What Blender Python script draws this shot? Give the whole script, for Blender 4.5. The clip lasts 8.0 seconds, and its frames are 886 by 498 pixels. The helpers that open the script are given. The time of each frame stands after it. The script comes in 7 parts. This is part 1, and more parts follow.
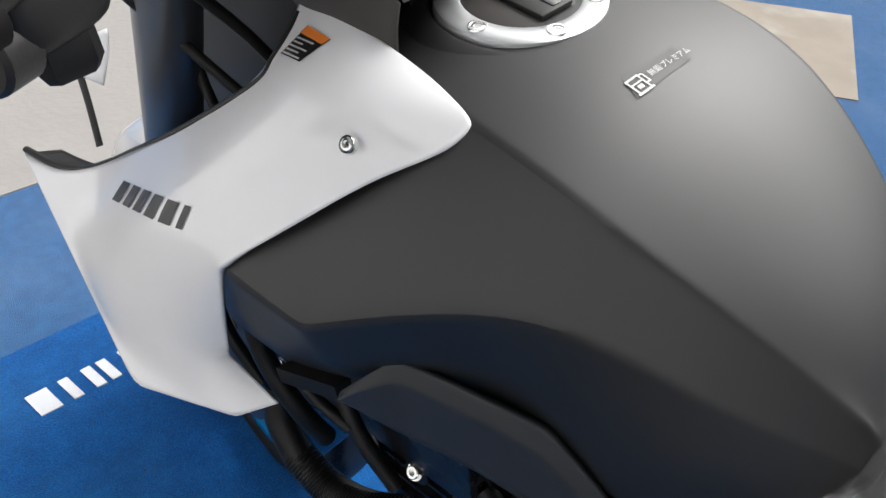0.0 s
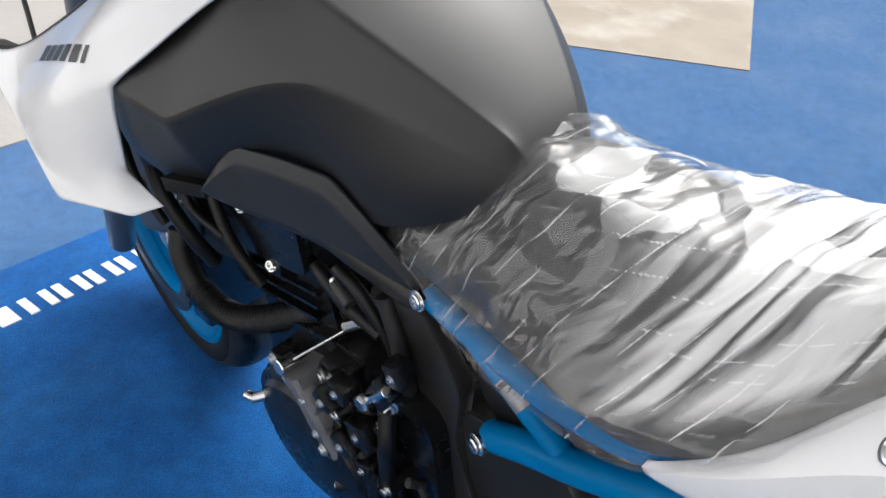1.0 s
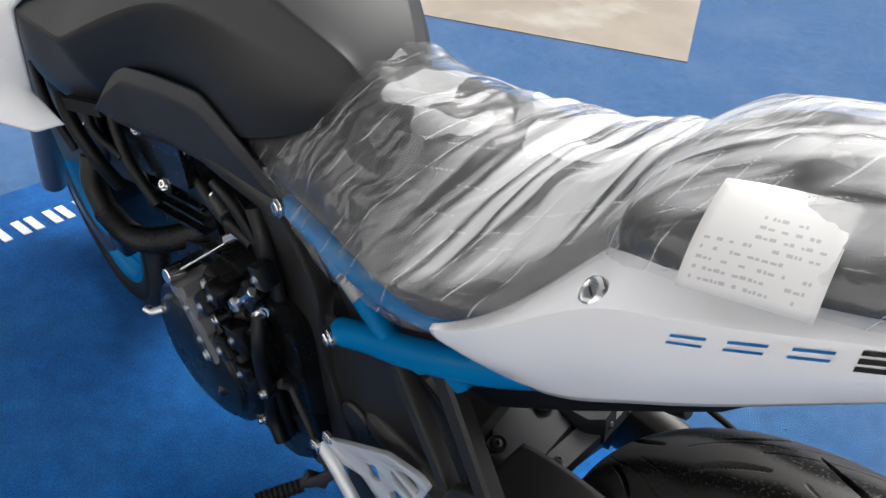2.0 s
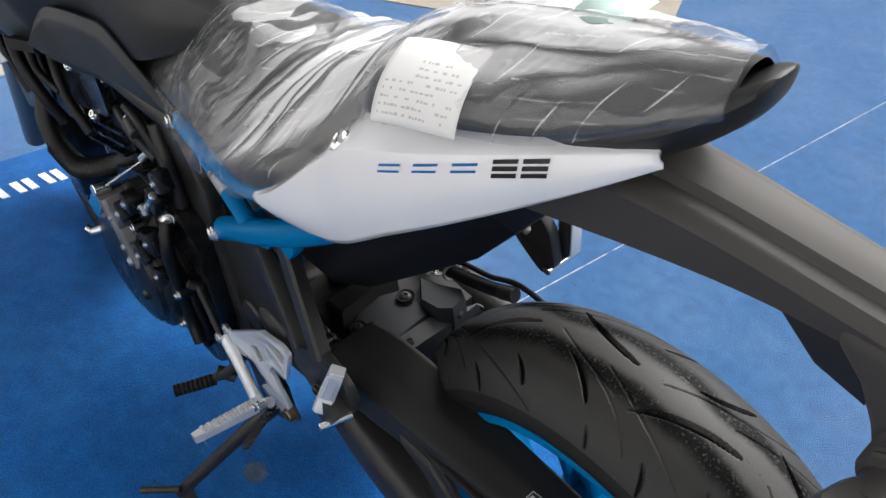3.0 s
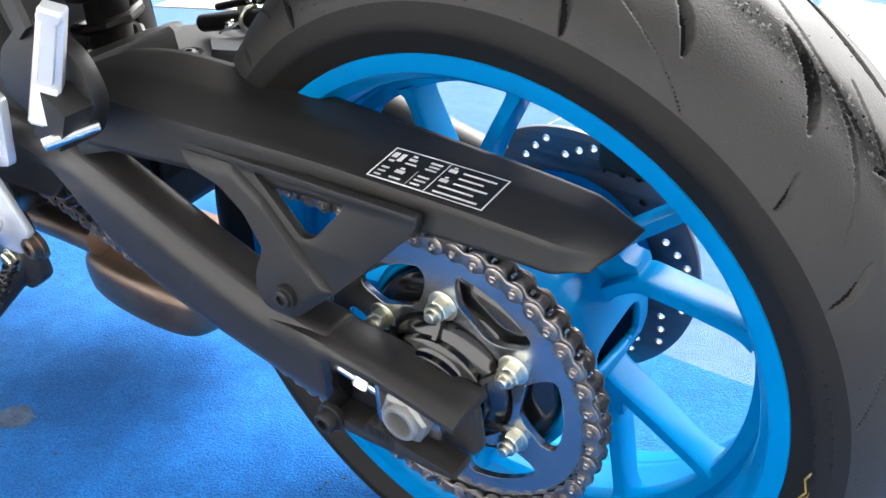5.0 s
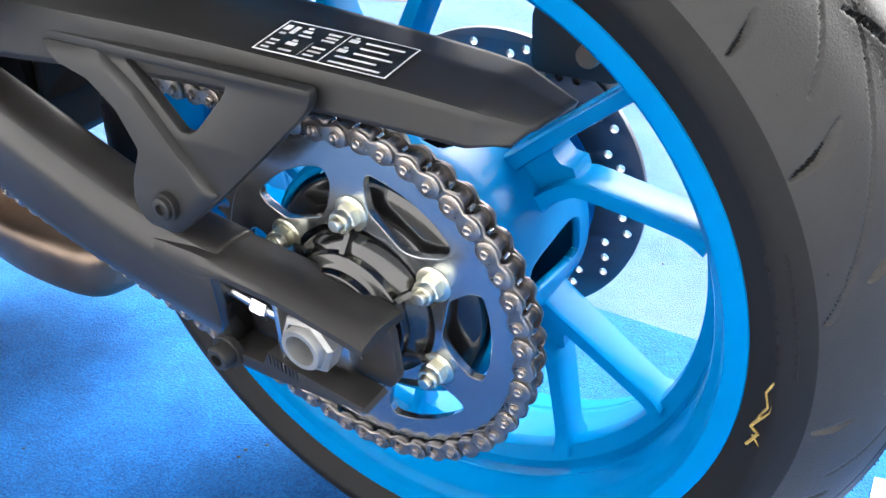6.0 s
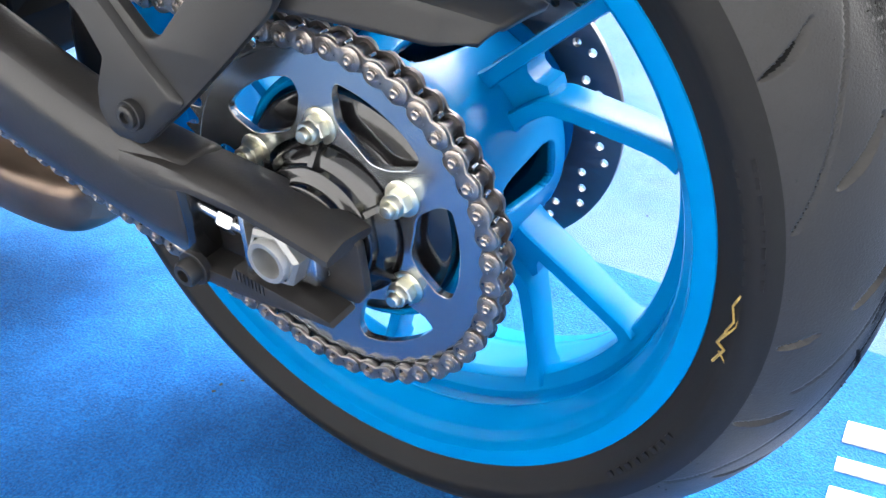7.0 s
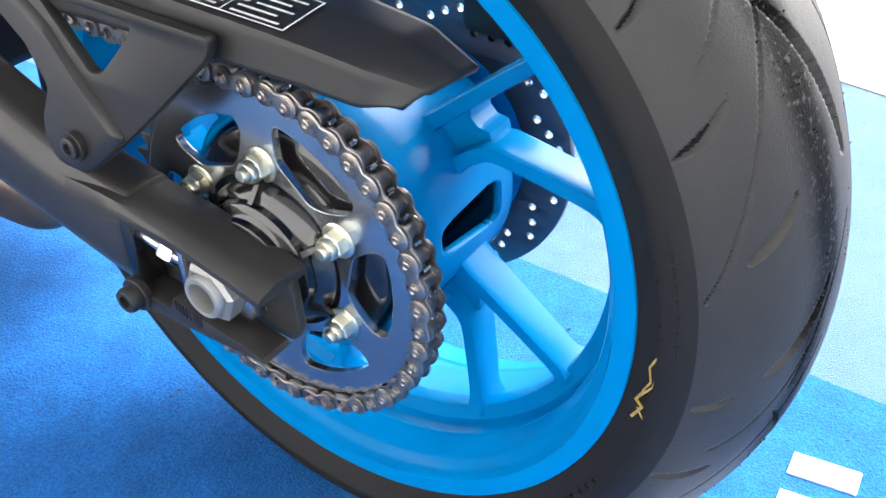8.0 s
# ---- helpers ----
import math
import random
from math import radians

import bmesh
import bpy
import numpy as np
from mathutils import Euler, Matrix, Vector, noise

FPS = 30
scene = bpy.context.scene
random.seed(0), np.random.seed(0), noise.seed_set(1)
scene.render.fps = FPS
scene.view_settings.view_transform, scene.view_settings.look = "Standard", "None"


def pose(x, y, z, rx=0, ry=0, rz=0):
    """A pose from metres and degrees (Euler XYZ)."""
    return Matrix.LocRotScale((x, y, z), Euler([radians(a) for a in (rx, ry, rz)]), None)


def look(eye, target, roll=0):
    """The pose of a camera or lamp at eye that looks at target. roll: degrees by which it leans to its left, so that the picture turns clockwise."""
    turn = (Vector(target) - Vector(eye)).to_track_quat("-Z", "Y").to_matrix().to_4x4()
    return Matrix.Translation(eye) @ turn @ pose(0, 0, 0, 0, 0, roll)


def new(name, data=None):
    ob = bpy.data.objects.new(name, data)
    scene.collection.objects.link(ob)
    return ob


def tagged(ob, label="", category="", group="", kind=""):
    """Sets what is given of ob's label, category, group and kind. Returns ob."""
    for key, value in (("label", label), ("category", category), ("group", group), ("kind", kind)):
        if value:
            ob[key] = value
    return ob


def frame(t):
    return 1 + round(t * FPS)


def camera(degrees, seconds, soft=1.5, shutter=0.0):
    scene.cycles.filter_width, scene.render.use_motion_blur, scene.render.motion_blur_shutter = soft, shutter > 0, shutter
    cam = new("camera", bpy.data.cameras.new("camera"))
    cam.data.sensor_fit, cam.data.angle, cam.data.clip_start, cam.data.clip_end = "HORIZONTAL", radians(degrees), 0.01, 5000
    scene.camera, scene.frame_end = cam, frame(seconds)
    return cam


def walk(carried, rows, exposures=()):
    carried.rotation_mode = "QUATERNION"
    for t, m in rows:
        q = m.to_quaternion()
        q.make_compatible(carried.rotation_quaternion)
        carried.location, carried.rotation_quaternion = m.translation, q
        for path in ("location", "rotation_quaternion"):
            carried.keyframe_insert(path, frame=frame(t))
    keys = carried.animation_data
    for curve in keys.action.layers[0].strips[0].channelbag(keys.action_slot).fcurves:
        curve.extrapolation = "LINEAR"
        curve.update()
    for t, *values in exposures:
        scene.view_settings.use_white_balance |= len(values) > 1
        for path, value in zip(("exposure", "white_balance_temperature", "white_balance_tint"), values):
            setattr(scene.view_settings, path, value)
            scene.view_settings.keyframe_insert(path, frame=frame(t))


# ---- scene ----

cam = camera(56.5, 8.0)
PATH = [
    (0, (-0.544, -0.498, 1.178), (-1.674, 0.606, -0.049), 2.0),
    (0.5, (-0.388, -0.539, 1.174), (-1.536, 0.589, -0.014), 2.4),
    (0.9, (-0.236, -0.592, 1.176), (-1.372, 0.56, 0.001), 1.3),
    (1, (-0.213, -0.604, 1.177), (-1.329, 0.554, -0.012), 1.8),
    (1.5, (-0.099, -0.614, 1.19), (-1.17, 0.577, -0.008), 2.7),
    (2, (-0.019, -0.606, 1.175), (-1.102, 0.583, -0.014), 4.8),
    (2.2, (0.062, -0.606, 1.176), (-1.059, 0.558, -0.002), 5.6),
    (3.3, (0.318, -0.563, 1.17), (-0.849, 0.546, -0.017), 1.8),
    (3.5, (0.323, -0.552, 1.161), (-0.812, 0.572, -0.042), 0.4),
    (4, (0.304, -0.532, 1.088), (-0.741, 0.65, -0.141), -1.6),
    (4.5, (0.297, -0.545, 0.83), (-0.732, 0.805, -0.226), 1.4),
    (4.7, (0.275, -0.541, 0.746), (-0.746, 0.871, -0.235), 1.8),
    (5.8, (0.272, -0.47, 0.585), (-0.671, 1.046, -0.316), 1.0),
    (6, (0.277, -0.473, 0.573), (-0.637, 1.049, -0.349), 2.0),
    (6.5, (0.287, -0.484, 0.548), (-0.609, 1.028, -0.406), 3.1),
    (7, (0.295, -0.473, 0.542), (-0.584, 1.03, -0.443), 3.3),
    (7.5, (0.308, -0.458, 0.558), (-0.547, 1.054, -0.434), 3.8),
    (8, (0.318, -0.444, 0.581), (-0.542, 1.042, -0.445), 5.9),
]
EXPOSURES = [(0.0, 0.02), (0.5, 0.2), (1.0, 0.34), (2.2, 0.1), (3.5, 0.5), (4.5, 1.3), (6.0, 1.98), (8.0, 1.92)]
walk(cam, [(t, look(eye, target, roll)) for t, eye, target, roll in PATH], EXPOSURES)

# ---- light: bright overcast day ----
world = bpy.data.worlds.new("sky")
scene.world = world
world.use_nodes = True
wn, wl = world.node_tree.nodes, world.node_tree.links
wn.clear()
sky = wn.new("ShaderNodeTexSky")
sky.sky_type, sky.sun_disc = "NISHITA", False
sky.sun_elevation, sky.sun_rotation = radians(48), radians(-4)
sky.air_density, sky.dust_density, sky.ozone_density = 1.0, 9.0, 1.0
bg, wout = wn.new("ShaderNodeBackground"), wn.new("ShaderNodeOutputWorld")
bg.inputs["Strength"].default_value = 0.15
cloud = wn.new("ShaderNodeHueSaturation")
cloud.inputs["Saturation"].default_value = 0.12
wl.new(sky.outputs["Color"], cloud.inputs["Color"])
wl.new(cloud.outputs["Color"], bg.inputs["Color"])
wl.new(bg.outputs["Background"], wout.inputs["Surface"])
sun_data = bpy.data.lights.new("sun", "SUN")
sun_data.energy, sun_data.angle, sun_data.color = 2.2, radians(62), (1.0, 0.99, 0.975)
sun = new("sun", sun_data)
sun.matrix_world = look((0.5, 0.75, 0.95), (0, 0, 0))


# ---- materials ----
def mat(name, color, rough=0.5, metal=0.0, var=0.12, scale=8.0, bump=0.0, bump_scale=300.0, rough_var=0.08, coat=0.0, spec=0.5, second=None, second_scale=2.0):
    m = bpy.data.materials.new(name)
    m.use_nodes = True
    n, l = m.node_tree.nodes, m.node_tree.links
    p = n["Principled BSDF"]
    tc = n.new("ShaderNodeTexCoord")
    big, small = n.new("ShaderNodeTexNoise"), n.new("ShaderNodeTexNoise")
    big.inputs["Scale"].default_value, small.inputs["Scale"].default_value = scale, bump_scale
    big.inputs["Detail"].default_value, small.inputs["Detail"].default_value = 6.0, 3.0
    l.new(tc.outputs["Object"], big.inputs["Vector"])
    l.new(tc.outputs["Object"], small.inputs["Vector"])
    ramp = n.new("ShaderNodeMapRange")
    ramp.inputs["From Min"].default_value, ramp.inputs["From Max"].default_value = 0.3, 0.7
    ramp.inputs["To Min"].default_value, ramp.inputs["To Max"].default_value = 1 - var, 1 + var
    l.new(big.outputs["Fac"], ramp.inputs["Value"])
    mul = n.new("ShaderNodeVectorMath")
    mul.operation = "SCALE"
    mul.inputs[0].default_value = color
    l.new(ramp.outputs["Result"], mul.inputs["Scale"])
    out = mul.outputs["Vector"]
    if second:
        tex = n.new("ShaderNodeTexNoise")
        tex.inputs["Scale"].default_value, tex.inputs["Detail"].default_value = second_scale, 8.0
        l.new(tc.outputs["Object"], tex.inputs["Vector"])
        r2 = n.new("ShaderNodeMapRange")
        r2.inputs["From Min"].default_value, r2.inputs["From Max"].default_value = 0.52, 0.68
        l.new(tex.outputs["Fac"], r2.inputs["Value"])
        mix = n.new("ShaderNodeMix")
        mix.data_type = "RGBA"
        l.new(r2.outputs["Result"], mix.inputs["Factor"])
        l.new(out, mix.inputs[6])
        mix.inputs[7].default_value = (*second, 1)
        out = mix.outputs[2]
    l.new(out, p.inputs["Base Color"])
    rr = n.new("ShaderNodeMapRange")
    rr.inputs["To Min"].default_value, rr.inputs["To Max"].default_value = max(rough - rough_var, 0.02), min(rough + rough_var, 1)
    l.new(big.outputs["Fac"], rr.inputs["Value"])
    l.new(rr.outputs["Result"], p.inputs["Roughness"])
    p.inputs["Metallic"].default_value = metal
    p.inputs["Specular IOR Level"].default_value = spec
    p.inputs["Coat Weight"].default_value = coat
    p.inputs["Coat Roughness"].default_value = 0.05
    if bump:
        b = n.new("ShaderNodeBump")
        b.inputs["Strength"].default_value, b.inputs["Distance"].default_value = 1.0, bump
        l.new(small.outputs["Fac"], b.inputs["Height"])
        l.new(b.outputs["Normal"], p.inputs["Normal"])
    return m


MATTE = mat("matte_black_tank", (0.0065, 0.0066, 0.0068), 0.45, var=0.04, bump=0.00002, bump_scale=1500, spec=0.68, rough_var=0.02)
PLASTIC = mat("black_plastic", (0.0135, 0.0130, 0.0126), 0.46, var=0.1, bump=0.00006, bump_scale=900, spec=0.4)
GREYPLASTIC = mat("grey_textured_plastic", (0.054, 0.050, 0.047), 0.55, var=0.06, bump=0.00008, bump_scale=1100, spec=0.3)
DARKPLASTIC = mat("charcoal_plastic", (0.017, 0.019, 0.023), 0.5, var=0.08, bump=0.0001, bump_scale=1300)
GLOSSBLACK = mat("gloss_black_paint", (0.007, 0.007, 0.0075), 0.16, var=0.1, coat=0.5, bump=0.00003, bump_scale=500)
SATIN = mat("satin_black_metal", (0.021, 0.0195, 0.0185), 0.38, var=0.15, bump=0.00012, bump_scale=500, spec=0.38)
WHITE = mat("pearl_white_paint", (0.82, 0.82, 0.83), 0.22, var=0.015, coat=1.0)
BLUE = mat("blue_paint", (0.0, 0.145, 0.365), 0.22, metal=0.0, var=0.05, coat=0.03, spec=0.06, bump=0.00004, bump_scale=260)
RUBBER = mat("tyre_rubber", (0.0195, 0.0185, 0.0173), 0.50, var=0.14, scale=22, bump=0.00025, bump_scale=800, spec=0.36, second=(0.015, 0.0142, 0.0135), second_scale=11)
HOSE = mat("black_hose_rubber", (0.006, 0.006, 0.0062), 0.42, var=0.2, bump=0.0001, bump_scale=600, spec=0.3)
SIDEWALL = mat("tyre_sidewall", (0.0062, 0.0057, 0.0054), 0.62, var=0.15, bump=0.0001, bump_scale=700, spec=0.25)
# near-black rubber: shade of the tread grooves put into colour; crumbs use it too
GROOVE = mat("groove_shade_and_crumb_rubber", (0.0045, 0.0044, 0.0043), 0.75, var=0.1, bump=0.0001, bump_scale=700, spec=0.12)


def scuffed(m, half, strip, grit):
    """A dusty worn strip round the middle of a tyre, edged by a ragged dark gritty band."""
    n, l = m.node_tree.nodes, m.node_tree.links
    p = n["Principled BSDF"]
    base = p.inputs["Base Color"].links[0].from_socket
    tc, sep, wave, grain = (n.new("ShaderNode" + k) for k in ("TexCoord", "SeparateXYZ", "TexNoise", "TexNoise"))
    l.new(tc.outputs["Object"], sep.inputs[0])
    for tex, scale in ((wave, 7.0), (grain, 330.0)):
        tex.inputs["Scale"].default_value, tex.inputs["Detail"].default_value = scale, 5.0
        l.new(tc.outputs["Object"], tex.inputs["Vector"])

    def math_node(kind, a, b):
        q = n.new("ShaderNodeMath")
        q.operation = kind
        for k, v in enumerate((a, b)):
            if isinstance(v, (int, float)):
                q.inputs[k].default_value = v
            else:
                l.new(v, q.inputs[k])
        return q.outputs[0]

    def ramp(value, lo, hi):
        q = n.new("ShaderNodeMapRange")
        q.interpolation_type = "SMOOTHSTEP"
        q.inputs["From Min"].default_value, q.inputs["From Max"].default_value = lo, hi
        l.new(value, q.inputs["Value"])
        return q.outputs["Result"]

    def blend(factor, first, colour):
        q = n.new("ShaderNodeMix")
        q.data_type = "RGBA"
        l.new(factor, q.inputs["Factor"])
        l.new(first, q.inputs[6])
        q.inputs[7].default_value = (*colour, 1)
        return q.outputs[2]
    away = math_node("ADD", math_node("ABSOLUTE", sep.outputs["Y"], 0.0), math_node("MULTIPLY", math_node("SUBTRACT", wave.outputs["Fac"], 0.5), 0.045))
    inner = ramp(away, half, half - 0.010)
    band = math_node("MULTIPLY", ramp(away, half - 0.016, half - 0.004), ramp(away, half + 0.018, half + 0.002))
    specks = math_node("MULTIPLY", band, ramp(grain.outputs["Fac"], 0.28, 0.46))
    out = blend(math_node("MULTIPLY", inner, 0.6), base, strip)
    l.new(blend(specks, out, grit), p.inputs["Base Color"])
    shine = n.new("ShaderNodeMapRange")
    shine.inputs["To Min"].default_value, shine.inputs["To Max"].default_value = p.inputs["Specular IOR Level"].default_value, 0.06
    l.new(specks, shine.inputs["Value"])
    l.new(shine.outputs["Result"], p.inputs["Specular IOR Level"])


scuffed(RUBBER, 0.028, (0.038, 0.0355, 0.033), (0.0035, 0.0034, 0.0033))
STEEL = mat("zinc_steel", (0.62, 0.63, 0.64), 0.28, metal=1.0, var=0.1, bump=0.00003, bump_scale=700)
BRIGHT = mat("chromed_bolt", (0.82, 0.82, 0.80), 0.18, metal=1.0, var=0.05)
SPROCKET = mat("sprocket_steel", (0.44, 0.465, 0.485), 0.20, metal=0.95, var=0.1, bump=0.00003, bump_scale=600)
NUT = mat("yellow_zinc_nut", (0.72, 0.70, 0.58), 0.3, metal=1.0, var=0.15)
CHAIN = mat("oiled_chain_steel", (0.28, 0.25, 0.23), 0.30, metal=0.9, var=0.3, scale=120, bump=0.00008, bump_scale=900)
CHAINDARK = mat("chain_inner_steel", (0.20, 0.185, 0.175), 0.36, metal=0.9, var=0.3, scale=120)
ALU = mat("brushed_aluminium", (0.62, 0.63, 0.64), 0.36, metal=0.85, var=0.08, bump=0.00006, bump_scale=800)
RAWALU = mat("raw_aluminium", (0.32, 0.32, 0.31), 0.5, metal=0.7, var=0.12, bump=0.0001, bump_scale=500)
DISC = mat("brake_disc_steel", (0.10, 0.11, 0.13), 0.38, metal=0.8, var=0.1)
ENGINE = mat("engine_black", (0.006, 0.0062, 0.0068), 0.27, var=0.2, scale=20, bump=0.0002, bump_scale=350, spec=0.35)
EXHAUST = mat("heat_tinted_steel", (0.19, 0.14, 0.105), 0.4, metal=0.9, var=0.2, scale=15, second=(0.20, 0.10, 0.06), second_scale=9)
SEATMAT = mat("seat_vinyl", (0.018, 0.018, 0.0185), 0.6, var=0.1)
UNDERTAIL = mat("dull_black_plastic", (0.006, 0.0065, 0.008), 0.6, var=0.1, bump=0.0001, bump_scale=900, spec=0.1)
SILVER = mat("silver_lacquer", (0.66, 0.68, 0.70), 0.22, metal=0.35, var=0.04, coat=0.5)
BLACKINK = mat("black_decal", (0.012, 0.012, 0.012), 0.35, var=0.02)
BLUEINK = mat("blue_decal", (0.004, 0.19, 0.52), 0.35, var=0.02)
GREYINK = mat("dark_grey_decal", (0.05, 0.05, 0.05), 0.35, var=0.02)
WHITEINK = mat("white_print", (0.75, 0.75, 0.74), 0.5, var=0.03)
ORANGE = mat("orange_print", (0.80, 0.22, 0.03), 0.45, var=0.03)
PAPER = mat("white_paper", (0.80, 0.79, 0.77), 0.7, var=0.03, bump=0.0003, bump_scale=60)
FAINTINK = mat("faded_print", (0.55, 0.54, 0.54), 0.7, var=0.1)
ORANGELENS = mat("amber_bulb", (0.9, 0.28, 0.04), 0.15, var=0.05)
YELLOWMARK = mat("yellow_crayon", (0.30, 0.20, 0.05), 0.7, var=0.4, scale=300)
BOARD = mat("pale_wood_sheet", (0.29, 0.25, 0.205), 0.8, var=0.12, scale=5, second=(0.38, 0.35, 0.31), second_scale=3.5)
WHITEBOARD = mat("off_white_sheet", (0.32, 0.305, 0.29), 0.5, var=0.04, scale=6, bump=0.002, bump_scale=40)
LETTER = mat("white_pile", (0.78, 0.80, 0.83), 0.85, var=0.05, bump=0.002, bump_scale=500)


def carpet_mat(name, c1, c2, c3, dust, sheen=0.2, washed=0.0):
    m = bpy.data.materials.new(name)
    m.use_nodes = True
    n, l = m.node_tree.nodes, m.node_tree.links
    p = n["Principled BSDF"]
    tc = n.new("ShaderNodeTexCoord")
    tex = []
    for s, d in ((420, 4), (3.2, 8), (26, 6)):
        t = n.new("ShaderNodeTexNoise")
        t.inputs["Scale"].default_value, t.inputs["Detail"].default_value = s, d
        l.new(tc.outputs["Object"], t.inputs["Vector"])
        tex.append(t)
    r1 = n.new("ShaderNodeValToRGB")
    r1.color_ramp.elements[0].position, r1.color_ramp.elements[1].position = 0.3, 0.72
    r1.color_ramp.elements[0].color, r1.color_ramp.elements[1].color = (*c1, 1), (*c2, 1)
    l.new(tex[0].outputs["Fac"], r1.inputs["Fac"])
    mr = n.new("ShaderNodeMapRange")
    mr.inputs["From Min"].default_value, mr.inputs["From Max"].default_value = 0.45, 0.75
    l.new(tex[1].outputs["Fac"], mr.inputs["Value"])
    mul = n.new("ShaderNodeMath")
    mul.operation = "MULTIPLY"
    mul.inputs[1].default_value = dust
    l.new(mr.outputs["Result"], mul.inputs[0])
    mix = n.new("ShaderNodeMix")
    mix.data_type = "RGBA"
    l.new(mul.outputs["Value"], mix.inputs["Factor"])
    l.new(r1.outputs["Color"], mix.inputs[6])
    mix.inputs[7].default_value = (*c3, 1)
    mr2 = n.new("ShaderNodeMapRange")
    mr2.inputs["From Min"].default_value, mr2.inputs["From Max"].default_value = 0.3, 0.7
    mr2.inputs["To Min"].default_value, mr2.inputs["To Max"].default_value = 0.85, 1.15
    l.new(tex[2].outputs["Fac"], mr2.inputs["Value"])
    sc = n.new("ShaderNodeVectorMath")
    sc.operation = "SCALE"
    l.new(mix.outputs[2], sc.inputs[0])
    l.new(mr2.outputs["Result"], sc.inputs["Scale"])
    colour = sc.outputs["Vector"]
    if washed:
        # overexposed, washed-out brightness put into the carpet colour behind the rear wheel
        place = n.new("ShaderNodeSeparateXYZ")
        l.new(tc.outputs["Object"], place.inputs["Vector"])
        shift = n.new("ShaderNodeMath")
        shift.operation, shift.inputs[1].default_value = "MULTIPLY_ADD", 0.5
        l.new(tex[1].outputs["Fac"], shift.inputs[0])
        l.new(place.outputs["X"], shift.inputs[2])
        wash = n.new("ShaderNodeMapRange")
        wash.inputs["From Min"].default_value, wash.inputs["From Max"].default_value = 0.0, 0.45
        wash.inputs["To Max"].default_value = washed
        l.new(shift.outputs["Value"], wash.inputs["Value"])
        paled = n.new("ShaderNodeMix")
        paled.data_type = "RGBA"
        l.new(wash.outputs["Result"], paled.inputs["Factor"])
        l.new(colour, paled.inputs[6])
        paled.inputs[7].default_value = (0.21, 0.25, 0.34, 1)
        colour = paled.outputs[2]
    l.new(colour, p.inputs["Base Color"])
    p.inputs["Roughness"].default_value = 0.95
    p.inputs["Specular IOR Level"].default_value = 0.15
    p.inputs["Sheen Weight"].default_value = sheen
    b = n.new("ShaderNodeBump")
    b.inputs["Distance"].default_value = 0.003
    l.new(tex[0].outputs["Fac"], b.inputs["Height"])
    l.new(b.outputs["Normal"], p.inputs["Normal"])
    return m


CARPET = carpet_mat("blue_needle_carpet", (0.014, 0.075, 0.205), (0.032, 0.135, 0.31), (0.10, 0.18, 0.32), 0.42, washed=0.18)
MATPILE = carpet_mat("blue_mat_pile", (0.001, 0.050, 0.205), (0.003, 0.130, 0.42), (0.03, 0.16, 0.36), 0.35, 0.05)


def film_mat():
    """Loose film: clear where it lies flat, whiter where pleats bunch up and at painted sky glints."""
    m = bpy.data.materials.new("clear_plastic_film")
    m.use_nodes = True
    n, l = m.node_tree.nodes, m.node_tree.links
    n.clear()
    folds_and_glints = n.new("ShaderNodeAttribute")
    folds_and_glints.attribute_name = "folds_and_glints"
    mr = n.new("ShaderNodeMapRange")
    mr.inputs["To Min"].default_value, mr.inputs["To Max"].default_value = 0.045, 0.85
    l.new(folds_and_glints.outputs["Fac"], mr.inputs["Value"])
    gl, tr, df = (n.new("ShaderNodeBsdf" + k) for k in ("Glossy", "Transparent", "Diffuse"))
    gl.inputs["Roughness"].default_value = 0.04
    gl.inputs["Color"].default_value = (0.95, 0.95, 0.95, 1)
    df.inputs["Color"].default_value = (0.85, 0.85, 0.85, 1)
    tr.inputs["Color"].default_value = (0.96, 0.96, 0.96, 1)
    milk = n.new("ShaderNodeMixShader")
    l.new(mr.outputs["Result"], milk.inputs["Fac"])
    l.new(tr.outputs[0], milk.inputs[1])
    l.new(df.outputs[0], milk.inputs[2])
    fr = n.new("ShaderNodeFresnel")
    fr.inputs["IOR"].default_value = 1.5
    layers = n.new("ShaderNodeMapRange")
    layers.inputs["From Min"].default_value, layers.inputs["From Max"].default_value = 0.03, 0.45
    layers.inputs["To Min"].default_value, layers.inputs["To Max"].default_value = 0.065, 0.22
    l.new(fr.outputs[0], layers.inputs["Value"])
    mix = n.new("ShaderNodeMixShader")
    l.new(layers.outputs["Result"], mix.inputs["Fac"])
    l.new(milk.outputs[0], mix.inputs[1])
    l.new(gl.outputs[0], mix.inputs[2])
    out = n.new("ShaderNodeOutputMaterial")
    l.new(mix.outputs[0], out.inputs["Surface"])
    return m


FILM = film_mat()


def glass_mat(name, color, rough=0.05):
    m = bpy.data.materials.new(name)
    m.use_nodes = True
    p = m.node_tree.nodes["Principled BSDF"]
    p.inputs["Base Color"].default_value = (*color, 1)
    p.inputs["Transmission Weight"].default_value = 1.0
    p.inputs["Roughness"].default_value = rough
    p.inputs["IOR"].default_value = 1.45
    return m


LENS = glass_mat("clear_lens", (0.95, 0.95, 0.95))


# ---- mesh helpers ----
def to_mesh(bm, name):
    bmesh.ops.recalc_face_normals(bm, faces=bm.faces[:])
    for f in bm.faces:
        f.smooth = True
    for e in bm.edges:
        if len(e.link_faces) == 2 and e.calc_face_angle(0.0) > radians(38):
            e.smooth = False
    me = bpy.data.meshes.new(name)
    bm.to_mesh(me)
    bm.free()
    return me


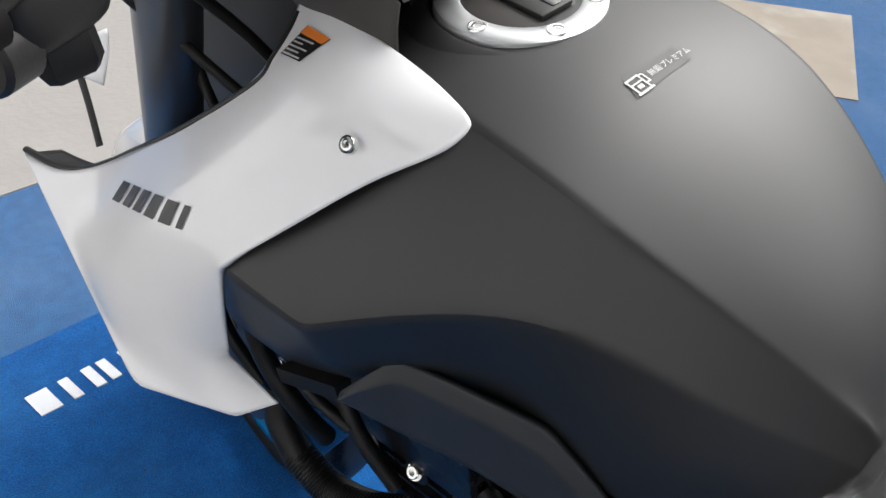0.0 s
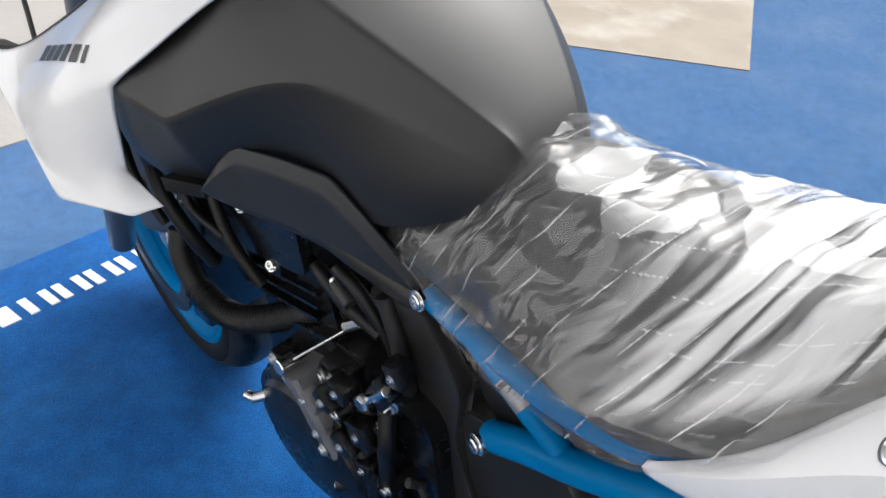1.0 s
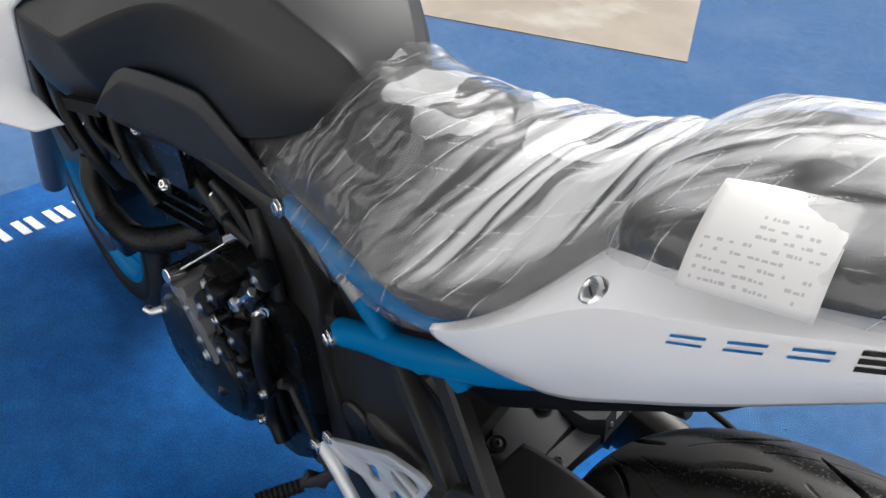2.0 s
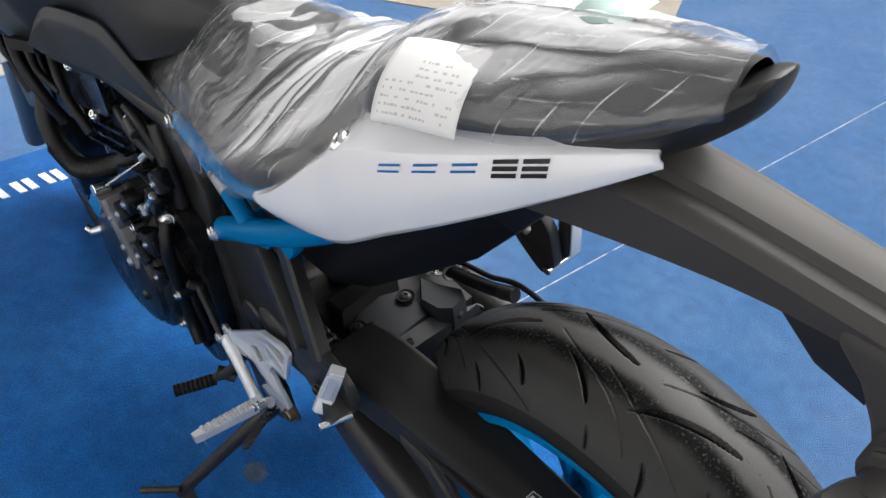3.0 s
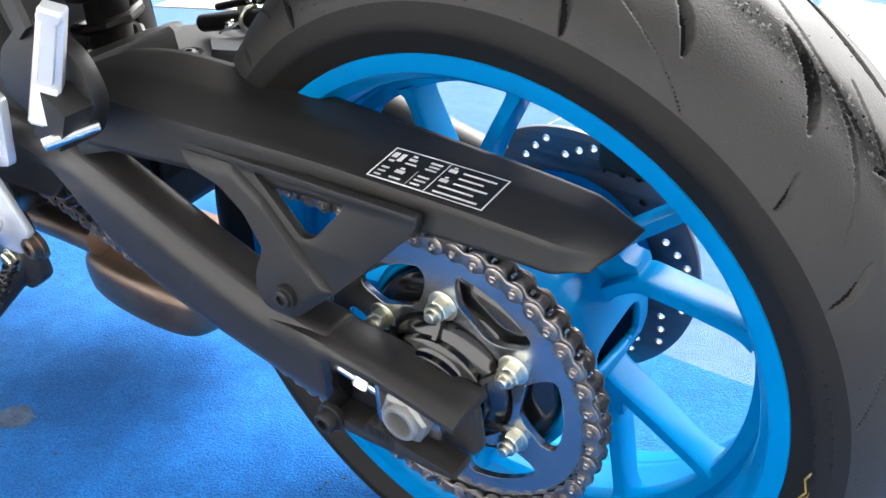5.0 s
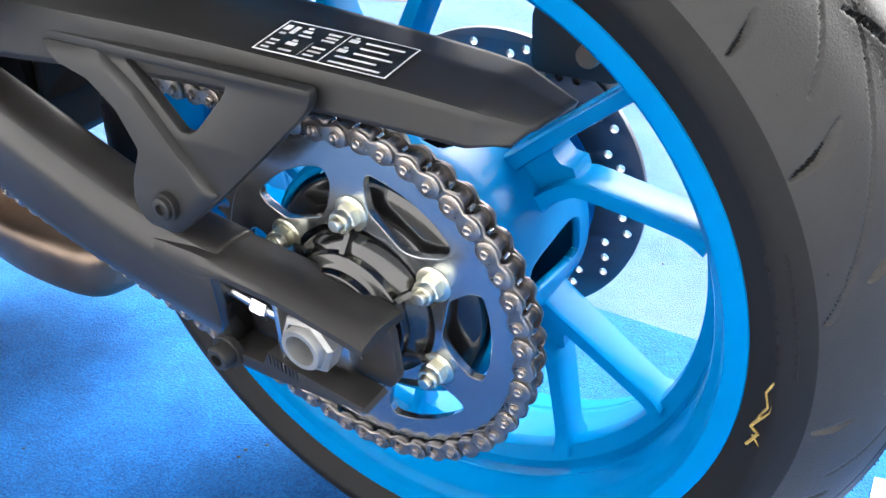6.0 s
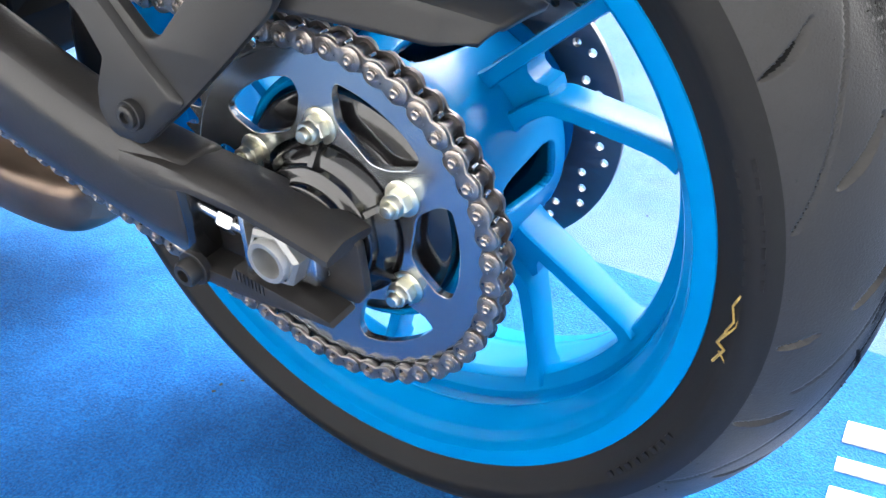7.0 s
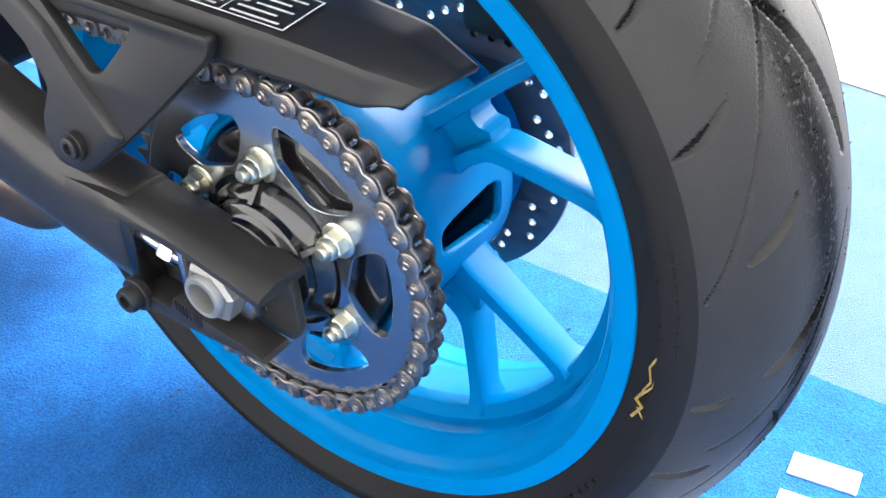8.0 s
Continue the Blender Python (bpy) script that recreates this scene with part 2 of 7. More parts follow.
def part(name, bm, material, parent, label="", sub=0, solid=0.0, side=-1):
    me = to_mesh(bm, name) if isinstance(bm, bmesh.types.BMesh) else bm
    me.materials.clear()
    me.materials.append(material)
    ob = new(name, me)
    ob.parent = parent
    if sub:
        s = ob.modifiers.new("smooth", "SUBSURF")
        s.levels = s.render_levels = sub
        s.boundary_smooth = "PRESERVE_CORNERS"
    if solid:
        s = ob.modifiers.new("thickness", "SOLIDIFY")
        s.thickness, s.offset = solid, side
    if label:
        tagged(ob, label)
    return ob


def group(name, parent):
    ob = new(name)
    ob.parent = parent
    return ob


def grid(rows, creases=(), row_creases=(), close=False, corners=(), edges=()):
    """A sheet of quads through rows of points, for smoothing; creases: column: sharpness."""
    bm = bmesh.new()
    points, layer = bm.verts.layers.float.new("crease_vert"), bm.edges.layers.float.new("crease_edge")
    vs = [[bm.verts.new(p) for p in row] for row in rows]
    for a, b in zip(vs, vs[1:]):
        count = len(a)
        for k in range(count if close else count - 1):
            bm.faces.new((a[k], a[(k + 1) % count], b[(k + 1) % count], b[k]))
    for row, col, w in corners:
        vs[row][col][points] = w
    for col, w in dict(creases).items():
        for a, b in zip(vs, vs[1:]):
            e = bm.edges.get((a[col], b[col]))
            if e:
                e[layer] = w
    for (r0, c0), (r1, c1), w in edges:
        e = bm.edges.get((vs[r0][c0], vs[r1][c1]))
        if e:
            e[layer] = w
    for row, w in dict(row_creases).items():
        for p, q in zip(vs[row], vs[row][1:]):
            e = bm.edges.get((p, q))
            if e:
                e[layer] = w
    return bm


def loft(rings, caps=True):
    bm = bmesh.new()
    vs = [[bm.verts.new(p) for p in ring] for ring in rings]
    count = len(vs[0])
    for a, b in zip(vs, vs[1:]):
        for k in range(count):
            bm.faces.new((a[k], a[(k + 1) % count], b[(k + 1) % count], b[k]))
    if caps:
        bm.faces.new(vs[0])
        bm.faces.new(vs[-1][::-1])
    return bm


def box(lo, hi, bevel=0.0):
    bm = bmesh.new()
    bmesh.ops.create_cube(bm, size=1)
    lo, hi = Vector(lo), Vector(hi)
    for v in bm.verts:
        v.co = Vector([lo[k] if v.co[k] < 0 else hi[k] for k in range(3)])
    if bevel:
        bmesh.ops.bevel(bm, geom=bm.edges[:], offset=bevel, segments=2, affect="EDGES", profile=0.5)
    return bm


def revolve(profile, n=64, center=(0, 0, 0), closed=False):
    """Turns a profile of (radius, y) round the y axis."""
    cx, cy, cz = center
    rings = []
    for r, y in profile:
        rings.append([(cx + r * math.cos(2 * math.pi * k / n), cy + y, cz + r * math.sin(2 * math.pi * k / n)) for k in range(n)])
    if closed:
        rings.append(rings[0])
        bm = bmesh.new()
        vs = [[bm.verts.new(p) for p in ring] for ring in rings[:-1]]
        m = len(vs)
        for a in range(m):
            for k in range(n):
                bm.faces.new((vs[a][k], vs[a][(k + 1) % n], vs[(a + 1) % m][(k + 1) % n], vs[(a + 1) % m][k]))
        return bm
    return loft(rings)


def spline_points(points, per=8):
    """Catmull-Rom through the points."""
    p = [Vector(q) for q in points]
    p = [2 * p[0] - p[1]] + p + [2 * p[-1] - p[-2]]
    out = []
    for a, b, c, d in zip(p, p[1:], p[2:], p[3:]):
        for k in range(per):
            t = k / per
            out.append(0.5 * (2 * b + (c - a) * t + (2 * a - 5 * b + 4 * c - d) * t * t + (3 * b - a - 3 * c + d) * t ** 3))
    out.append(p[-2])
    return out


def tube(points, radius, n=14, per=6, straight=False, ribs=0.0, flat=1.0):
    """A round pipe along a path. radius: one number or a function of 0..1."""
    pts = [Vector(q) for q in points] if straight else spline_points(points, per)
    rings, side = [], None
    for k, q in enumerate(pts):
        way = (pts[min(k + 1, len(pts) - 1)] - pts[max(k - 1, 0)]).normalized()
        if side is None:
            side = way.orthogonal().normalized()
        side = (side - way * side.dot(way)).normalized()
        up = way.cross(side)
        r = radius(k / (len(pts) - 1)) if callable(radius) else radius
        if ribs and k % 2:
            r -= ribs
        rings.append([q + r * (math.cos(2 * math.pi * j / n) * side + flat * math.sin(2 * math.pi * j / n) * up) for j in range(n)])
    return loft(rings)


def rod(a, b, radius, n=16, bevel=0.0):
    """A straight cylinder with bevelled ends."""
    a, b = Vector(a), Vector(b)
    way = (b - a).normalized()
    s = way.orthogonal().normalized()
    u = way.cross(s)
    c = bevel or radius * 0.12
    rings = []
    for q, r in ((a, radius - c), (a + way * c, radius), (b - way * c, radius), (b, radius - c)):
        rings.append([q + r * (math.cos(2 * math.pi * j / n) * s + math.sin(2 * math.pi * j / n) * u) for j in range(n)])
    return loft(rings)


def sheet(outer, y0, y1, holes=(), bevel=0.001):
    """A plate with holes, from outlines in x, z, standing between y0 and y1."""
    cu = bpy.data.curves.new("outline", "CURVE")
    cu.dimensions, cu.fill_mode = "2D", "BOTH"
    for loop in (outer, *holes):
        s = cu.splines.new("POLY")
        s.points.add(len(loop) - 1)
        for q, (x, z) in zip(s.points, loop):
            q.co = (x, z, 0, 1)
        s.use_cyclic_u = True
    cu.extrude = max(abs(y1 - y0) / 2 - bevel, 0.0001)
    cu.bevel_depth, cu.bevel_resolution = bevel, 1
    cu.offset = -bevel
    ob = bpy.data.objects.new("outline", cu)
    me = bpy.data.meshes.new_from_object(ob)
    bpy.data.objects.remove(ob)
    bpy.data.curves.remove(cu)
    me.transform(Matrix.Translation((0, (y0 + y1) / 2, 0)) @ Matrix.Rotation(math.pi / 2, 4, "X"))
    bm = bmesh.new()
    bm.from_mesh(me)
    bpy.data.meshes.remove(me)
    bmesh.ops.remove_doubles(bm, verts=bm.verts[:], dist=0.00001)
    return bm


def rounded(points, r=0.006, n=4):
    """The outline with its corners rounded."""
    out = []
    pts = [Vector(p) for p in points]
    for k, p in enumerate(pts):
        a, b = pts[k - 1] - p, pts[(k + 1) % len(pts)] - p
        d = min(r, 0.45 * a.length, 0.45 * b.length)
        p0, p1 = p + a.normalized() * d, p + b.normalized() * d
        for j in range(n + 1):
            t = j / n
            out.append(tuple((1 - t) ** 2 * p0 + 2 * t * (1 - t) * p + t * t * p1))
    return out


def polar(r, deg, y=None):
    x, z = r * math.cos(radians(deg)), r * math.sin(radians(deg))
    return (x, z) if y is None else (x, y, z)


def screw(name, at, way, r, parent, material=None, head=0.005, label=""):
    """A socket-head bolt with a washer."""
    at, way = Vector(at), Vector(way).normalized()
    s = way.orthogonal().normalized()
    u = way.cross(s)
    rings = []
    for h, k in ((-0.004, 1.35), (0.0008, 1.35), (0.0012, 1.3), (0.0012, 1.0), (head * 0.8, 1.0), (head, 0.85), (head, 0.52), (head * 0.35, 0.5), (head * 0.35, 0.05)):
        rings.append([at + way * h + r * k * (math.cos(2 * math.pi * j / 18) * s + math.sin(2 * math.pi * j / 18) * u) for j in range(18)])
    return part(name, loft(rings), material or BRIGHT, parent, label)


def hexnut(at, r, h, way=(0, -1, 0)):
    """A six-sided nut body with a chamfered top."""
    at, way = Vector(at), Vector(way).normalized()
    s = way.orthogonal().normalized()
    u = way.cross(s)
    rings = [[at + way * d + r * k * (math.cos(math.pi * j / 3) * s + math.sin(math.pi * j / 3) * u) for j in range(6)] for d, k in ((0, 0.95), (h * 0.08, 1), (h * 0.86, 1), (h, 0.88))]
    return loft(rings)


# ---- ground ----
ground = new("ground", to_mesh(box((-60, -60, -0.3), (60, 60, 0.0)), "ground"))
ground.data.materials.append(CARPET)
tagged(ground, "dusty blue carpet covering the whole display area", "floor", kind="structure")

LIFT = 0.3131
bike = new("motorcycle")
bike.matrix_world = pose(0, 0, LIFT, 7.4, 0, 0)
tagged(bike, "white and matte black naked motorcycle, blue wheels, on its side stand", "motorcycle")
BY = -0.02


def mirror(points):
    return [(x, 2 * BY - y, z) for x, y, z in points]


# ---- fuel tank ----
TANK = [
    (-0.578, 0.518, (-0.052, 0.515), (-0.066, 0.510), (-0.070, 0.490), (-0.066, 0.460)),
    (-0.592, 0.552, (-0.064, 0.546), (-0.080, 0.530), (-0.090, 0.508), (-0.084, 0.484)),
    (-0.650, 0.614, (-0.096, 0.597), (-0.122, 0.560), (-0.140, 0.505), (-0.136, 0.460)),
    (-0.725, 0.657, (-0.124, 0.644), (-0.154, 0.600), (-0.152, 0.525), (-0.146, 0.440)),
    (-0.800, 0.678, (-0.128, 0.664), (-0.184, 0.574), (-0.165, 0.510), (-0.130, 0.430)),
    (-0.890, 0.682, (-0.122, 0.668), (-0.224, 0.522), (-0.207, 0.460), (-0.170, 0.410)),
    (-0.955, 0.680, (-0.115, 0.655), (-0.236, 0.540), (-0.237, 0.480), (-0.210, 0.410)),
    (-1.005, 0.680, (-0.100, 0.635), (-0.222, 0.535), (-0.232, 0.450), (-0.205, 0.405)),
]
tank = group("fuel_tank", bike)
tagged(tank, "matte black fuel tank with creased flanks")
rows = []
for x, zc, *half in TANK:
    yr, zr = half[0]
    left = [(x, BY + 0.55 * (yr - BY), zc - 0.3 * (zc - zr))] + [(x, y, z) for y, z in half]
    rows.append(mirror(left[::-1]) + [(x, BY, zc)] + left)
first = [(x + 0.004, BY + 0.5 * (y - BY), 0.3 * z + 0.7 * 0.47) for x, y, z in rows[0]]
TANK_OB = part("tank_shell", grid([first] + rows, {7: 0.85, 3: 0.85, 8: 0.88, 2: 0.88}, {1: 0.6}, corners=((2, 7, 0.6), (6, 8, 0.9), (7, 8, 0.5)), edges=(((6, 8), (6, 9), 0.85), ((6, 9), (6, 10), 0.85), ((6, 2), (6, 1), 0.85), ((6, 1), (6, 0), 0.85))), MATTE, tank, sub=4)

# filler cap on the tank top
CAP = Vector((-0.880, BY - 0.002, 0.674))
cap = group("fuel_cap", tank)
cap.matrix_basis = Matrix.Translation(CAP) @ pose(0, 0, 0, 0, 4, 0) @ Matrix.Rotation(radians(90), 4, "X")
tagged(cap, "round filler cap with a bolted silver ring and key flap")
TANKTOP = new("cap_seat", to_mesh(revolve([(0.078, -0.008), (0.070, -0.002), (0.0615, 0.0035), (0.0585, 0.0035), (0.0575, -0.001), (0.030, -0.001)], 72), "cap_seat"))
TANKTOP.data.materials.append(MATTE)
TANKTOP.parent = tank
TANKTOP.matrix_basis = cap.matrix_basis.copy()
cap_body = revolve([(0.0385, -0.004), (0.0385, 0.005), (0.0390, 0.0078), (0.0405, 0.0085), (0.053, 0.0085), (0.0555, 0.007), (0.0562, 0.003), (0.0562, -0.004)], 72)
ring = new("ring", to_mesh(cap_body, "ring"))
ring.data.materials.append(ALU)
lid = new("lid", to_mesh(revolve([(0.0368, -0.004), (0.0368, 0.0045), (0.0345, 0.0062), (0.004, 0.0068), (0.001, 0.0068)], 64), "lid"))
lid.data.materials.append(GREYPLASTIC)
flap = new("key_flap", to_mesh(box((-0.014, 0.0062, -0.016), (0.030, 0.0105, 0.013), 0.0015), "key_flap"))
flap.data.materials.append(PLASTIC)
slot = new("key_slot", to_mesh(box((0.004, 0.0100, -0.008), (0.027, 0.0112, 0.000), 0.0005), "key_slot"))
slot.data.materials.append(GLOSSBLACK)
for ob in (ring, lid, flap, slot):
    ob.parent = tank
    ob.matrix_basis = cap.matrix_basis.copy()
bpy.data.objects.remove(cap)
tagged(ring, "brushed silver filler ring")
base = ring.matrix_basis.copy()
for k in range(6):
    a = radians(-100 + 60 * k)
    ob = screw("ring_bolt", (0.0475 * math.cos(a), 0.0082, 0.0475 * math.sin(a)), (0, 1, 0), 0.0048, tank, head=0.0008)
    ob.matrix_basis = base.copy()


def decal(name, corners, material, parent, lift=0.0012, n=6, target=None, label=""):
    """A thin film laid through four corners, bowed outwards a little."""
    a, b, c, d = (Vector(q) for q in corners)
    nrm = (b - a).cross(d - a).normalized()
    bm = bmesh.new()
    steps = [k / n for k in range(n + 1)]
    vs = [[bm.verts.new((a * (1 - u) + b * u) * (1 - v) + (d * (1 - u) + c * u) * v + nrm * lift) for u in steps] for v in steps]
    for i in range(n):
        for j in range(n):
            bm.faces.new((vs[i][j], vs[i][j + 1], vs[i + 1][j + 1], vs[i + 1][j]))
    r = bmesh.ops.extrude_face_region(bm, geom=bm.faces[:])
    for v in r["geom"]:
        if isinstance(v, bmesh.types.BMVert):
            v.co += nrm * 0.0004
    ob = part(name, bm, material, parent, label)
    if target:
        s = ob.modifiers.new("lay", "SHRINKWRAP")
        s.target, s.offset, s.wrap_method = target, lift, "NEAREST_SURFACEPOINT"
    return ob


# ---- white shroud beside the tank ----
SHROUD = [
    [(-1.005, -0.105, 0.672), (-0.965, -0.108, 0.680), (-0.935, -0.108, 0.679), (-0.912, -0.109, 0.674)],
    [(-1.003, -0.114, 0.664), (-0.955, -0.120, 0.674), (-0.910, -0.118, 0.675), (-0.860, -0.114, 0.671)],
    [(-1.000, -0.126, 0.655), (-0.945, -0.138, 0.665), (-0.880, -0.134, 0.669), (-0.818, -0.124, 0.665)],
    [(-1.001, -0.142, 0.642), (-0.953, -0.157, 0.650), (-0.890, -0.154, 0.655), (-0.826, -0.142, 0.649)],
    [(-1.005, -0.158, 0.628), (-0.965, -0.176, 0.630), (-0.915, -0.176, 0.633), (-0.866, -0.163, 0.625)],
    [(-1.070, -0.192, 0.580), (-1.010, -0.222, 0.580), (-0.960, -0.214, 0.590), (-0.915, -0.202, 0.580)],
    [(-1.130, -0.212, 0.542), (-1.060, -0.252, 0.535), (-1.000, -0.246, 0.545), (-0.957, -0.238, 0.545)],
    [(-1.185, -0.238, 0.510), (-1.090, -0.282, 0.482), (-1.020, -0.272, 0.482), (-0.975, -0.240, 0.485)],
    [(-1.225, -0.255, 0.502), (-1.105, -0.298, 0.440), (-1.015, -0.284, 0.435), (-0.993, -0.240, 0.425)],
    [(-1.262, -0.266, 0.508), (-1.046, -0.306, 0.400), (-0.967, -0.262, 0.388), (-0.948, -0.232, 0.394)],
]
for side_name, flip in (("left", False), ("right", True)):
    rows = [mirror(r) for r in SHROUD] if flip else SHROUD
    shroud = part("side_shroud", grid(rows, {1: 0.25}, {}, corners=((2, 3, 0.35), (6, 3, 0.7), (8, 3, 0.6), (9, 1, 0.9), (9, 2, 0.9), (9, 0, 0.9), (8, 0, 0.3))), WHITE, bike, "glossy pearl white side shroud", sub=4, solid=0.005, side=1 if flip else -1)
    if not flip:
        SHROUD_OB = shroud
# dark inner liner of the shroud
LINER = [[(x + 0.006, y + 0.030, z - 0.012) for x, y, z in (r[0],)] + [(r[0][0] + 0.001, r[0][1] + 0.003, r[0][2] - 0.003)] for r in SHROUD[1:]]
part("shroud_liner", grid(LINER), PLASTIC, bike, "black plastic inner liner of the shroud", sub=2, solid=0.004)
part("liner_rim", tube([Vector(r[0]) + Vector((0.002, 0.003, 0.0015)) for r in SHROUD[1:]], 0.0034, 10, flat=0.8), PLASTIC, bike, "black edging along the shroud")
screw("shroud_screw", (-0.882, -0.1672, 0.6435), (0.1, -0.75, 0.65), 0.0042, SHROUD_OB, head=0.002)

# warning label on the shroud
decal("warning_label", [(-0.991, -0.1405, 0.654), (-0.9605, -0.1445, 0.6605), (-0.945, -0.127, 0.674), (-0.978, -0.123, 0.671)], BLACKINK, SHROUD_OB, target=SHROUD_OB, lift=0.0008, label="small black warning label with an orange head")
decal("label_head", [(-0.9815, -0.1275, 0.6665), (-0.949, -0.1315, 0.6705), (-0.945, -0.127, 0.674), (-0.978, -0.123, 0.671)], ORANGE, SHROUD_OB, target=SHROUD_OB, lift=0.0014)
for k in range(5):
    a0, b0 = Vector((-0.991, -0.1405, 0.654)), Vector((-0.9605, -0.1445, 0.6605))
    up = Vector((0.0095, 0.013, 0.0115)) * 0.92
    a1, b1 = a0.lerp(b0, 0.08), a0.lerp(b0, (0.92, 0.70, 0.90, 0.55, 0.86)[k])
    lo, hi = (k + 0.28) / 5, (k + 0.66) / 5
    decal("print_line", [a1 + up * lo, b1 + up * lo, b1 + up * hi, a1 + up * hi], FAINTINK, SHROUD_OB, target=SHROUD_OB, lift=0.0016)

# maker's mark: six plain slanted bars
MARK0, MARK1 = Vector((-1.122, -0.248, 0.520)), Vector((-0.986, -0.241, 0.558))
MARKUP = Vector((0.004, 0.011, 0.017))
for k in range(6):
    a0, b0 = MARK0.lerp(MARK1, k / 6 + 0.012), MARK0.lerp(MARK1, (k + 0.78) / 6)
    if k == 5:
        b0 = MARK0.lerp(MARK1, (k + 0.4) / 6)
    decal("mark_bar", [a0, b0, b0 + MARKUP, a0 + MARKUP], GREYINK, SHROUD_OB, target=SHROUD_OB, lift=0.0008)

# bracket under the shroud
part("shroud_bracket", loft([[(-0.955, -0.222, 0.406), (-0.950, -0.195, 0.406), (-0.950, -0.195, 0.424), (-0.955, -0.222, 0.424)], [(-0.905, -0.202, 0.408), (-0.905, -0.185, 0.408), (-0.905, -0.185, 0.424), (-0.905, -0.202, 0.426)]]), HOSE, bike)
for pts, r in (([(-1.05, -0.190, 0.42), (-1.03, -0.200, 0.36), (-1.00, -0.195, 0.30), (-0.99, -0.180, 0.25)], 0.010), ([(-1.12, -0.192, 0.40), (-1.10, -0.200, 0.34), (-1.07, -0.195, 0.28)], 0.007), ([(-0.99, -0.185, 0.40), (-0.97, -0.195, 0.36), (-0.93, -0.185, 0.33)], 0.006)):
    part("coolant_hose", tube(pts, r, 12), HOSE, bike)
for q in ((-1.085, -0.184, 0.365), (-1.03, -0.184, 0.330), (-1.13, -0.184, 0.310)):
    screw("panel_bolt", q, (0, -1, 0.2), 0.006, bike, STEEL, head=0.004)

# ---- cover panel between tank and engine ----
PANEL = [
    [(-0.893, -0.204, 0.434), (-0.895, -0.205, 0.425), (-0.880, -0.200, 0.418)],
    [(-0.868, -0.196, 0.466), (-0.868, -0.206, 0.445), (-0.860, -0.196, 0.418)],
    [(-0.846, -0.184, 0.492), (-0.842, -0.202, 0.462), (-0.832, -0.182, 0.405)],
    [(-0.800, -0.172, 0.496), (-0.796, -0.190, 0.468), (-0.790, -0.168, 0.402)],
    [(-0.735, -0.154, 0.490), (-0.745, -0.176, 0.458), (-0.752, -0.158, 0.392)],
    [(-0.690, -0.146, 0.452), (-0.712, -0.164, 0.428), (-0.724, -0.150, 0.382)],
    [(-0.665, -0.132, 0.402), (-0.685, -0.150, 0.395), (-0.694, -0.140, 0.372)],
    [(-0.649, -0.122, 0.374), (-0.662, -0.132, 0.368), (-0.670, -0.132, 0.362)],
]
PANEL = [[a, tuple(0.82 * p + 0.18 * q - (0.007 if k == 1 else 0.0) for k, (p, q) in enumerate(zip(a, c))), c] for a, b, c in PANEL]
part("side_cover", grid(PANEL, {0: 1.0, 2: 1.0, 1: 0.75}, {0: 1.0, 7: 1.0, 2: 0.35, 4: 0.35}, corners=((2, 0, 0.85), (4, 0, 0.85), (2, 1, 0.5), (4, 1, 0.5), (1, 0, 0.5))), DARKPLASTIC, bike, "charcoal plastic side cover under the tank", sub=3, solid=0.006)
part("inner_panel", loft([[(-0.90, -0.19, 0.40), (-0.90, 0.15, 0.40), (-0.90, 0.15, 0.46), (-0.90, -0.19, 0.46)], [(-0.72, -0.12, 0.36), (-0.72, 0.08, 0.36), (-0.72, 0.08, 0.46), (-0.72, -0.12, 0.45)], [(-0.60, -0.09, 0.36), (-0.60, 0.05, 0.36), (-0.60, 0.05, 0.46), (-0.60, -0.09, 0.46)]]), PLASTIC, bike)

# ---- instrument cover, handlebar, forks ----
dash = group("steering_cover", bike)
part("cover_top", grid([
    [(-0.900, BY + s * 0.02, 0.700) for s in (-4, -2, 0, 2, 4)],
    [(-0.905, BY + s * 0.022, 0.722) for s in (-4, -2, 0, 2, 4)],
    [(-0.940, BY + s * 0.025, 0.752) for s in (-4, -2, 0, 2, 4)],
    [(-1.000, BY + s * 0.026, 0.762) for s in (-4, -2, 0, 2, 4)],
    [(-1.060, BY + s * 0.026, 0.740) for s in (-4, -2, 0, 2, 4)]], {0: 0.6, 4: 0.6}), GREYPLASTIC, dash, "dark grey plastic steering cover", sub=3)
part("cover_side", grid([
    [(-0.900, -0.104, 0.700), (-0.902, -0.110, 0.680), (-0.905, -0.108, 0.650)],
    [(-0.935, -0.115, 0.750), (-0.935, -0.118, 0.700), (-0.940, -0.108, 0.650)],
    [(-0.990, -0.118, 0.760), (-0.990, -0.120, 0.705), (-0.995, -0.105, 0.650)],
    [(-1.030, -0.118, 0.750), (-1.030, -0.115, 0.705), (-1.010, -0.100, 0.650)]], {0: 0.8}), GREYPLASTIC, dash, sub=3, solid=0.004)

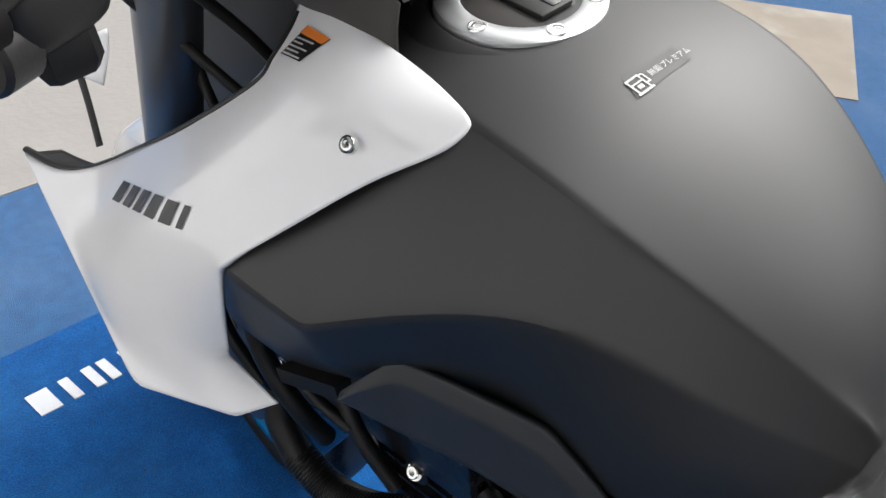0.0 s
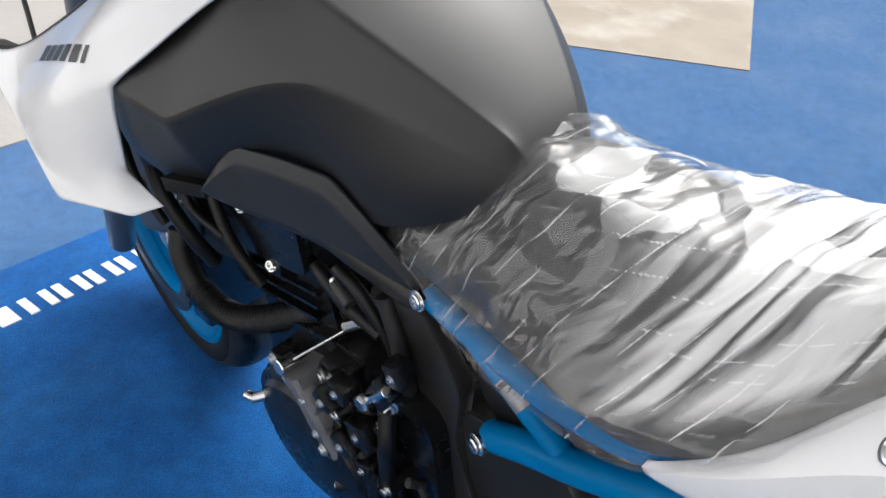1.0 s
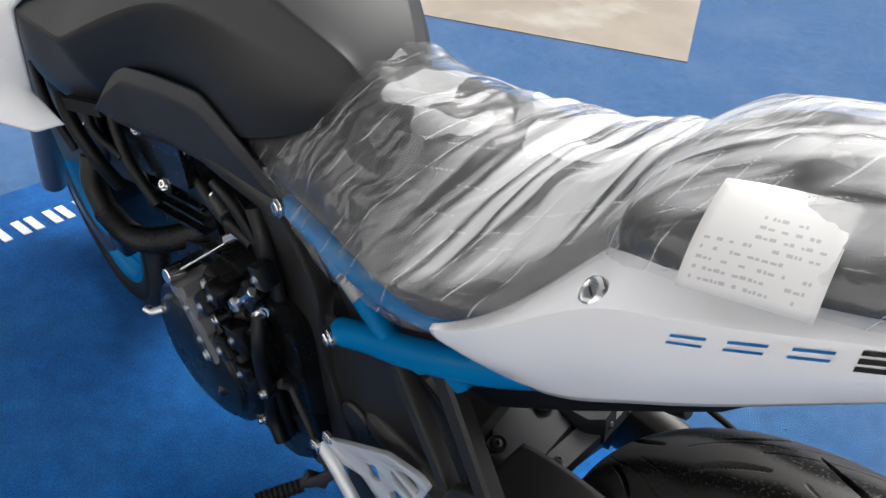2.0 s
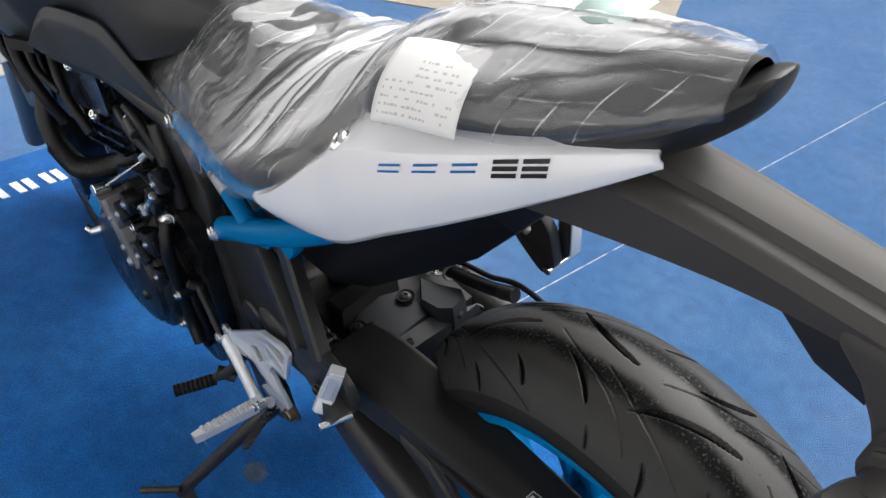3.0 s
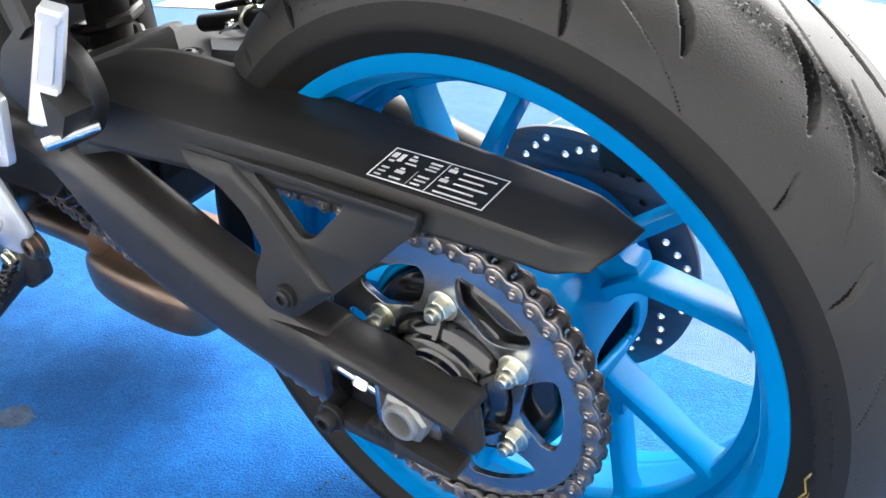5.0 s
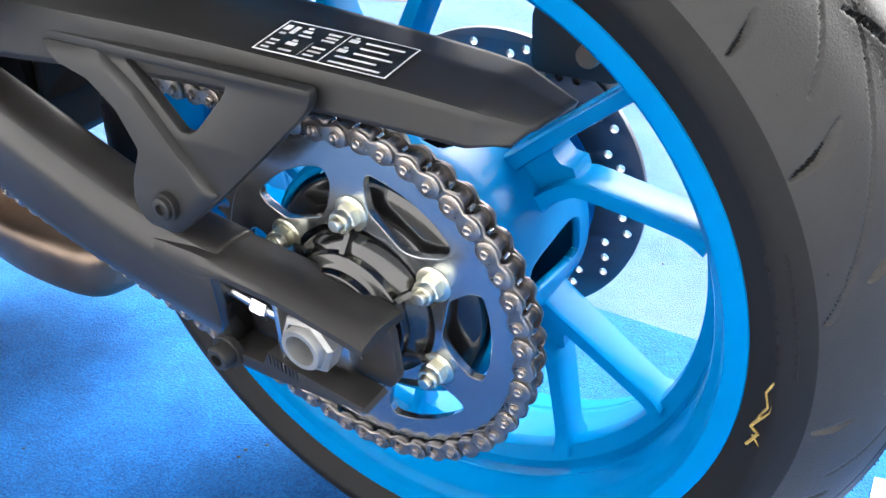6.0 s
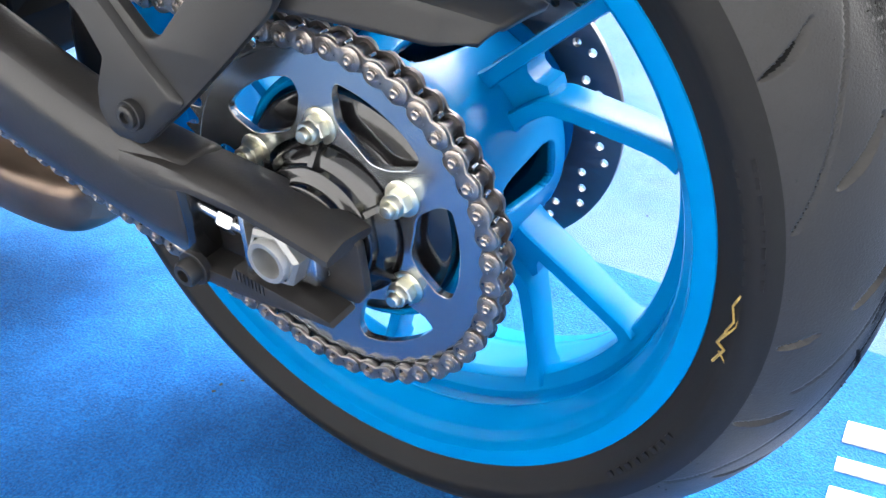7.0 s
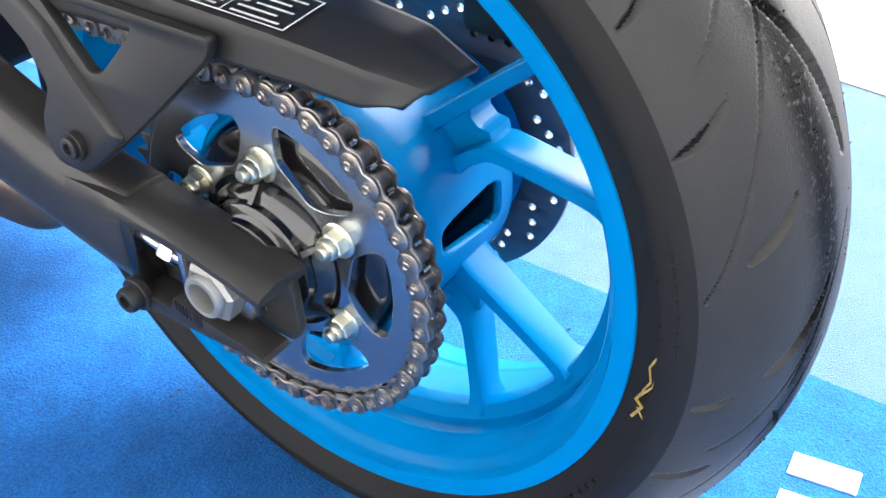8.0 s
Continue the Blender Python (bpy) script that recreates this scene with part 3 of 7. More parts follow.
STEER = -7.0
fork = group("front_fork", bike)
tagged(fork, "dark satin telescopic fork with clamps and left switchgear")
AXLE = Vector((-1.440, -0.034, -0.018))
tilt = Vector((0.45, 0, 0.89)).normalized()
turn = Matrix.Translation(AXLE) @ Matrix.Rotation(radians(STEER), 4, tilt)
FORKMETAL = mat("dark_anodised_metal", (0.26, 0.265, 0.275), 0.35, metal=0.85, var=0.08)
for s in (-1, 1):
    y = 0.112 * s
    a = Vector((0.008, y, 0.05))
    part("fork_lower", rod(turn @ (a - tilt * 0.06), turn @ (a + tilt * 0.32), 0.024, 24), FORKMETAL, fork)
    part("fork_upper", rod(turn @ (a + tilt * 0.29), turn @ (a + tilt * 0.78), 0.0275, 32), FORKMETAL, fork)
    part("fork_seal", rod(turn @ (a + tilt * 0.285), turn @ (a + tilt * 0.31), 0.031, 24), PLASTIC, fork)
    part("fork_cap", rod(turn @ (a + tilt * 0.735), turn @ (a + tilt * 0.79), 0.033, 24), PLASTIC, fork)
part("lower_clamp", loft([[turn @ (Vector((0.04, y, 0.05)) + tilt * h + Vector((dx, 0, 0))) for dx, h in ((-0.03, 0.42), (0.06, 0.42), (0.06, 0.46), (-0.03, 0.46))] for y in (-0.15, -0.05, 0.05, 0.15)]), PLASTIC, fork)
part("upper_clamp", loft([[turn @ (Vector((0.04, y, 0.05)) + tilt * h + Vector((dx, 0, 0))) for dx, h in ((-0.03, 0.745), (0.06, 0.745), (0.06, 0.775), (-0.03, 0.775))] for y in (-0.15, -0.05, 0.05, 0.15)]), PLASTIC, fork)
bars = group("handlebar", bike)
tagged(bars, "black handlebar with left switch housing and rubber grip")
part("bar", tube([(-1.06, 0.0, 0.745), (-1.06, -0.10, 0.75), (-1.02, -0.20, 0.765), (-0.97, -0.28, 0.762), (-0.92, -0.40, 0.755)], 0.011, 16), SATIN, bars)
part("bar_clamp", box((-1.09, -0.08, 0.715), (-1.03, 0.04, 0.765), 0.008), PLASTIC, bars)
part("switch_housing", loft([[Vector((-1.0, -0.245, 0.742)) + Vector((0.35 * d, -0.94 * d, 0)) + k * Vector((h * 0.94 * 0.5, h * 0.35 * 0.5, v)) for h, v in ((-0.05, -0.014), (-0.035, -0.026), (0.035, -0.026), (0.05, -0.014), (0.05, 0.014), (0.035, 0.024), (-0.035, 0.024), (-0.05, 0.014))] for d, k in ((-0.008, 0.7), (0.0, 1.0), (0.05, 1.0), (0.062, 0.75))]), PLASTIC, bars, sub=2)
part("switch_block", loft([[Vector((-1.0, -0.268, 0.717)) + 0.78 * k * Vector((dx, dy, 0)) + Vector((0, 0, h)) for dx, dy in ((-0.030, -0.016), (-0.022, -0.024), (0.022, -0.024), (0.030, -0.016), (0.030, 0.016), (0.022, 0.024), (-0.022, 0.024), (-0.030, 0.016))] for h, k in ((-0.022, 0.8), (-0.014, 1.0), (0.004, 1.0), (0.010, 0.85))]), PLASTIC, bars)
part("horn_button", box((-1.008, -0.262, 0.724), (-0.984, -0.244, 0.731), 0.003), SATIN, bars)
part("button_icon", box((-0.999, -0.256, 0.7310), (-0.993, -0.250, 0.7314)), WHITEINK, bars)
part("bar_collar", rod((-0.985, -0.290, 0.728), (-0.972, -0.315, 0.730), 0.022, 28, 0.003), SATIN, bars)
part("grip", rod((-0.968, -0.300, 0.752), (-0.92, -0.42, 0.75), 0.018, 24), SIDEWALL, bars)
part("clutch_lever", tube([(-1.05, -0.23, 0.745), (-1.06, -0.30, 0.742), (-1.03, -0.40, 0.738)], 0.007, 10, flat=0.6), SATIN, bars)
part("lever_perch", box((-1.062, -0.245, 0.728), (-1.015, -0.205, 0.760), 0.006), PLASTIC, bars)
for k, pts in enumerate((
        [(-1.03, -0.23, 0.74), (-1.12, -0.21, 0.72), (-1.13, -0.15, 0.62), (-1.05, -0.10, 0.52)],
        [(-1.02, -0.22, 0.73), (-1.09, -0.17, 0.70), (-1.08, -0.10, 0.60), (-1.02, -0.08, 0.50)],
        [(-1.10, -0.06, 0.72), (-1.16, -0.12, 0.62), (-1.12, -0.13, 0.50), (-1.05, -0.12, 0.42)])):
    part("cable", tube(pts, 0.005, 10), PLASTIC, bars)
head = part("headlight_cowl", grid([
    [(-1.20, -0.10, 0.66), (-1.20, 0.0, 0.70), (-1.20, 0.10, 0.66)],
    [(-1.28, -0.09, 0.62), (-1.28, 0.0, 0.66), (-1.28, 0.09, 0.62)],
    [(-1.33, -0.07, 0.52), (-1.34, 0.0, 0.54), (-1.33, 0.07, 0.52)]]), PLASTIC, bike, "black headlight cowl", sub=2, solid=0.01)

part("strap", tube([(-1.308, -0.180, 0.548), (-1.294, -0.185, 0.533), (-1.278, -0.192, 0.512), (-1.253, -0.204, 0.484)], 0.0042, 8, flat=0.35), PLASTIC, bars, "thin black strap")
part("strap_tag", grid([[(-1.310, -0.178, 0.551), (-1.309, -0.162, 0.561), (-1.299, -0.143, 0.565)], [(-1.302, -0.181, 0.543), (-1.296, -0.168, 0.546), (-1.290, -0.150, 0.548)], [(-1.292, -0.184, 0.534), (-1.285, -0.178, 0.530), (-1.279, -0.172, 0.524)]]), WHITE, bars, "small white tag", sub=2, solid=0.002)

# ---- wheels ----
def tyre_mesh(outer, width, rim_r, rim_y, grooves, pitches, n_ang, n_prof, crown=0.028):
    """A tyre whose tread grooves are cut into the surface; grooves: angle0, side0, angle1, side1, width in metres, bow."""
    h = width / 2
    prof = [(-rim_y + 0.004, rim_r - 0.006), (-rim_y, rim_r + 0.002), (-0.945 * h, rim_r + 0.014), (-0.98 * h, outer - 0.064 * width / 0.18), (-0.955 * h, outer - 0.054 * width / 0.18), (-0.83 * h, outer - 0.0345 * width / 0.18), (-0.61 * h, outer - 0.0165 * width / 0.18), (-0.32 * h, outer - 0.0042 * width / 0.18), (0, outer)]
    prof = prof + [(-y, r) for y, r in prof[-2::-1]]
    pts = spline_points([(y, r, 0) for y, r in prof], 12)
    pts = np.array([(p[0], p[1]) for p in pts])
    length = np.r_[0, np.cumsum(np.hypot(*np.diff(pts, axis=0).T))]
    s = np.linspace(0, length[-1], n_prof)
    y, r = np.interp(s, length, pts[:, 0]), np.interp(s, length, pts[:, 1])
    ang = np.linspace(0, 2 * np.pi, n_ang, endpoint=False)
    A, Y = np.meshgrid(ang, y, indexing="ij")
    R = np.repeat(r[None, :], n_ang, 0)
    depth = np.zeros_like(R)
    tread = R > outer - 0.062 * width / 0.18
    for a0, y0, a1, y1, w, bow, deep in grooves:
        for mirrored in (1, -1):
            for k in range(pitches):
                shift = 2 * np.pi / pitches * (k + (0 if mirrored == 1 else 0.5))
                u0, u1 = radians(a0) + shift, radians(a1) + shift
                du = (A - u0 + np.pi) % (2 * np.pi) - np.pi
                px, py = du * outer * 0.93, mirrored * Y - y0
                qx, qy = ((u1 - u0 + np.pi) % (2 * np.pi) - np.pi) * outer * 0.93, y1 - y0
                ql = np.hypot(qx, qy)
                t = (px * qx + py * qy) / ql ** 2
                off = (px * qy - py * qx) / ql - bow * 4 * t * (1 - t)
                half = w * np.sqrt(np.clip(np.clip(t, 0, 1) * (1 - t) * 4 * (0.25 + 0.75 * np.clip(t, 0, 1)), 0, 1)) if w > 0.0015 else w + 0 * t
                inside = (t > 0) & (t < 1) & (np.abs(off) < half)
                depth = np.maximum(depth, np.where(inside, deep, 0))
    R = R - depth * tread
    X, Z = R * np.cos(A), R * np.sin(A)
    verts = np.stack([X, Y, Z], -1).reshape(-1, 3)
    i, j = np.meshgrid(np.arange(n_ang), np.arange(n_prof - 1), indexing="ij")
    f = np.stack([i * n_prof + j, i * n_prof + j + 1, ((i + 1) % n_ang) * n_prof + j + 1, ((i + 1) % n_ang) * n_prof + j], -1).reshape(-1, 4)
    me = bpy.data.meshes.new("tyre")
    me.from_pydata(verts.tolist(), [], f.tolist())
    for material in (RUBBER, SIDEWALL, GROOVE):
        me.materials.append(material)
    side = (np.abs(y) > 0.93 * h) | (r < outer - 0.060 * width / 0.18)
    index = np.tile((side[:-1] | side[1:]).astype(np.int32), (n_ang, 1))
    # faces down in a cut take the darker material, painting the groove's shade
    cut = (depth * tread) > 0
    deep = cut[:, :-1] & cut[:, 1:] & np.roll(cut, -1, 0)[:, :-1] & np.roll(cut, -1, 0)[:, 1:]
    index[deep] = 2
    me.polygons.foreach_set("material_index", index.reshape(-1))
    me.polygons.foreach_set("use_smooth", np.ones(len(f), bool))
    me.update()
    return me


GROOVES = [
    (85.6, -0.0410, 67.1, -0.0025, 0.0042, 0.006, 0.0065),
    (101.7, -0.0224, 92.5, -0.0570, 0.0036, 0.004, 0.0065),
    (112.3, -0.0445, 107.0, -0.0690, 0.0033, 0.002, 0.006),
    (78.0, -0.0645, 74.9, -0.0822, 0.0030, 0.0015, 0.005),
    (90.2, -0.0700, 88.3, -0.0814, 0.0020, 0.0005, 0.004),
    (93.8, -0.0320, 81.2, -0.0700, 0.0006, 0.003, 0.0018),
    (93.4, -0.0160, 58.3, -0.0818, 0.0006, -0.004, 0.0018),
    (106.7, -0.0010, 88.9, -0.0370, 0.0006, -0.004, 0.0018),
]
rear = group("rear_wheel", bike)
tagged(rear, "blue cast rear wheel with a wide black tyre")


def add_tyre(me, parent, label):
    ob = new("tyre", me)
    ob.parent = parent
    return tagged(ob, label)


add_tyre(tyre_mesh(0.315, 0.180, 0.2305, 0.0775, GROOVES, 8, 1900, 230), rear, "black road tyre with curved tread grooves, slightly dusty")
RIMPROF = [(0.2235, -0.0785), (0.2315, -0.0785), (0.2325, -0.0760), (0.2305, -0.072), (0.2230, -0.066), (0.2215, -0.050), (0.2050, -0.040), (0.2030, 0.040), (0.2215, 0.050), (0.2230, 0.066), (0.2305, 0.072), (0.2325, 0.0760), (0.2315, 0.0785), (0.2235, 0.0785), (0.2170, 0.070), (0.2140, 0.052), (0.2010, 0.034), (0.1990, 0.026), (0.1985, -0.006), (0.1972, -0.0078), (0.1935, -0.0082), (0.1925, -0.0092), (0.1925, -0.0180), (0.1932, -0.0205), (0.2000, -0.0245), (0.2030, -0.0260), (0.2044, -0.0290), (0.2085, -0.0590), (0.2108, -0.0640), (0.2150, -0.0680), (0.2170, -0.0720), (0.2190, -0.0770)]
part("rim", revolve(RIMPROF, 144, closed=True), BLUE, rear, "metallic blue cast rim")


def spoke_mesh(way, widths, y0, y1, depth0, depth1):
    """One cast spoke along a bent line of (radius, degrees): flat outer face, chamfered edges, flared foot."""
    pts = spline_points([polar(r, a, 0) for r, a in way], 5)
    rings, last = [], len(pts) - 1
    for k, q in enumerate(pts):
        t = k / last
        ahead = (pts[min(k + 1, last)] - pts[max(k - 1, 0)]).normalized()
        side = Vector((-ahead.z, 0, ahead.x))
        flare = 1 + 0.45 * max(0.0, (t - 0.88) / 0.12) ** 2 + 0.25 * max(0.0, (0.10 - t) / 0.10) ** 2
        w = (widths[0] + (widths[1] - widths[0]) * t) * flare
        yy, d = y0 + (y1 - y0) * t, (depth0 + (depth1 - depth0) * t) * (1 + 0.35 * max(0.0, (t - 0.9) / 0.1) ** 2)
        shape = [(-0.5, -0.80), (-0.40, -1.0), (0.40, -1.0), (0.5, -0.80), (0.42, 0.0), (0.5, 0.80), (0.40, 1.0), (-0.40, 1.0), (-0.5, 0.80), (-0.42, 0.0)]
        rings.append([q + side * (w * u) + Vector((0, yy + d * 0.5 * v, 0)) for u, v in shape])
    return loft(rings)


for k in range(5):
    c = 72 * k
    part("spoke", spoke_mesh([(0.0905, c + 50.3), (0.125, c + 47.6), (0.160, c + 45.9), (0.1965, c + 44.6)], (0.0115, 0.0100), -0.006, -0.010, 0.034, 0.028), BLUE, rear)
    part("spoke", spoke_mesh([(0.0905, c + 30.6), (0.106, c + 32.0), (0.1205, c + 31.6), (0.133, c + 28.4), (0.163, c + 20.9), (0.1965, c + 15.2)], (0.0120, 0.0110), -0.006, -0.010, 0.034, 0.028), BLUE, rear)
    web = [[Vector(polar(r, c + a, y)) for r, a in ((0.084, 30), (0.106, 31.5), (0.121, 33.5), (0.1225, 36.5), (0.1165, 39.5), (0.1160, 43.0), (0.1200, 46.0), (0.1100, 49.0), (0.084, 51))] for y in (-0.013, -0.010, 0.008, 0.011)]
    part("spoke_web", loft(web), BLUE, rear)


def hub_mesh():
    """The hollow hub drum, open at five slanting pockets between the spoke pairs."""
    profile = [(0.083, -0.090), (0.0865, -0.0905), (0.0895, -0.088), (0.0905, -0.084), (0.0915, -0.068)] + [(0.0925, -0.056 + 0.0018 * k) for k in range(52)] + [(0.088, 0.044), (0.072, 0.058), (0.060, 0.066)]
    bm = bmesh.new()
    inner, outer = 40, 44
    count = 5 * (inner + outer)

    def turn_at(k, y):
        sector, j = divmod(k, inner + outer)
        share = min(max((y + 0.054) / 0.074, 0.0), 1.0)
        lo, hi = -1.0 - 7.5 * share, 12.0 + 2.5 * share
        a = lo + (hi - lo) * j / inner if j <= inner else hi + (72 + lo - hi) * (j - inner) / outer
        return radians(72 * sector + a)
    rings = [[bm.verts.new((r * math.cos(turn_at(k, y)), y, r * math.sin(turn_at(k, y)))) for k in range(count)] for r, y in profile]
    for (ra, rb), (pa, pb) in zip(zip(rings, rings[1:]), zip(profile, profile[1:])):
        for k in range(count):
            j, share = k % (inner + outer), ((pa[1] + pb[1]) / 2 + 0.054) / 0.074
            if j < inner and 0 < share < 1 and abs((j + 0.5) / inner * 2 - 1) ** 5 + abs(share * 2 - 1) ** 5 < 1:
                continue
            bm.faces.new((ra[k], ra[(k + 1) % count], rb[(k + 1) % count], rb[k]))
    bmesh.ops.delete(bm, geom=[v for v in bm.verts if not v.link_faces], context="VERTS")
    return bm


part("hub", hub_mesh(), BLUE, rear, "blue hub drum with open pockets", solid=0.006)
part("hub_core", revolve([(0.020, -0.078), (0.062, -0.078), (0.066, -0.05), (0.066, 0.05), (0.020, 0.06)], 60), GLOSSBLACK, rear)

# sprocket, carrier and nuts
SY = -0.109
carrier = part("sprocket_carrier", revolve([(0.020, -0.136), (0.033, -0.136), (0.0345, -0.135), (0.035, -0.130), (0.0375, -0.128), (0.041, -0.1275), (0.0425, -0.126), (0.043, -0.121), (0.049, -0.118), (0.0535, -0.110), (0.055, -0.102), (0.058, -0.099), (0.076, -0.099), (0.080, -0.096), (0.081, -0.090), (0.081, -0.060), (0.020, -0.060)], 72), GLOSSBLACK, rear, "gloss black sprocket carrier")
for k in range(6):
    a = 30 + 60 * k
    part("rib", loft([[Vector(polar(r, a + d, y)) for r, d, y in ((0.044, -4, -0.118), (0.044, 4, -0.118), (0.074, 2, -0.098), (0.074, -2, -0.098))], [Vector(polar(r, a + d, y)) for r, d, y in ((0.044, -2.5, -0.1255), (0.044, 2.5, -0.1255), (0.072, 1.2, -0.103), (0.072, -1.2, -0.103))]]), GLOSSBLACK, rear)
TEETH = 47
outline = []
PITCH_R = 0.015875 / 2 / math.sin(math.pi / TEETH)
A0 = 90.1
for k in range(TEETH):
    for d, r in ((0.0, -0.0056), (0.16, -0.0046), (0.30, -0.001), (0.42, 0.0042), (0.5, 0.0052), (0.58, 0.0042), (0.70, -0.001), (0.84, -0.0046)):
        outline.append(polar(PITCH_R + r, A0 + (k + d) * 360 / TEETH))
windows = []
for k in range(6):
    c = 60 * k
    win = [polar(r, c + a) for r, a in ((0.0935, -18.5), (0.0950, -9), (0.0955, 2), (0.0960, 12), (0.0965, 21.5), (0.0880, 23.0), (0.0705, 19.5), (0.0635, 6), (0.0605, -6), (0.0680, -14.5), (0.0840, -20.5))]
    windows.append(rounded(win, 0.0045, 4))
bore = [polar(0.0555, 360 * k / 60) for k in range(60)]
RING = [(0.1105, SY - 0.0030), (0.1108, SY - 0.0036), (0.1118, SY - 0.0036), (0.1121, SY - 0.0030)]
part("sprocket_ring", revolve(RING, 120, closed=True), SPROCKET, rear)
sprocket = part("sprocket", sheet(outline, SY - 0.003, SY + 0.003, windows + [bore], 0.0006), SPROCKET, rear, "bright steel rear sprocket")
for face in sprocket.data.polygons:
    face.use_smooth = False
for k in range(6):
    nx, nz = polar(0.0653, 30 + 60 * k)
    base_y = SY - 0.003
    part("nut", hexnut(Vector((nx, base_y - 0.0012, nz)), 0.0088, 0.0080), NUT, rear)
    part("nut_collar", revolve([(0.0030, base_y - 0.008), (0.0072, base_y - 0.008), (0.0072, base_y - 0.0122), (0.0064, base_y - 0.0134), (0.0050, base_y - 0.0136), (0.0046, base_y - 0.0128), (0.0044, base_y - 0.0165), (0.0036, base_y - 0.0176), (0.0010, base_y - 0.0178)], 28, (nx, 0, nz)), NUT, rear)
    part("washer", revolve([(0.004, base_y), (0.0115, base_y), (0.0118, base_y - 0.0008), (0.0110, base_y - 0.0014), (0.004, base_y - 0.0014)], 32, (nx, 0, nz)), NUT, rear)

# drilled disc and caliper on the far side
holes = []
for k in range(16):
    for r, a in ((0.0975, 25.0), (0.1040, 18.0), (0.1105, 11.6)):
        hx, hz = polar(r, a + 22.5 * k)
        holes.append([(hx + 0.0033 * math.cos(t * math.pi / 6), hz + 0.0033 * math.sin(t * math.pi / 6)) for t in range(12)])
part("brake_disc", sheet([polar(0.1205, 4 * k) for k in range(90)], 0.073, 0.078, holes + [[polar(0.078, 6 * k) for k in range(60)]], 0.0004), DISC, rear, "drilled dark steel brake disc")
part("disc_carrier", revolve([(0.030, 0.066), (0.082, 0.071), (0.082, 0.0725), (0.030, 0.0725)], 60), BLUE, rear)

# front wheel, turned a little with the fork
front = group("front_wheel", bike)
front.matrix_basis = turn
tagged(front, "blue cast front wheel with black tyre and disc")
add_tyre(tyre_mesh(0.300, 0.120, 0.2305, 0.050, [], 8, 220, 60), front, "black front tyre")
FRONTRIM = [(r, y * 0.66) for r, y in RIMPROF]
part("rim", revolve(FRONTRIM, 96, closed=True), BLUE, front)
part("hub", revolve([(0.015, -0.05), (0.045, -0.045), (0.045, 0.045), (0.015, 0.05)], 40), BLUE, front)
for k in range(5):
    for f in (-16, 16):
        part("spoke", spoke_mesh([(0.04, 72 * k + 0.2 * f), (0.12, 72 * k + 0.7 * f), (0.2, 72 * k + f)], (0.018, 0.014), 0, 0, 0.05, 0.03), BLUE, front)
for s in (-1, 1):
    part("brake_disc", sheet([polar(0.155, 5 * k) for k in range(72)], s * 0.068 - 0.0025, s * 0.068 + 0.0025, [[polar(0.120, 6 * k) for k in range(60)]], 0.0004), DISC, front)
FENDER = []
for a in (28, 45, 65, 85, 105, 125, 140):
    FENDER.append([Vector(polar(r, a, y)) for r, y in ((0.296, -0.096), (0.332, -0.086), (0.348, -0.042), (0.352, 0.0), (0.348, 0.042), (0.332, 0.086), (0.296, 0.096))])
fender = part("front_fender", grid(FENDER, {0: 1, 6: 1}, {0: 1, 6: 1}), WHITE, bike, "white front fender", sub=2, solid=0.004)
fender.matrix_basis = turn

# ---- chain ----
chain = group("chain", bike)
tagged(chain, "oiled steel drive chain")
FS, FR = Vector((-0.615, 0.095)), 0.015875 / 2 / math.sin(math.pi / 17)
d = FS.length
base_a = math.atan2(FS.y, FS.x)
phi = math.acos((PITCH_R - FR) / d)
top_a, bot_a = base_a - phi, base_a + phi
path2d = []
step = 2 * math.pi / TEETH
# around the rear sprocket, from the top tangent over the back to the bottom tangent
first_k = math.ceil((radians(A0) - top_a) / step - 1e-6) if radians(A0) > top_a else 0
a = radians(A0) - first_k * step
while a > bot_a - 2 * math.pi:
    path2d.append(Vector((PITCH_R * math.cos(a), PITCH_R * math.sin(a))))
    a -= step
low = Vector((FS.x + FR * math.cos(bot_a), FS.y + FR * math.sin(bot_a)))
way = (low - path2d[-1]).normalized()
while (low - path2d[-1]).length > 0.016:
    path2d.append(path2d[-1] + way * 0.015875)
top_run = [path2d[0]]
high = Vector((FS.x + FR * math.cos(top_a), FS.y + FR * math.sin(top_a)))
way = (high - top_run[0]).normalized()
while (high - top_run[-1]).length > 0.016:
    top_run.append(top_run[-1] + way * 0.015875)
path2d = top_run[:0:-1] + path2d


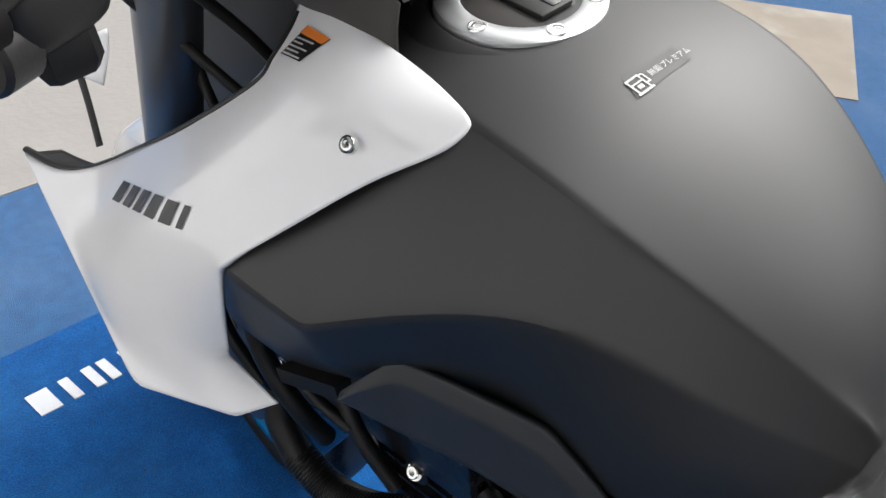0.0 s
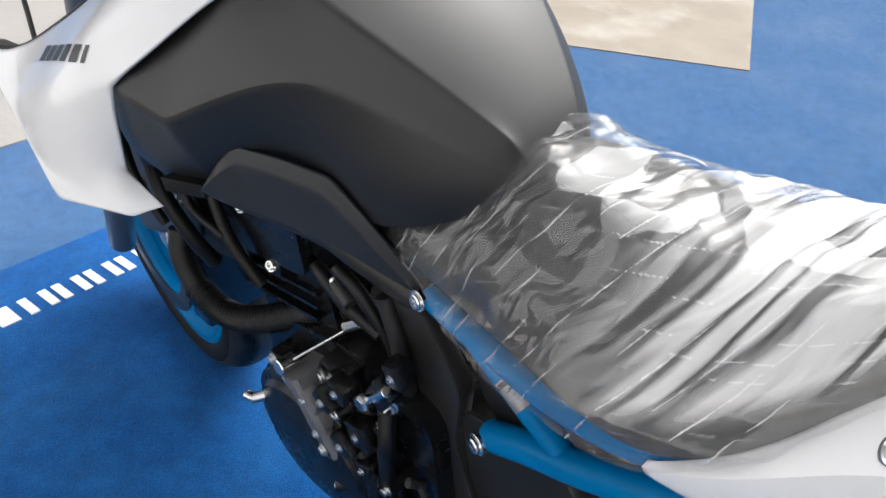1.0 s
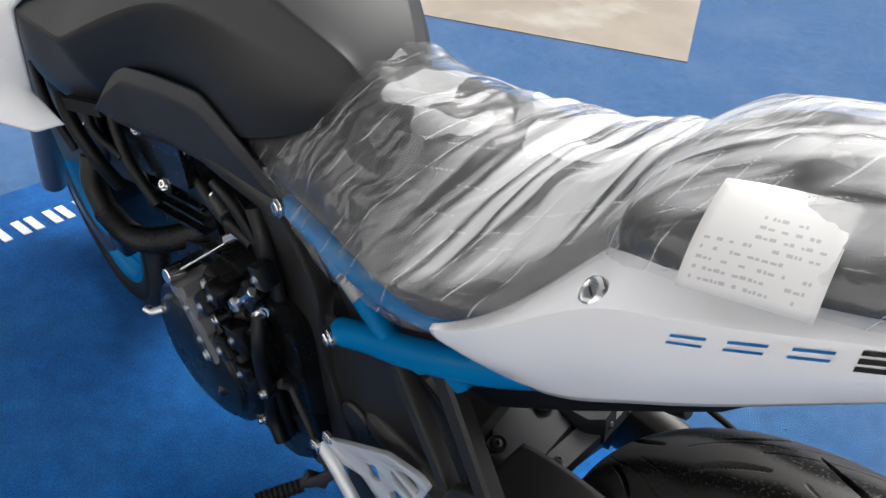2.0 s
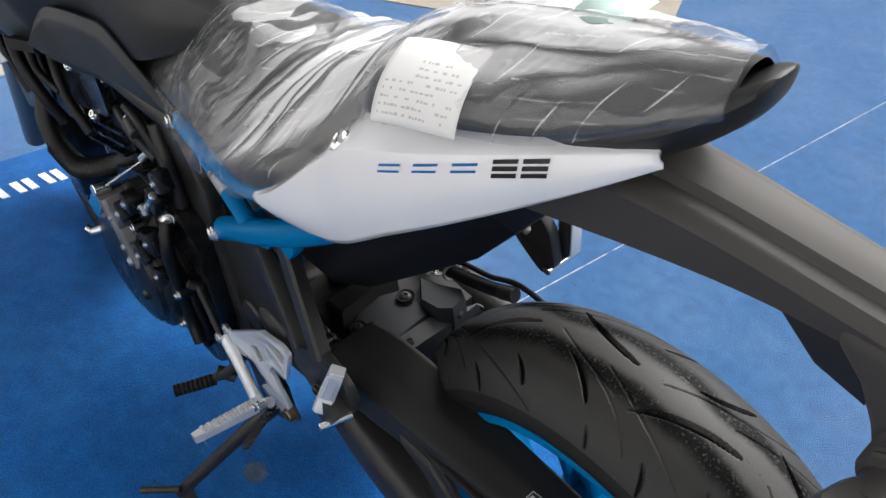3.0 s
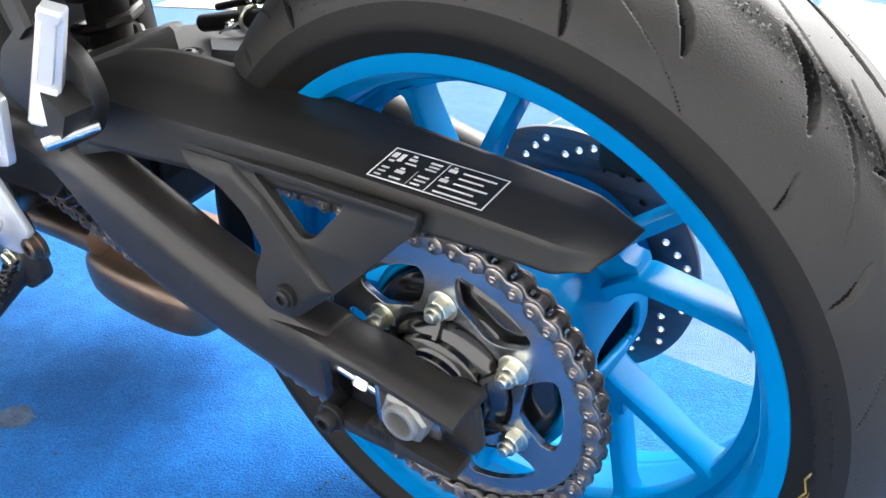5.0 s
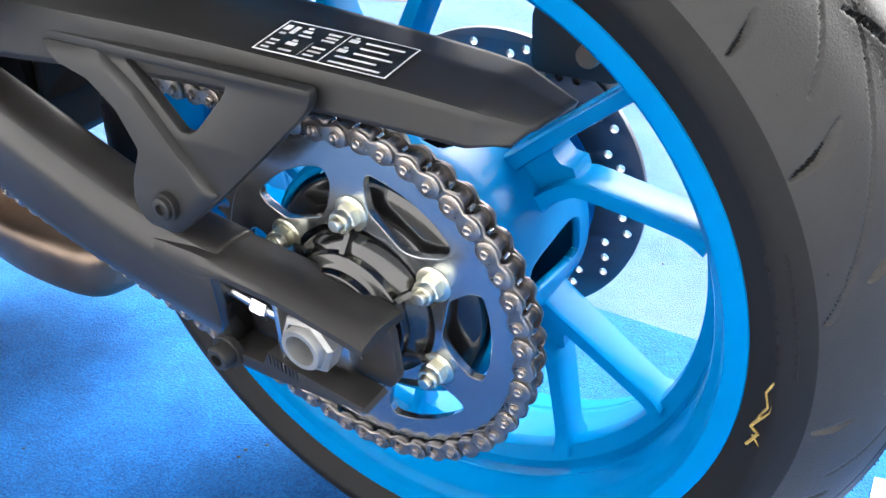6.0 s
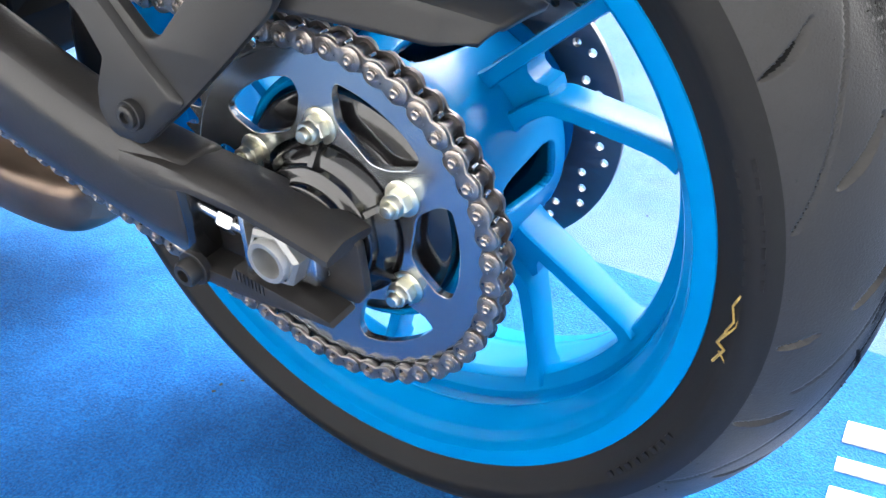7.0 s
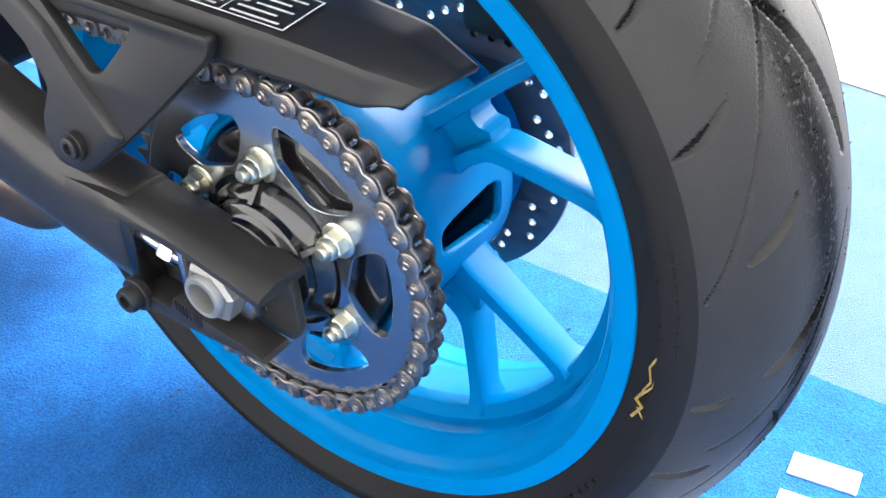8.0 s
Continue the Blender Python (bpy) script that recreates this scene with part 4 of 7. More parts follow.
def link_mesh(outer_link):
    """Two waisted plates with pins or rollers, one pitch long."""
    h, p = (0.0071, 0.0021) if outer_link else (0.0077, 0.0021)
    y_in = 0.0074 if outer_link else 0.0050
    bm = bmesh.new()

    def add(other):
        me = bpy.data.meshes.new("tmp")
        other.to_mesh(me)
        other.free()
        bm.from_mesh(me)
        bpy.data.meshes.remove(me)
    half = 0.015875 / 2
    shape = []
    for c, a0 in ((half, -112), (-half, 68)):
        for j in range(9):
            t = radians(a0 + 28 * j)
            shape.append((c + h * math.cos(t), h * math.sin(t)))
        shape.append((0.0, math.copysign(0.62 * h, c)))
    for s in (-1, 1):
        ring0 = [(x, s * y_in, z) for x, z in shape]
        ring1 = [(x, s * (y_in + p * 0.75), z) for x, z in shape]
        ring2 = [(x * 0.95, s * (y_in + p), z * 0.88) for x, z in shape]
        add(loft([ring0, ring1, ring2]))
    for c in (-half, half):
        if outer_link:
            for s in (-1, 1):
                add(loft([[(c + r * math.cos(t * math.pi / 4), s * y, r * math.sin(t * math.pi / 4)) for t in range(8)] for r, y in ((0.0042, 0.0092), (0.0042, 0.0100), (0.0032, 0.0101), (0.0031, 0.0112), (0.0022, 0.0117), (0.0012, 0.0110))]))
        else:
            add(loft([[(c + 0.0051 * math.cos(t * math.pi / 5), y, 0.0051 * math.sin(t * math.pi / 5)) for t in range(10)] for y in (-0.005, 0.005)]))
    return bm


OUTER, INNER = to_mesh(link_mesh(True), "outer_link"), to_mesh(link_mesh(False), "inner_link")
OUTER.materials.append(CHAIN)
INNER.materials.append(CHAINDARK)
for k, (a, b) in enumerate(zip(path2d, path2d[1:])):
    ob = new("chain_link", OUTER if k % 2 else INNER)
    ob.parent = chain
    mid, dv = (a + b) / 2, b - a
    ob.matrix_basis = pose(mid.x, SY, mid.y, 0, -math.degrees(math.atan2(dv.y, dv.x)), 0)
front_sprocket = part("front_sprocket", revolve([(0.01, SY - 0.004), (FR - 0.004, SY - 0.004), (FR - 0.004, SY + 0.004), (0.01, SY + 0.004)], 40, (FS.x, 0, FS.y)), STEEL, bike)

# ---- swingarm ----
swing = group("swingarm", bike)
tagged(swing, "satin black cast swingarm with chain adjuster")


def beam(stations, y_of, material, name, parent, r=0.35):
    """A rounded box beam: stations of x, top, bottom, outer y, inner y."""
    rings = []
    for x, zt, zb, yo, yi in stations:
        c, hz, hy = (zt + zb) / 2, (zt - zb) / 2, (yi - yo) / 2
        cy = (yi + yo) / 2
        ring = []
        for u, v in ((-1, -0.55), (-0.85, -0.85), (-0.4, -1), (0.4, -1), (0.85, -0.85), (1, -0.55), (1, 0.5), (0.85, 0.85), (0.4, 1), (-0.3, 1), (-0.8, 0.82), (-1, 0.45)):
            ring.append((x, cy + hy * u, c + hz * v))
        rings.append(ring)
    return part(name, loft(rings), material, parent, sub=2)


ARM_STATIONS = ((-0.560, 0.126, 0.050), (-0.450, 0.124, 0.074), (-0.390, 0.123, 0.076), (-0.347, 0.120, 0.046), (-0.294, 0.110, 0.016), (-0.235, 0.092, -0.002), (-0.175, 0.068, -0.014), (-0.120, 0.0515, -0.027), (-0.090, 0.0475, -0.033), (-0.070, 0.0455, -0.0345), (-0.066, 0.0450, -0.0345))
rings = []
for x, zt, zb in ARM_STATIONS:
    f = min(max((x + 0.56) / 0.30, 0.0), 1.0)
    out = -0.140 - 0.0305 * f
    rings.append([(x, y, z) for y, z in ((out + 0.046, zt - 0.006), (out + 0.040, zt - 0.001), (out + 0.018, zt), (out + 0.010, zt - 0.002), (out + 0.0015, zt - 0.016), (out, zt - 0.022), (out - 0.0005, zb + 0.030), (out + 0.001, zb + 0.024), (out + 0.011, zb + 0.004), (out + 0.015, zb), (out + 0.042, zb + 0.001), (out + 0.046, zb + 0.008))])
part("left_arm", loft(rings), SATIN, swing, sub=2)
beam([(-0.560, 0.125, 0.035, 0.075, 0.125), (-0.40, 0.122, 0.002, 0.090, 0.150), (-0.190, 0.080, -0.006, 0.105, 0.150), (-0.06, 0.04, -0.034, 0.110, 0.150), (0.05, 0.035, -0.030, 0.115, 0.150)], None, SATIN, "right_arm", swing)
part("cross_beam", loft([[(-0.52 + dx, y, z) for dx, z in ((0, 0.03), (0.10, 0.03), (0.10, 0.11), (0, 0.12))] for y in (-0.10, 0.10)]), SATIN, swing)
part("pivot_tube", rod((-0.56, -0.14, 0.08), (-0.56, 0.14, 0.08), 0.028, 24), SATIN, swing)
# forked rear end with the axle slot
part("end_upper_jaw", loft([[(x, y, z) for y, z in ((-0.1685, zl), (-0.1698, zl + 0.001), (-0.1695, 0.5 * (zl + zt)), (-0.1660, zt - 0.0025), (-0.1530, zt + 0.0002), (-0.1400, zt - 0.0015), (-0.1285, zt - 0.004), (-0.1285, zl))] for x, zl, zt in ((-0.120, 0.024, 0.0440), (-0.085, 0.0260, 0.0440), (-0.062, 0.0300, 0.0425), (-0.017, 0.0272, 0.0372), (0.020, 0.0195, 0.0300), (0.0425, 0.0142, 0.0245), (0.0450, 0.0146, 0.0230))]), SATIN, swing)
part("end_lower_jaw", sheet([(-0.080, -0.024), (-0.036, -0.024), (-0.031, -0.0135), (-0.006, -0.0185), (0.042, -0.0255), (0.044, -0.029), (-0.036, -0.0345), (-0.080, -0.0345)], -0.1705, -0.148, [], 0.0008), SATIN, swing)
part("end_inner_plate", sheet(rounded([(-0.075, -0.034), (0.044, -0.029), (0.050, -0.020), (0.047, 0.016), (-0.075, 0.040)], 0.003), -0.145, -0.138, [[(0.010 * math.cos(t * 0.3) - 0.002, 0.010 * math.sin(t * 0.3)) for t in range(21)]], 0.001), SATIN, swing)
for k in range(8):
    part("adjuster_mark", box((-0.0295 + 0.0030 * k, -0.1712, -0.0215 - 0.0006 * k), (-0.0286 + 0.0030 * k, -0.1700, -0.0138 - 0.0006 * k)), BLACKINK, swing)
axle = group("rear_axle", bike)
tagged(axle, "steel axle nut with adjuster block and bolt")
part("adjuster_block", box((-0.024, -0.176, -0.0215), (-0.020, -0.150, 0.022), 0.0006), STEEL, axle)
part("spacer_block", box((-0.020, -0.166, -0.0205), (0.022, -0.150, 0.0205), 0.0015), STEEL, axle)
hexring = [[(r * math.cos(math.pi / 3 * j + 0.15), y, r * math.sin(math.pi / 3 * j + 0.15)) for j in range(6)] for r, y in ((0.0165, -0.164), (0.0205, -0.164), (0.0205, -0.176), (0.0180, -0.1785))]
part("axle_nut", loft(hexring + [[(r * math.cos(math.pi / 3 * j + 0.15), y, r * math.sin(math.pi / 3 * j + 0.15)) for j in range(6)] for r, y in ((0.0160, -0.1785), (0.0160, -0.166))], caps=False), RAWALU, axle)
part("axle_end", revolve([(0.0145, -0.160), (0.0145, -0.1815), (0.0135, -0.183), (0.0105, -0.183), (0.0100, -0.181), (0.0098, -0.165), (0.001, -0.164)], 40), RAWALU, axle)
part("adjuster_bolt", rod((-0.066, -0.168, 0.012), (-0.020, -0.168, 0.004), 0.0040, 12), STEEL, axle)
part("adjuster_head", loft([[Vector((-0.046 + dx, -0.168, 0.0088 - 0.12 * dx)) + 0.0078 * k * Vector((0, math.cos(math.pi / 3 * j), math.sin(math.pi / 3 * j))) for j in range(6)] for dx, k in ((0, 0.85), (0.002, 1), (0.010, 1), (0.012, 0.85))]), STEEL, axle)
for ob in axle.children:
    ob.matrix_basis = Matrix.Translation((0.0015, 0.009, 0.0045))
part("adjuster_recess", box((-0.072, -0.1698, -0.0225), (-0.0610, -0.148, 0.033), 0.004), GLOSSBLACK, swing)
screw("stand_bobbin", (-0.066, -0.172, -0.026), (0, -1, 0), 0.009, swing, PLASTIC, head=0.010)

# ---- chain guard ----
guard = group("chain_guard", bike)
tagged(guard, "matte black plastic chain guard with a printed label")
GT = [
    [(-0.345, -0.070, 0.178), (-0.345, -0.118, 0.180), (-0.345, -0.148, 0.170), (-0.345, -0.152, 0.130)],
    [(-0.290, -0.066, 0.188), (-0.290, -0.118, 0.188), (-0.290, -0.150, 0.176), (-0.290, -0.154, 0.132)],
    [(-0.190, -0.066, 0.184), (-0.190, -0.110, 0.184), (-0.190, -0.145, 0.172), (-0.190, -0.148, 0.138)],
    [(-0.100, -0.068, 0.178), (-0.100, -0.103, 0.178), (-0.100, -0.138, 0.170), (-0.100, -0.140, 0.142)],
    [(-0.020, -0.070, 0.172), (-0.020, -0.100, 0.173), (-0.020, -0.135, 0.166), (-0.020, -0.138, 0.142)],
    [(0.060, -0.072, 0.166), (0.060, -0.098, 0.167), (0.060, -0.132, 0.162), (0.060, -0.136, 0.142)],
    [(0.096, -0.074, 0.162), (0.096, -0.096, 0.163), (0.096, -0.130, 0.158), (0.094, -0.134, 0.140)],
    [(0.126, -0.076, 0.148), (0.126, -0.092, 0.150), (0.121, -0.112, 0.147), (0.113, -0.124, 0.142)],
]
GUARD_OB = part("guard_top", grid(GT, {0: 1, 1: 0.6, 2: 0.7, 3: 1}, {0: 1, 6: 0.6, 7: 1}), PLASTIC, guard, sub=3, solid=0.004)
side = rounded([(-0.345, 0.160), (0.012, 0.158), (0.008, 0.146), (-0.020, 0.118), (-0.052, 0.087), (-0.092, 0.052), (-0.117, 0.052), (-0.127, 0.064), (-0.127, 0.080), (-0.119, 0.102), (-0.142, 0.128), (-0.172, 0.144), (-0.205, 0.150), (-0.255, 0.140), (-0.335, 0.116)], 0.007)
window = rounded([(-0.130, 0.152), (-0.048, 0.152), (-0.050, 0.145), (-0.074, 0.119), (-0.084, 0.116)], 0.004)


def lean(bm):
    for v in bm.verts:
        v.co.y -= max(0.0, 0.150 - v.co.z) * 0.20
    return bm


part("guard_leg", lean(sheet(side, -0.1465, -0.139, [window], 0.0012)), PLASTIC, guard)
strut = [(-0.205, 0.153), (-0.150, 0.154), (-0.118, 0.136), (-0.083, 0.106), (-0.055, 0.086), (-0.092, 0.053), (-0.116, 0.053), (-0.126, 0.065), (-0.126, 0.080), (-0.118, 0.102), (-0.141, 0.129), (-0.171, 0.146)]
middle = Vector((-0.115, 0.100))
strut_bm = loft([[(x, y, z) for x, z in [tuple(middle.lerp(Vector(q), k)) for q in rounded(strut, 0.004)]] for y, k in ((-0.144, 1.0), (-0.1475, 0.995), (-0.1510, 0.90), (-0.1514, 0.80))])
part("guard_strut", lean(strut_bm), PLASTIC, guard)
screw("guard_bolt", (-0.094, -0.170, 0.073), (0, -1, 0.05), 0.007, guard, PLASTIC, head=0.004)
# printed label on the guard
la, lb, lc, ld = (Vector(q) for q in ((-0.0375, -0.1340, 0.1705), (0.0455, -0.1290, 0.1655), (0.0470, -0.0970, 0.1695), (-0.0350, -0.1030, 0.1745)))
decal("guard_label", [la, lb, lc, ld], BLACKINK, guard, target=GUARD_OB, lift=0.0006, label="black information label with white print")


def label_bar(u0, v0, u1, v1, material=WHITEINK, name="print_bar", lift=0.0013):
    q = [(la * (1 - u) + lb * u) * (1 - v) + (ld * (1 - u) + lc * u) * v for u, v in ((u0, v0), (u1, v0), (u1, v1), (u0, v1))]
    decal(name, q, material, guard, target=GUARD_OB, lift=lift)


for u0, v0, u1, v1 in ((0.0, 0.97, 1, 1.0), (0, 0, 1, 0.03), (0, 0, 0.012, 1), (0.988, 0, 1, 1), (0.50, 0.03, 0.508, 0.97), (0.33, 0.06, 0.335, 0.50)):
    label_bar(u0, v0, u1, v1)
for u, v, w, h in ((0.03, 0.70, 0.05, 0.16), (0.10, 0.62, 0.04, 0.24), (0.04, 0.56, 0.05, 0.06), (0.18, 0.72, 0.07, 0.08), (0.19, 0.84, 0.04, 0.06), (0.18, 0.60, 0.10, 0.05), (0.36, 0.80, 0.10, 0.06), (0.37, 0.70, 0.09, 0.05), (0.36, 0.60, 0.10, 0.05), (0.04, 0.34, 0.07, 0.05), (0.04, 0.22, 0.07, 0.05), (0.04, 0.10, 0.06, 0.05), (0.17, 0.30, 0.08, 0.10), (0.19, 0.42, 0.04, 0.06), (0.17, 0.12, 0.10, 0.05), (0.36, 0.36, 0.10, 0.05), (0.36, 0.24, 0.10, 0.05), (0.36, 0.12, 0.08, 0.05), (0.53, 0.74, 0.07, 0.10), (0.55, 0.86, 0.03, 0.05), (0.53, 0.42, 0.07, 0.10), (0.55, 0.54, 0.03, 0.05)):
    label_bar(u, v, u + w, v + h)
for k in range(5):
    label_bar(0.65 if k > 1 else 0.56, 0.10 + 0.17 * k, 0.93 - 0.07 * (k % 2), 0.15 + 0.17 * k)

# ---- frame, subframe tubes ----
frame_group = group("main_frame", bike)
tagged(frame_group, "black steel main frame plate")
part("frame_plate", sheet(rounded([(-0.700, 0.36), (-0.645, 0.365), (-0.596, 0.275), (-0.612, 0.18), (-0.585, 0.06), (-0.560, -0.02), (-0.60, -0.07), (-0.672, -0.09), (-0.680, 0.03), (-0.662, 0.22), (-0.690, 0.32)], 0.02), -0.140, -0.115, [], 0.006), SATIN, frame_group)
part("frame_rail", tube([(-0.695, -0.142, 0.355), (-0.672, -0.148, 0.28), (-0.668, -0.150, 0.16), (-0.665, -0.150, 0.04)], 0.010, 12), SATIN, frame_group)
part("frame_lower", sheet(rounded([(-0.675, 0.09), (-0.635, 0.10), (-0.620, -0.02), (-0.640, -0.085), (-0.690, -0.07)], 0.01), -0.158, -0.138, [], 0.004), PLASTIC, frame_group)
part("frame_right", sheet(rounded([(-0.70, 0.36), (-0.60, 0.365), (-0.56, -0.02), (-0.60, -0.07), (-0.68, -0.06)], 0.02), 0.095, 0.12, [], 0.006), SATIN, frame_group)
part("frame_spar", tube([(-0.66, -0.118, 0.36), (-0.80, -0.14, 0.42), (-0.98, -0.10, 0.50), (-1.06, -0.03, 0.52)], 0.022, 14), SATIN, frame_group)
sub = group("subframe", bike)
tagged(sub, "blue painted tubular subframe")
part("upper_tube", tube([(-0.646, -0.125, 0.375), (-0.56, -0.135, 0.372), (-0.46, -0.150, 0.385), (-0.36, -0.150, 0.415), (-0.26, -0.12, 0.47)], 0.0125, 20), BLUE, sub)
part("diagonal_tube", tube([(-0.575, -0.134, 0.372), (-0.52, -0.140, 0.343), (-0.460, -0.145, 0.312)], 0.0120, 20), BLUE, sub)
part("lower_tube", tube([(-0.552, -0.143, 0.256), (-0.50, -0.145, 0.286), (-0.43, -0.148, 0.322), (-0.34, -0.145, 0.372), (-0.26, -0.13, 0.42)], 0.0165, 20), BLUE, sub)
part("tube_lug", sheet(rounded([(-0.445, 0.325), (-0.35, 0.372), (-0.345, 0.345), (-0.36, 0.325), (-0.385, 0.338), (-0.41, 0.310), (-0.43, 0.305)], 0.006), -0.156, -0.140, [], 0.002), BLUE, sub)
part("crossmember", rod((-0.50, -0.14, 0.286), (-0.50, 0.10, 0.286), 0.012), BLUE, sub)
part("frame_label", tube([(-0.536, -0.1384, 0.3533), (-0.508, -0.1412, 0.3387)], 0.0123, 20, straight=True), RAWALU, sub, "small silver printed label on the tube")
for k in range(4):
    part("print_bar", tube([Vector((-0.5345 + 0.0066 * k, -0.1385, 0.3525 - 0.0034 * k)), Vector((-0.5300 + 0.0066 * k, -0.1390, 0.3502 - 0.0024 * k))], 0.0125, 20, straight=True), GREYINK, sub)
screw("frame_bolt", (-0.648, -0.138, 0.376), (-0.15, -1, 0.15), 0.0085, sub, head=0.005)
screw("frame_bolt", (-0.556, -0.160, 0.255), (-0.25, -1, 0.05), 0.0090, sub, head=0.006)

# ---- undertail box, hugger and right-hand parts ----
part("undertail_box", loft([[(x, BY + w * s, z) for s, z in ((-1, zb + 0.065), (-0.92, zb + 0.048), (-0.40, zb + 0.003), (0.8, zb), (1, zb + 0.02), (1, zt), (-1, zt))] for x, w, zb, zt in ((-0.44, 0.085, 0.20, 0.40), (-0.36, 0.095, 0.215, 0.42), (-0.26, 0.095, 0.30, 0.46), (-0.16, 0.085, 0.385, 0.52), (-0.115, 0.070, 0.44, 0.54))]), UNDERTAIL, bike, "black plastic undertail box", sub=0)
part("filler_panel", sheet(rounded([(-0.60, 0.36), (-0.40, 0.40), (-0.38, 0.33), (-0.47, 0.28), (-0.56, 0.20), (-0.60, 0.26)], 0.01), -0.110, -0.100, [], 0.002), DARKPLASTIC, bike)
shock = group("rear_shock", bike)
part("damper", rod((-0.50, 0.0, 0.05), (-0.46, 0.0, 0.30), 0.022), SATIN, shock)
part("spring", tube([(-0.50 + 0.04 * t / 60 + 0.032 * math.cos(t * 0.7), 0.032 * math.sin(t * 0.7), 0.07 + 0.22 * t / 60) for t in range(61)], 0.006, 8, straight=True), SATIN, shock)
part("inner_guard", sheet(rounded([(-0.60, 0.02), (-0.605, 0.24), (-0.46, 0.275), (-0.40, 0.235), (-0.372, 0.190), (-0.372, 0.10), (-0.45, 0.03)], 0.012), -0.132, -0.127, [], 0.002), PLASTIC, bike, "black plastic guard beside the chain run")
hug = group("hugger", bike)
tagged(hug, "black plastic tyre hugger with bolts")
HUG = [[Vector(polar(r, a, y)) for r, y in ((0.330, -0.092), (0.340, -0.088), (0.346, -0.05), (0.348, 0.0), (0.346, 0.05), (0.340, 0.088), (0.330, 0.092))] for a in (160, 164, 168, 172, 177)]
part("hugger_shell", grid(HUG, {1: 0.7, 5: 0.7, 0: 1, 6: 1}, {0: 1, 4: 1}), PLASTIC, hug, sub=2, solid=0.004)
DECK = [(-0.470, -0.095), (-0.470, 0.095), (-0.335, 0.092), (-0.330, -0.095)]
part("hugger_deck", loft([[(x, y, z - 0.12 * (x + 0.33)) for x, y in DECK] for z in (0.060, 0.114)]), PLASTIC, hug)


def cast(name, outline, z0, z1, slope, material):
    """A slab with chamfered rims over an outline in plan, its top tilted along x."""
    pts = [Vector((x, y, 0)) for x, y in outline]
    mid = sum(pts, Vector()) / len(pts)
    part(name, loft([[(p.lerp(mid, k).x, p.lerp(mid, k).y, z + slope * (p.x - mid.x)) for p in pts] for z, k in ((z0, -0.04), (z1 - 0.005, 0.0), (z1, 0.07))]), material, hug)


cast("hugger_slab", [(-0.3805, -0.0868), (-0.420, -0.04), (-0.3997, 0.0144), (-0.352, 0.022), (-0.3401, 0.014), (-0.3321, -0.0696)], 0.105, 0.135, -0.12, DARKPLASTIC)
cast("hugger_lip", [(-0.338, -0.0663), (-0.336, 0.03), (-0.322, 0.060), (-0.3118, 0.0844), (-0.3100, 0.0429), (-0.3120, -0.0808)], 0.108, 0.126, -0.25, DARKPLASTIC)
cast("hugger_bracket", [(-0.3967, 0.0495), (-0.364, 0.0563), (-0.3297, 0.0705), (-0.3126, 0.0608), (-0.3081, 0.034), (-0.3243, 0.0202), (-0.3576, 0.0183)], 0.105, 0.147, 0.10, DARKPLASTIC)
cast("hugger_riser", [(-0.440, -0.080), (-0.445, 0.020), (-0.412, 0.022), (-0.398, -0.082)], 0.105, 0.158, 0.2, PLASTIC)
for q, r in (((-0.381, 0.011, 0.1405), 0.0085), ((-0.3836, -0.070, 0.1375), 0.0075)):
    part("bolt_recess", revolve([(r * 1.6, 0.0), (r * 1.5, 0.0015), (r * 1.15, 0.0005), (r * 1.1, -0.003), (0.001, -0.003)], 24, (0, 0, 0)), UNDERTAIL, hug).matrix_basis = Matrix.Translation(q) @ Matrix.Rotation(radians(90), 4, "X")
    screw("hugger_bolt", q, (0.1, 0, 1), r * 0.75, hug, SATIN, head=0.003)
for q in ((-0.3250, -0.0542, 0.1265), (-0.3235, -0.0306, 0.1265), (-0.312, 0.046, 0.131)):
    screw("hugger_plug", q, (0.2, 0, 1), 0.0045, hug, SATIN, head=0.0025)
rightside = group("brake_line", bike)
part("hose_clip", loft([[Vector((-0.378, 0.070, 0.148)) + Vector((dx, dy, h + 0.5 * dx)) for dx, dy in ((-0.014, -0.010), (0.012, -0.010), (0.016, 0.0), (0.010, 0.010), (-0.014, 0.010))] for h in (0.0, 0.003)]), SILVER, rightside, "zinc-plated hose clip")
part("clip_loop", tube([Vector((-0.358, 0.078, 0.157)) + 0.0125 * Vector((0.3 * math.cos(a * 0.4), math.cos(a * 0.4), math.sin(a * 0.4))) for a in range(16)], 0.0026, 8, straight=True), NUT, rightside)
screw("clip_bolt", (-0.380, 0.068, 0.152), (-0.3, 0, 1), 0.0055, rightside, BRIGHT, head=0.004)
part("hose_tube", tube([(-0.44, 0.082, 0.140), (-0.3566, 0.078, 0.1583), (-0.2928, 0.078, 0.1736), (-0.240, 0.078, 0.192)], 0.0095, 14), HOSE, rightside)
part("hose_ferrule", rod((-0.262, 0.078, 0.184), (-0.236, 0.078, 0.194), 0.0105, 14), SATIN, rightside)
part("hose", tube([(-0.42, 0.088, 0.158), (-0.3616, 0.087, 0.1732), (-0.2923, 0.087, 0.1850), (-0.220, 0.090, 0.200), (-0.08, 0.11, 0.13)], 0.0038, 10), SIDEWALL, rightside)
for q in ((-0.366, 0.086, 0.173), (-0.352, 0.087, 0.176)):
    part("hose_band", rod(q, (q[0] + 0.008, q[1], q[2] + 0.002), 0.0065, 12), BRIGHT, rightside)
caliper = group("rear_caliper", bike)
part("caliper_body", box((0.030, 0.055, 0.098), (0.100, 0.108, 0.150), 0.01), PLASTIC, caliper)
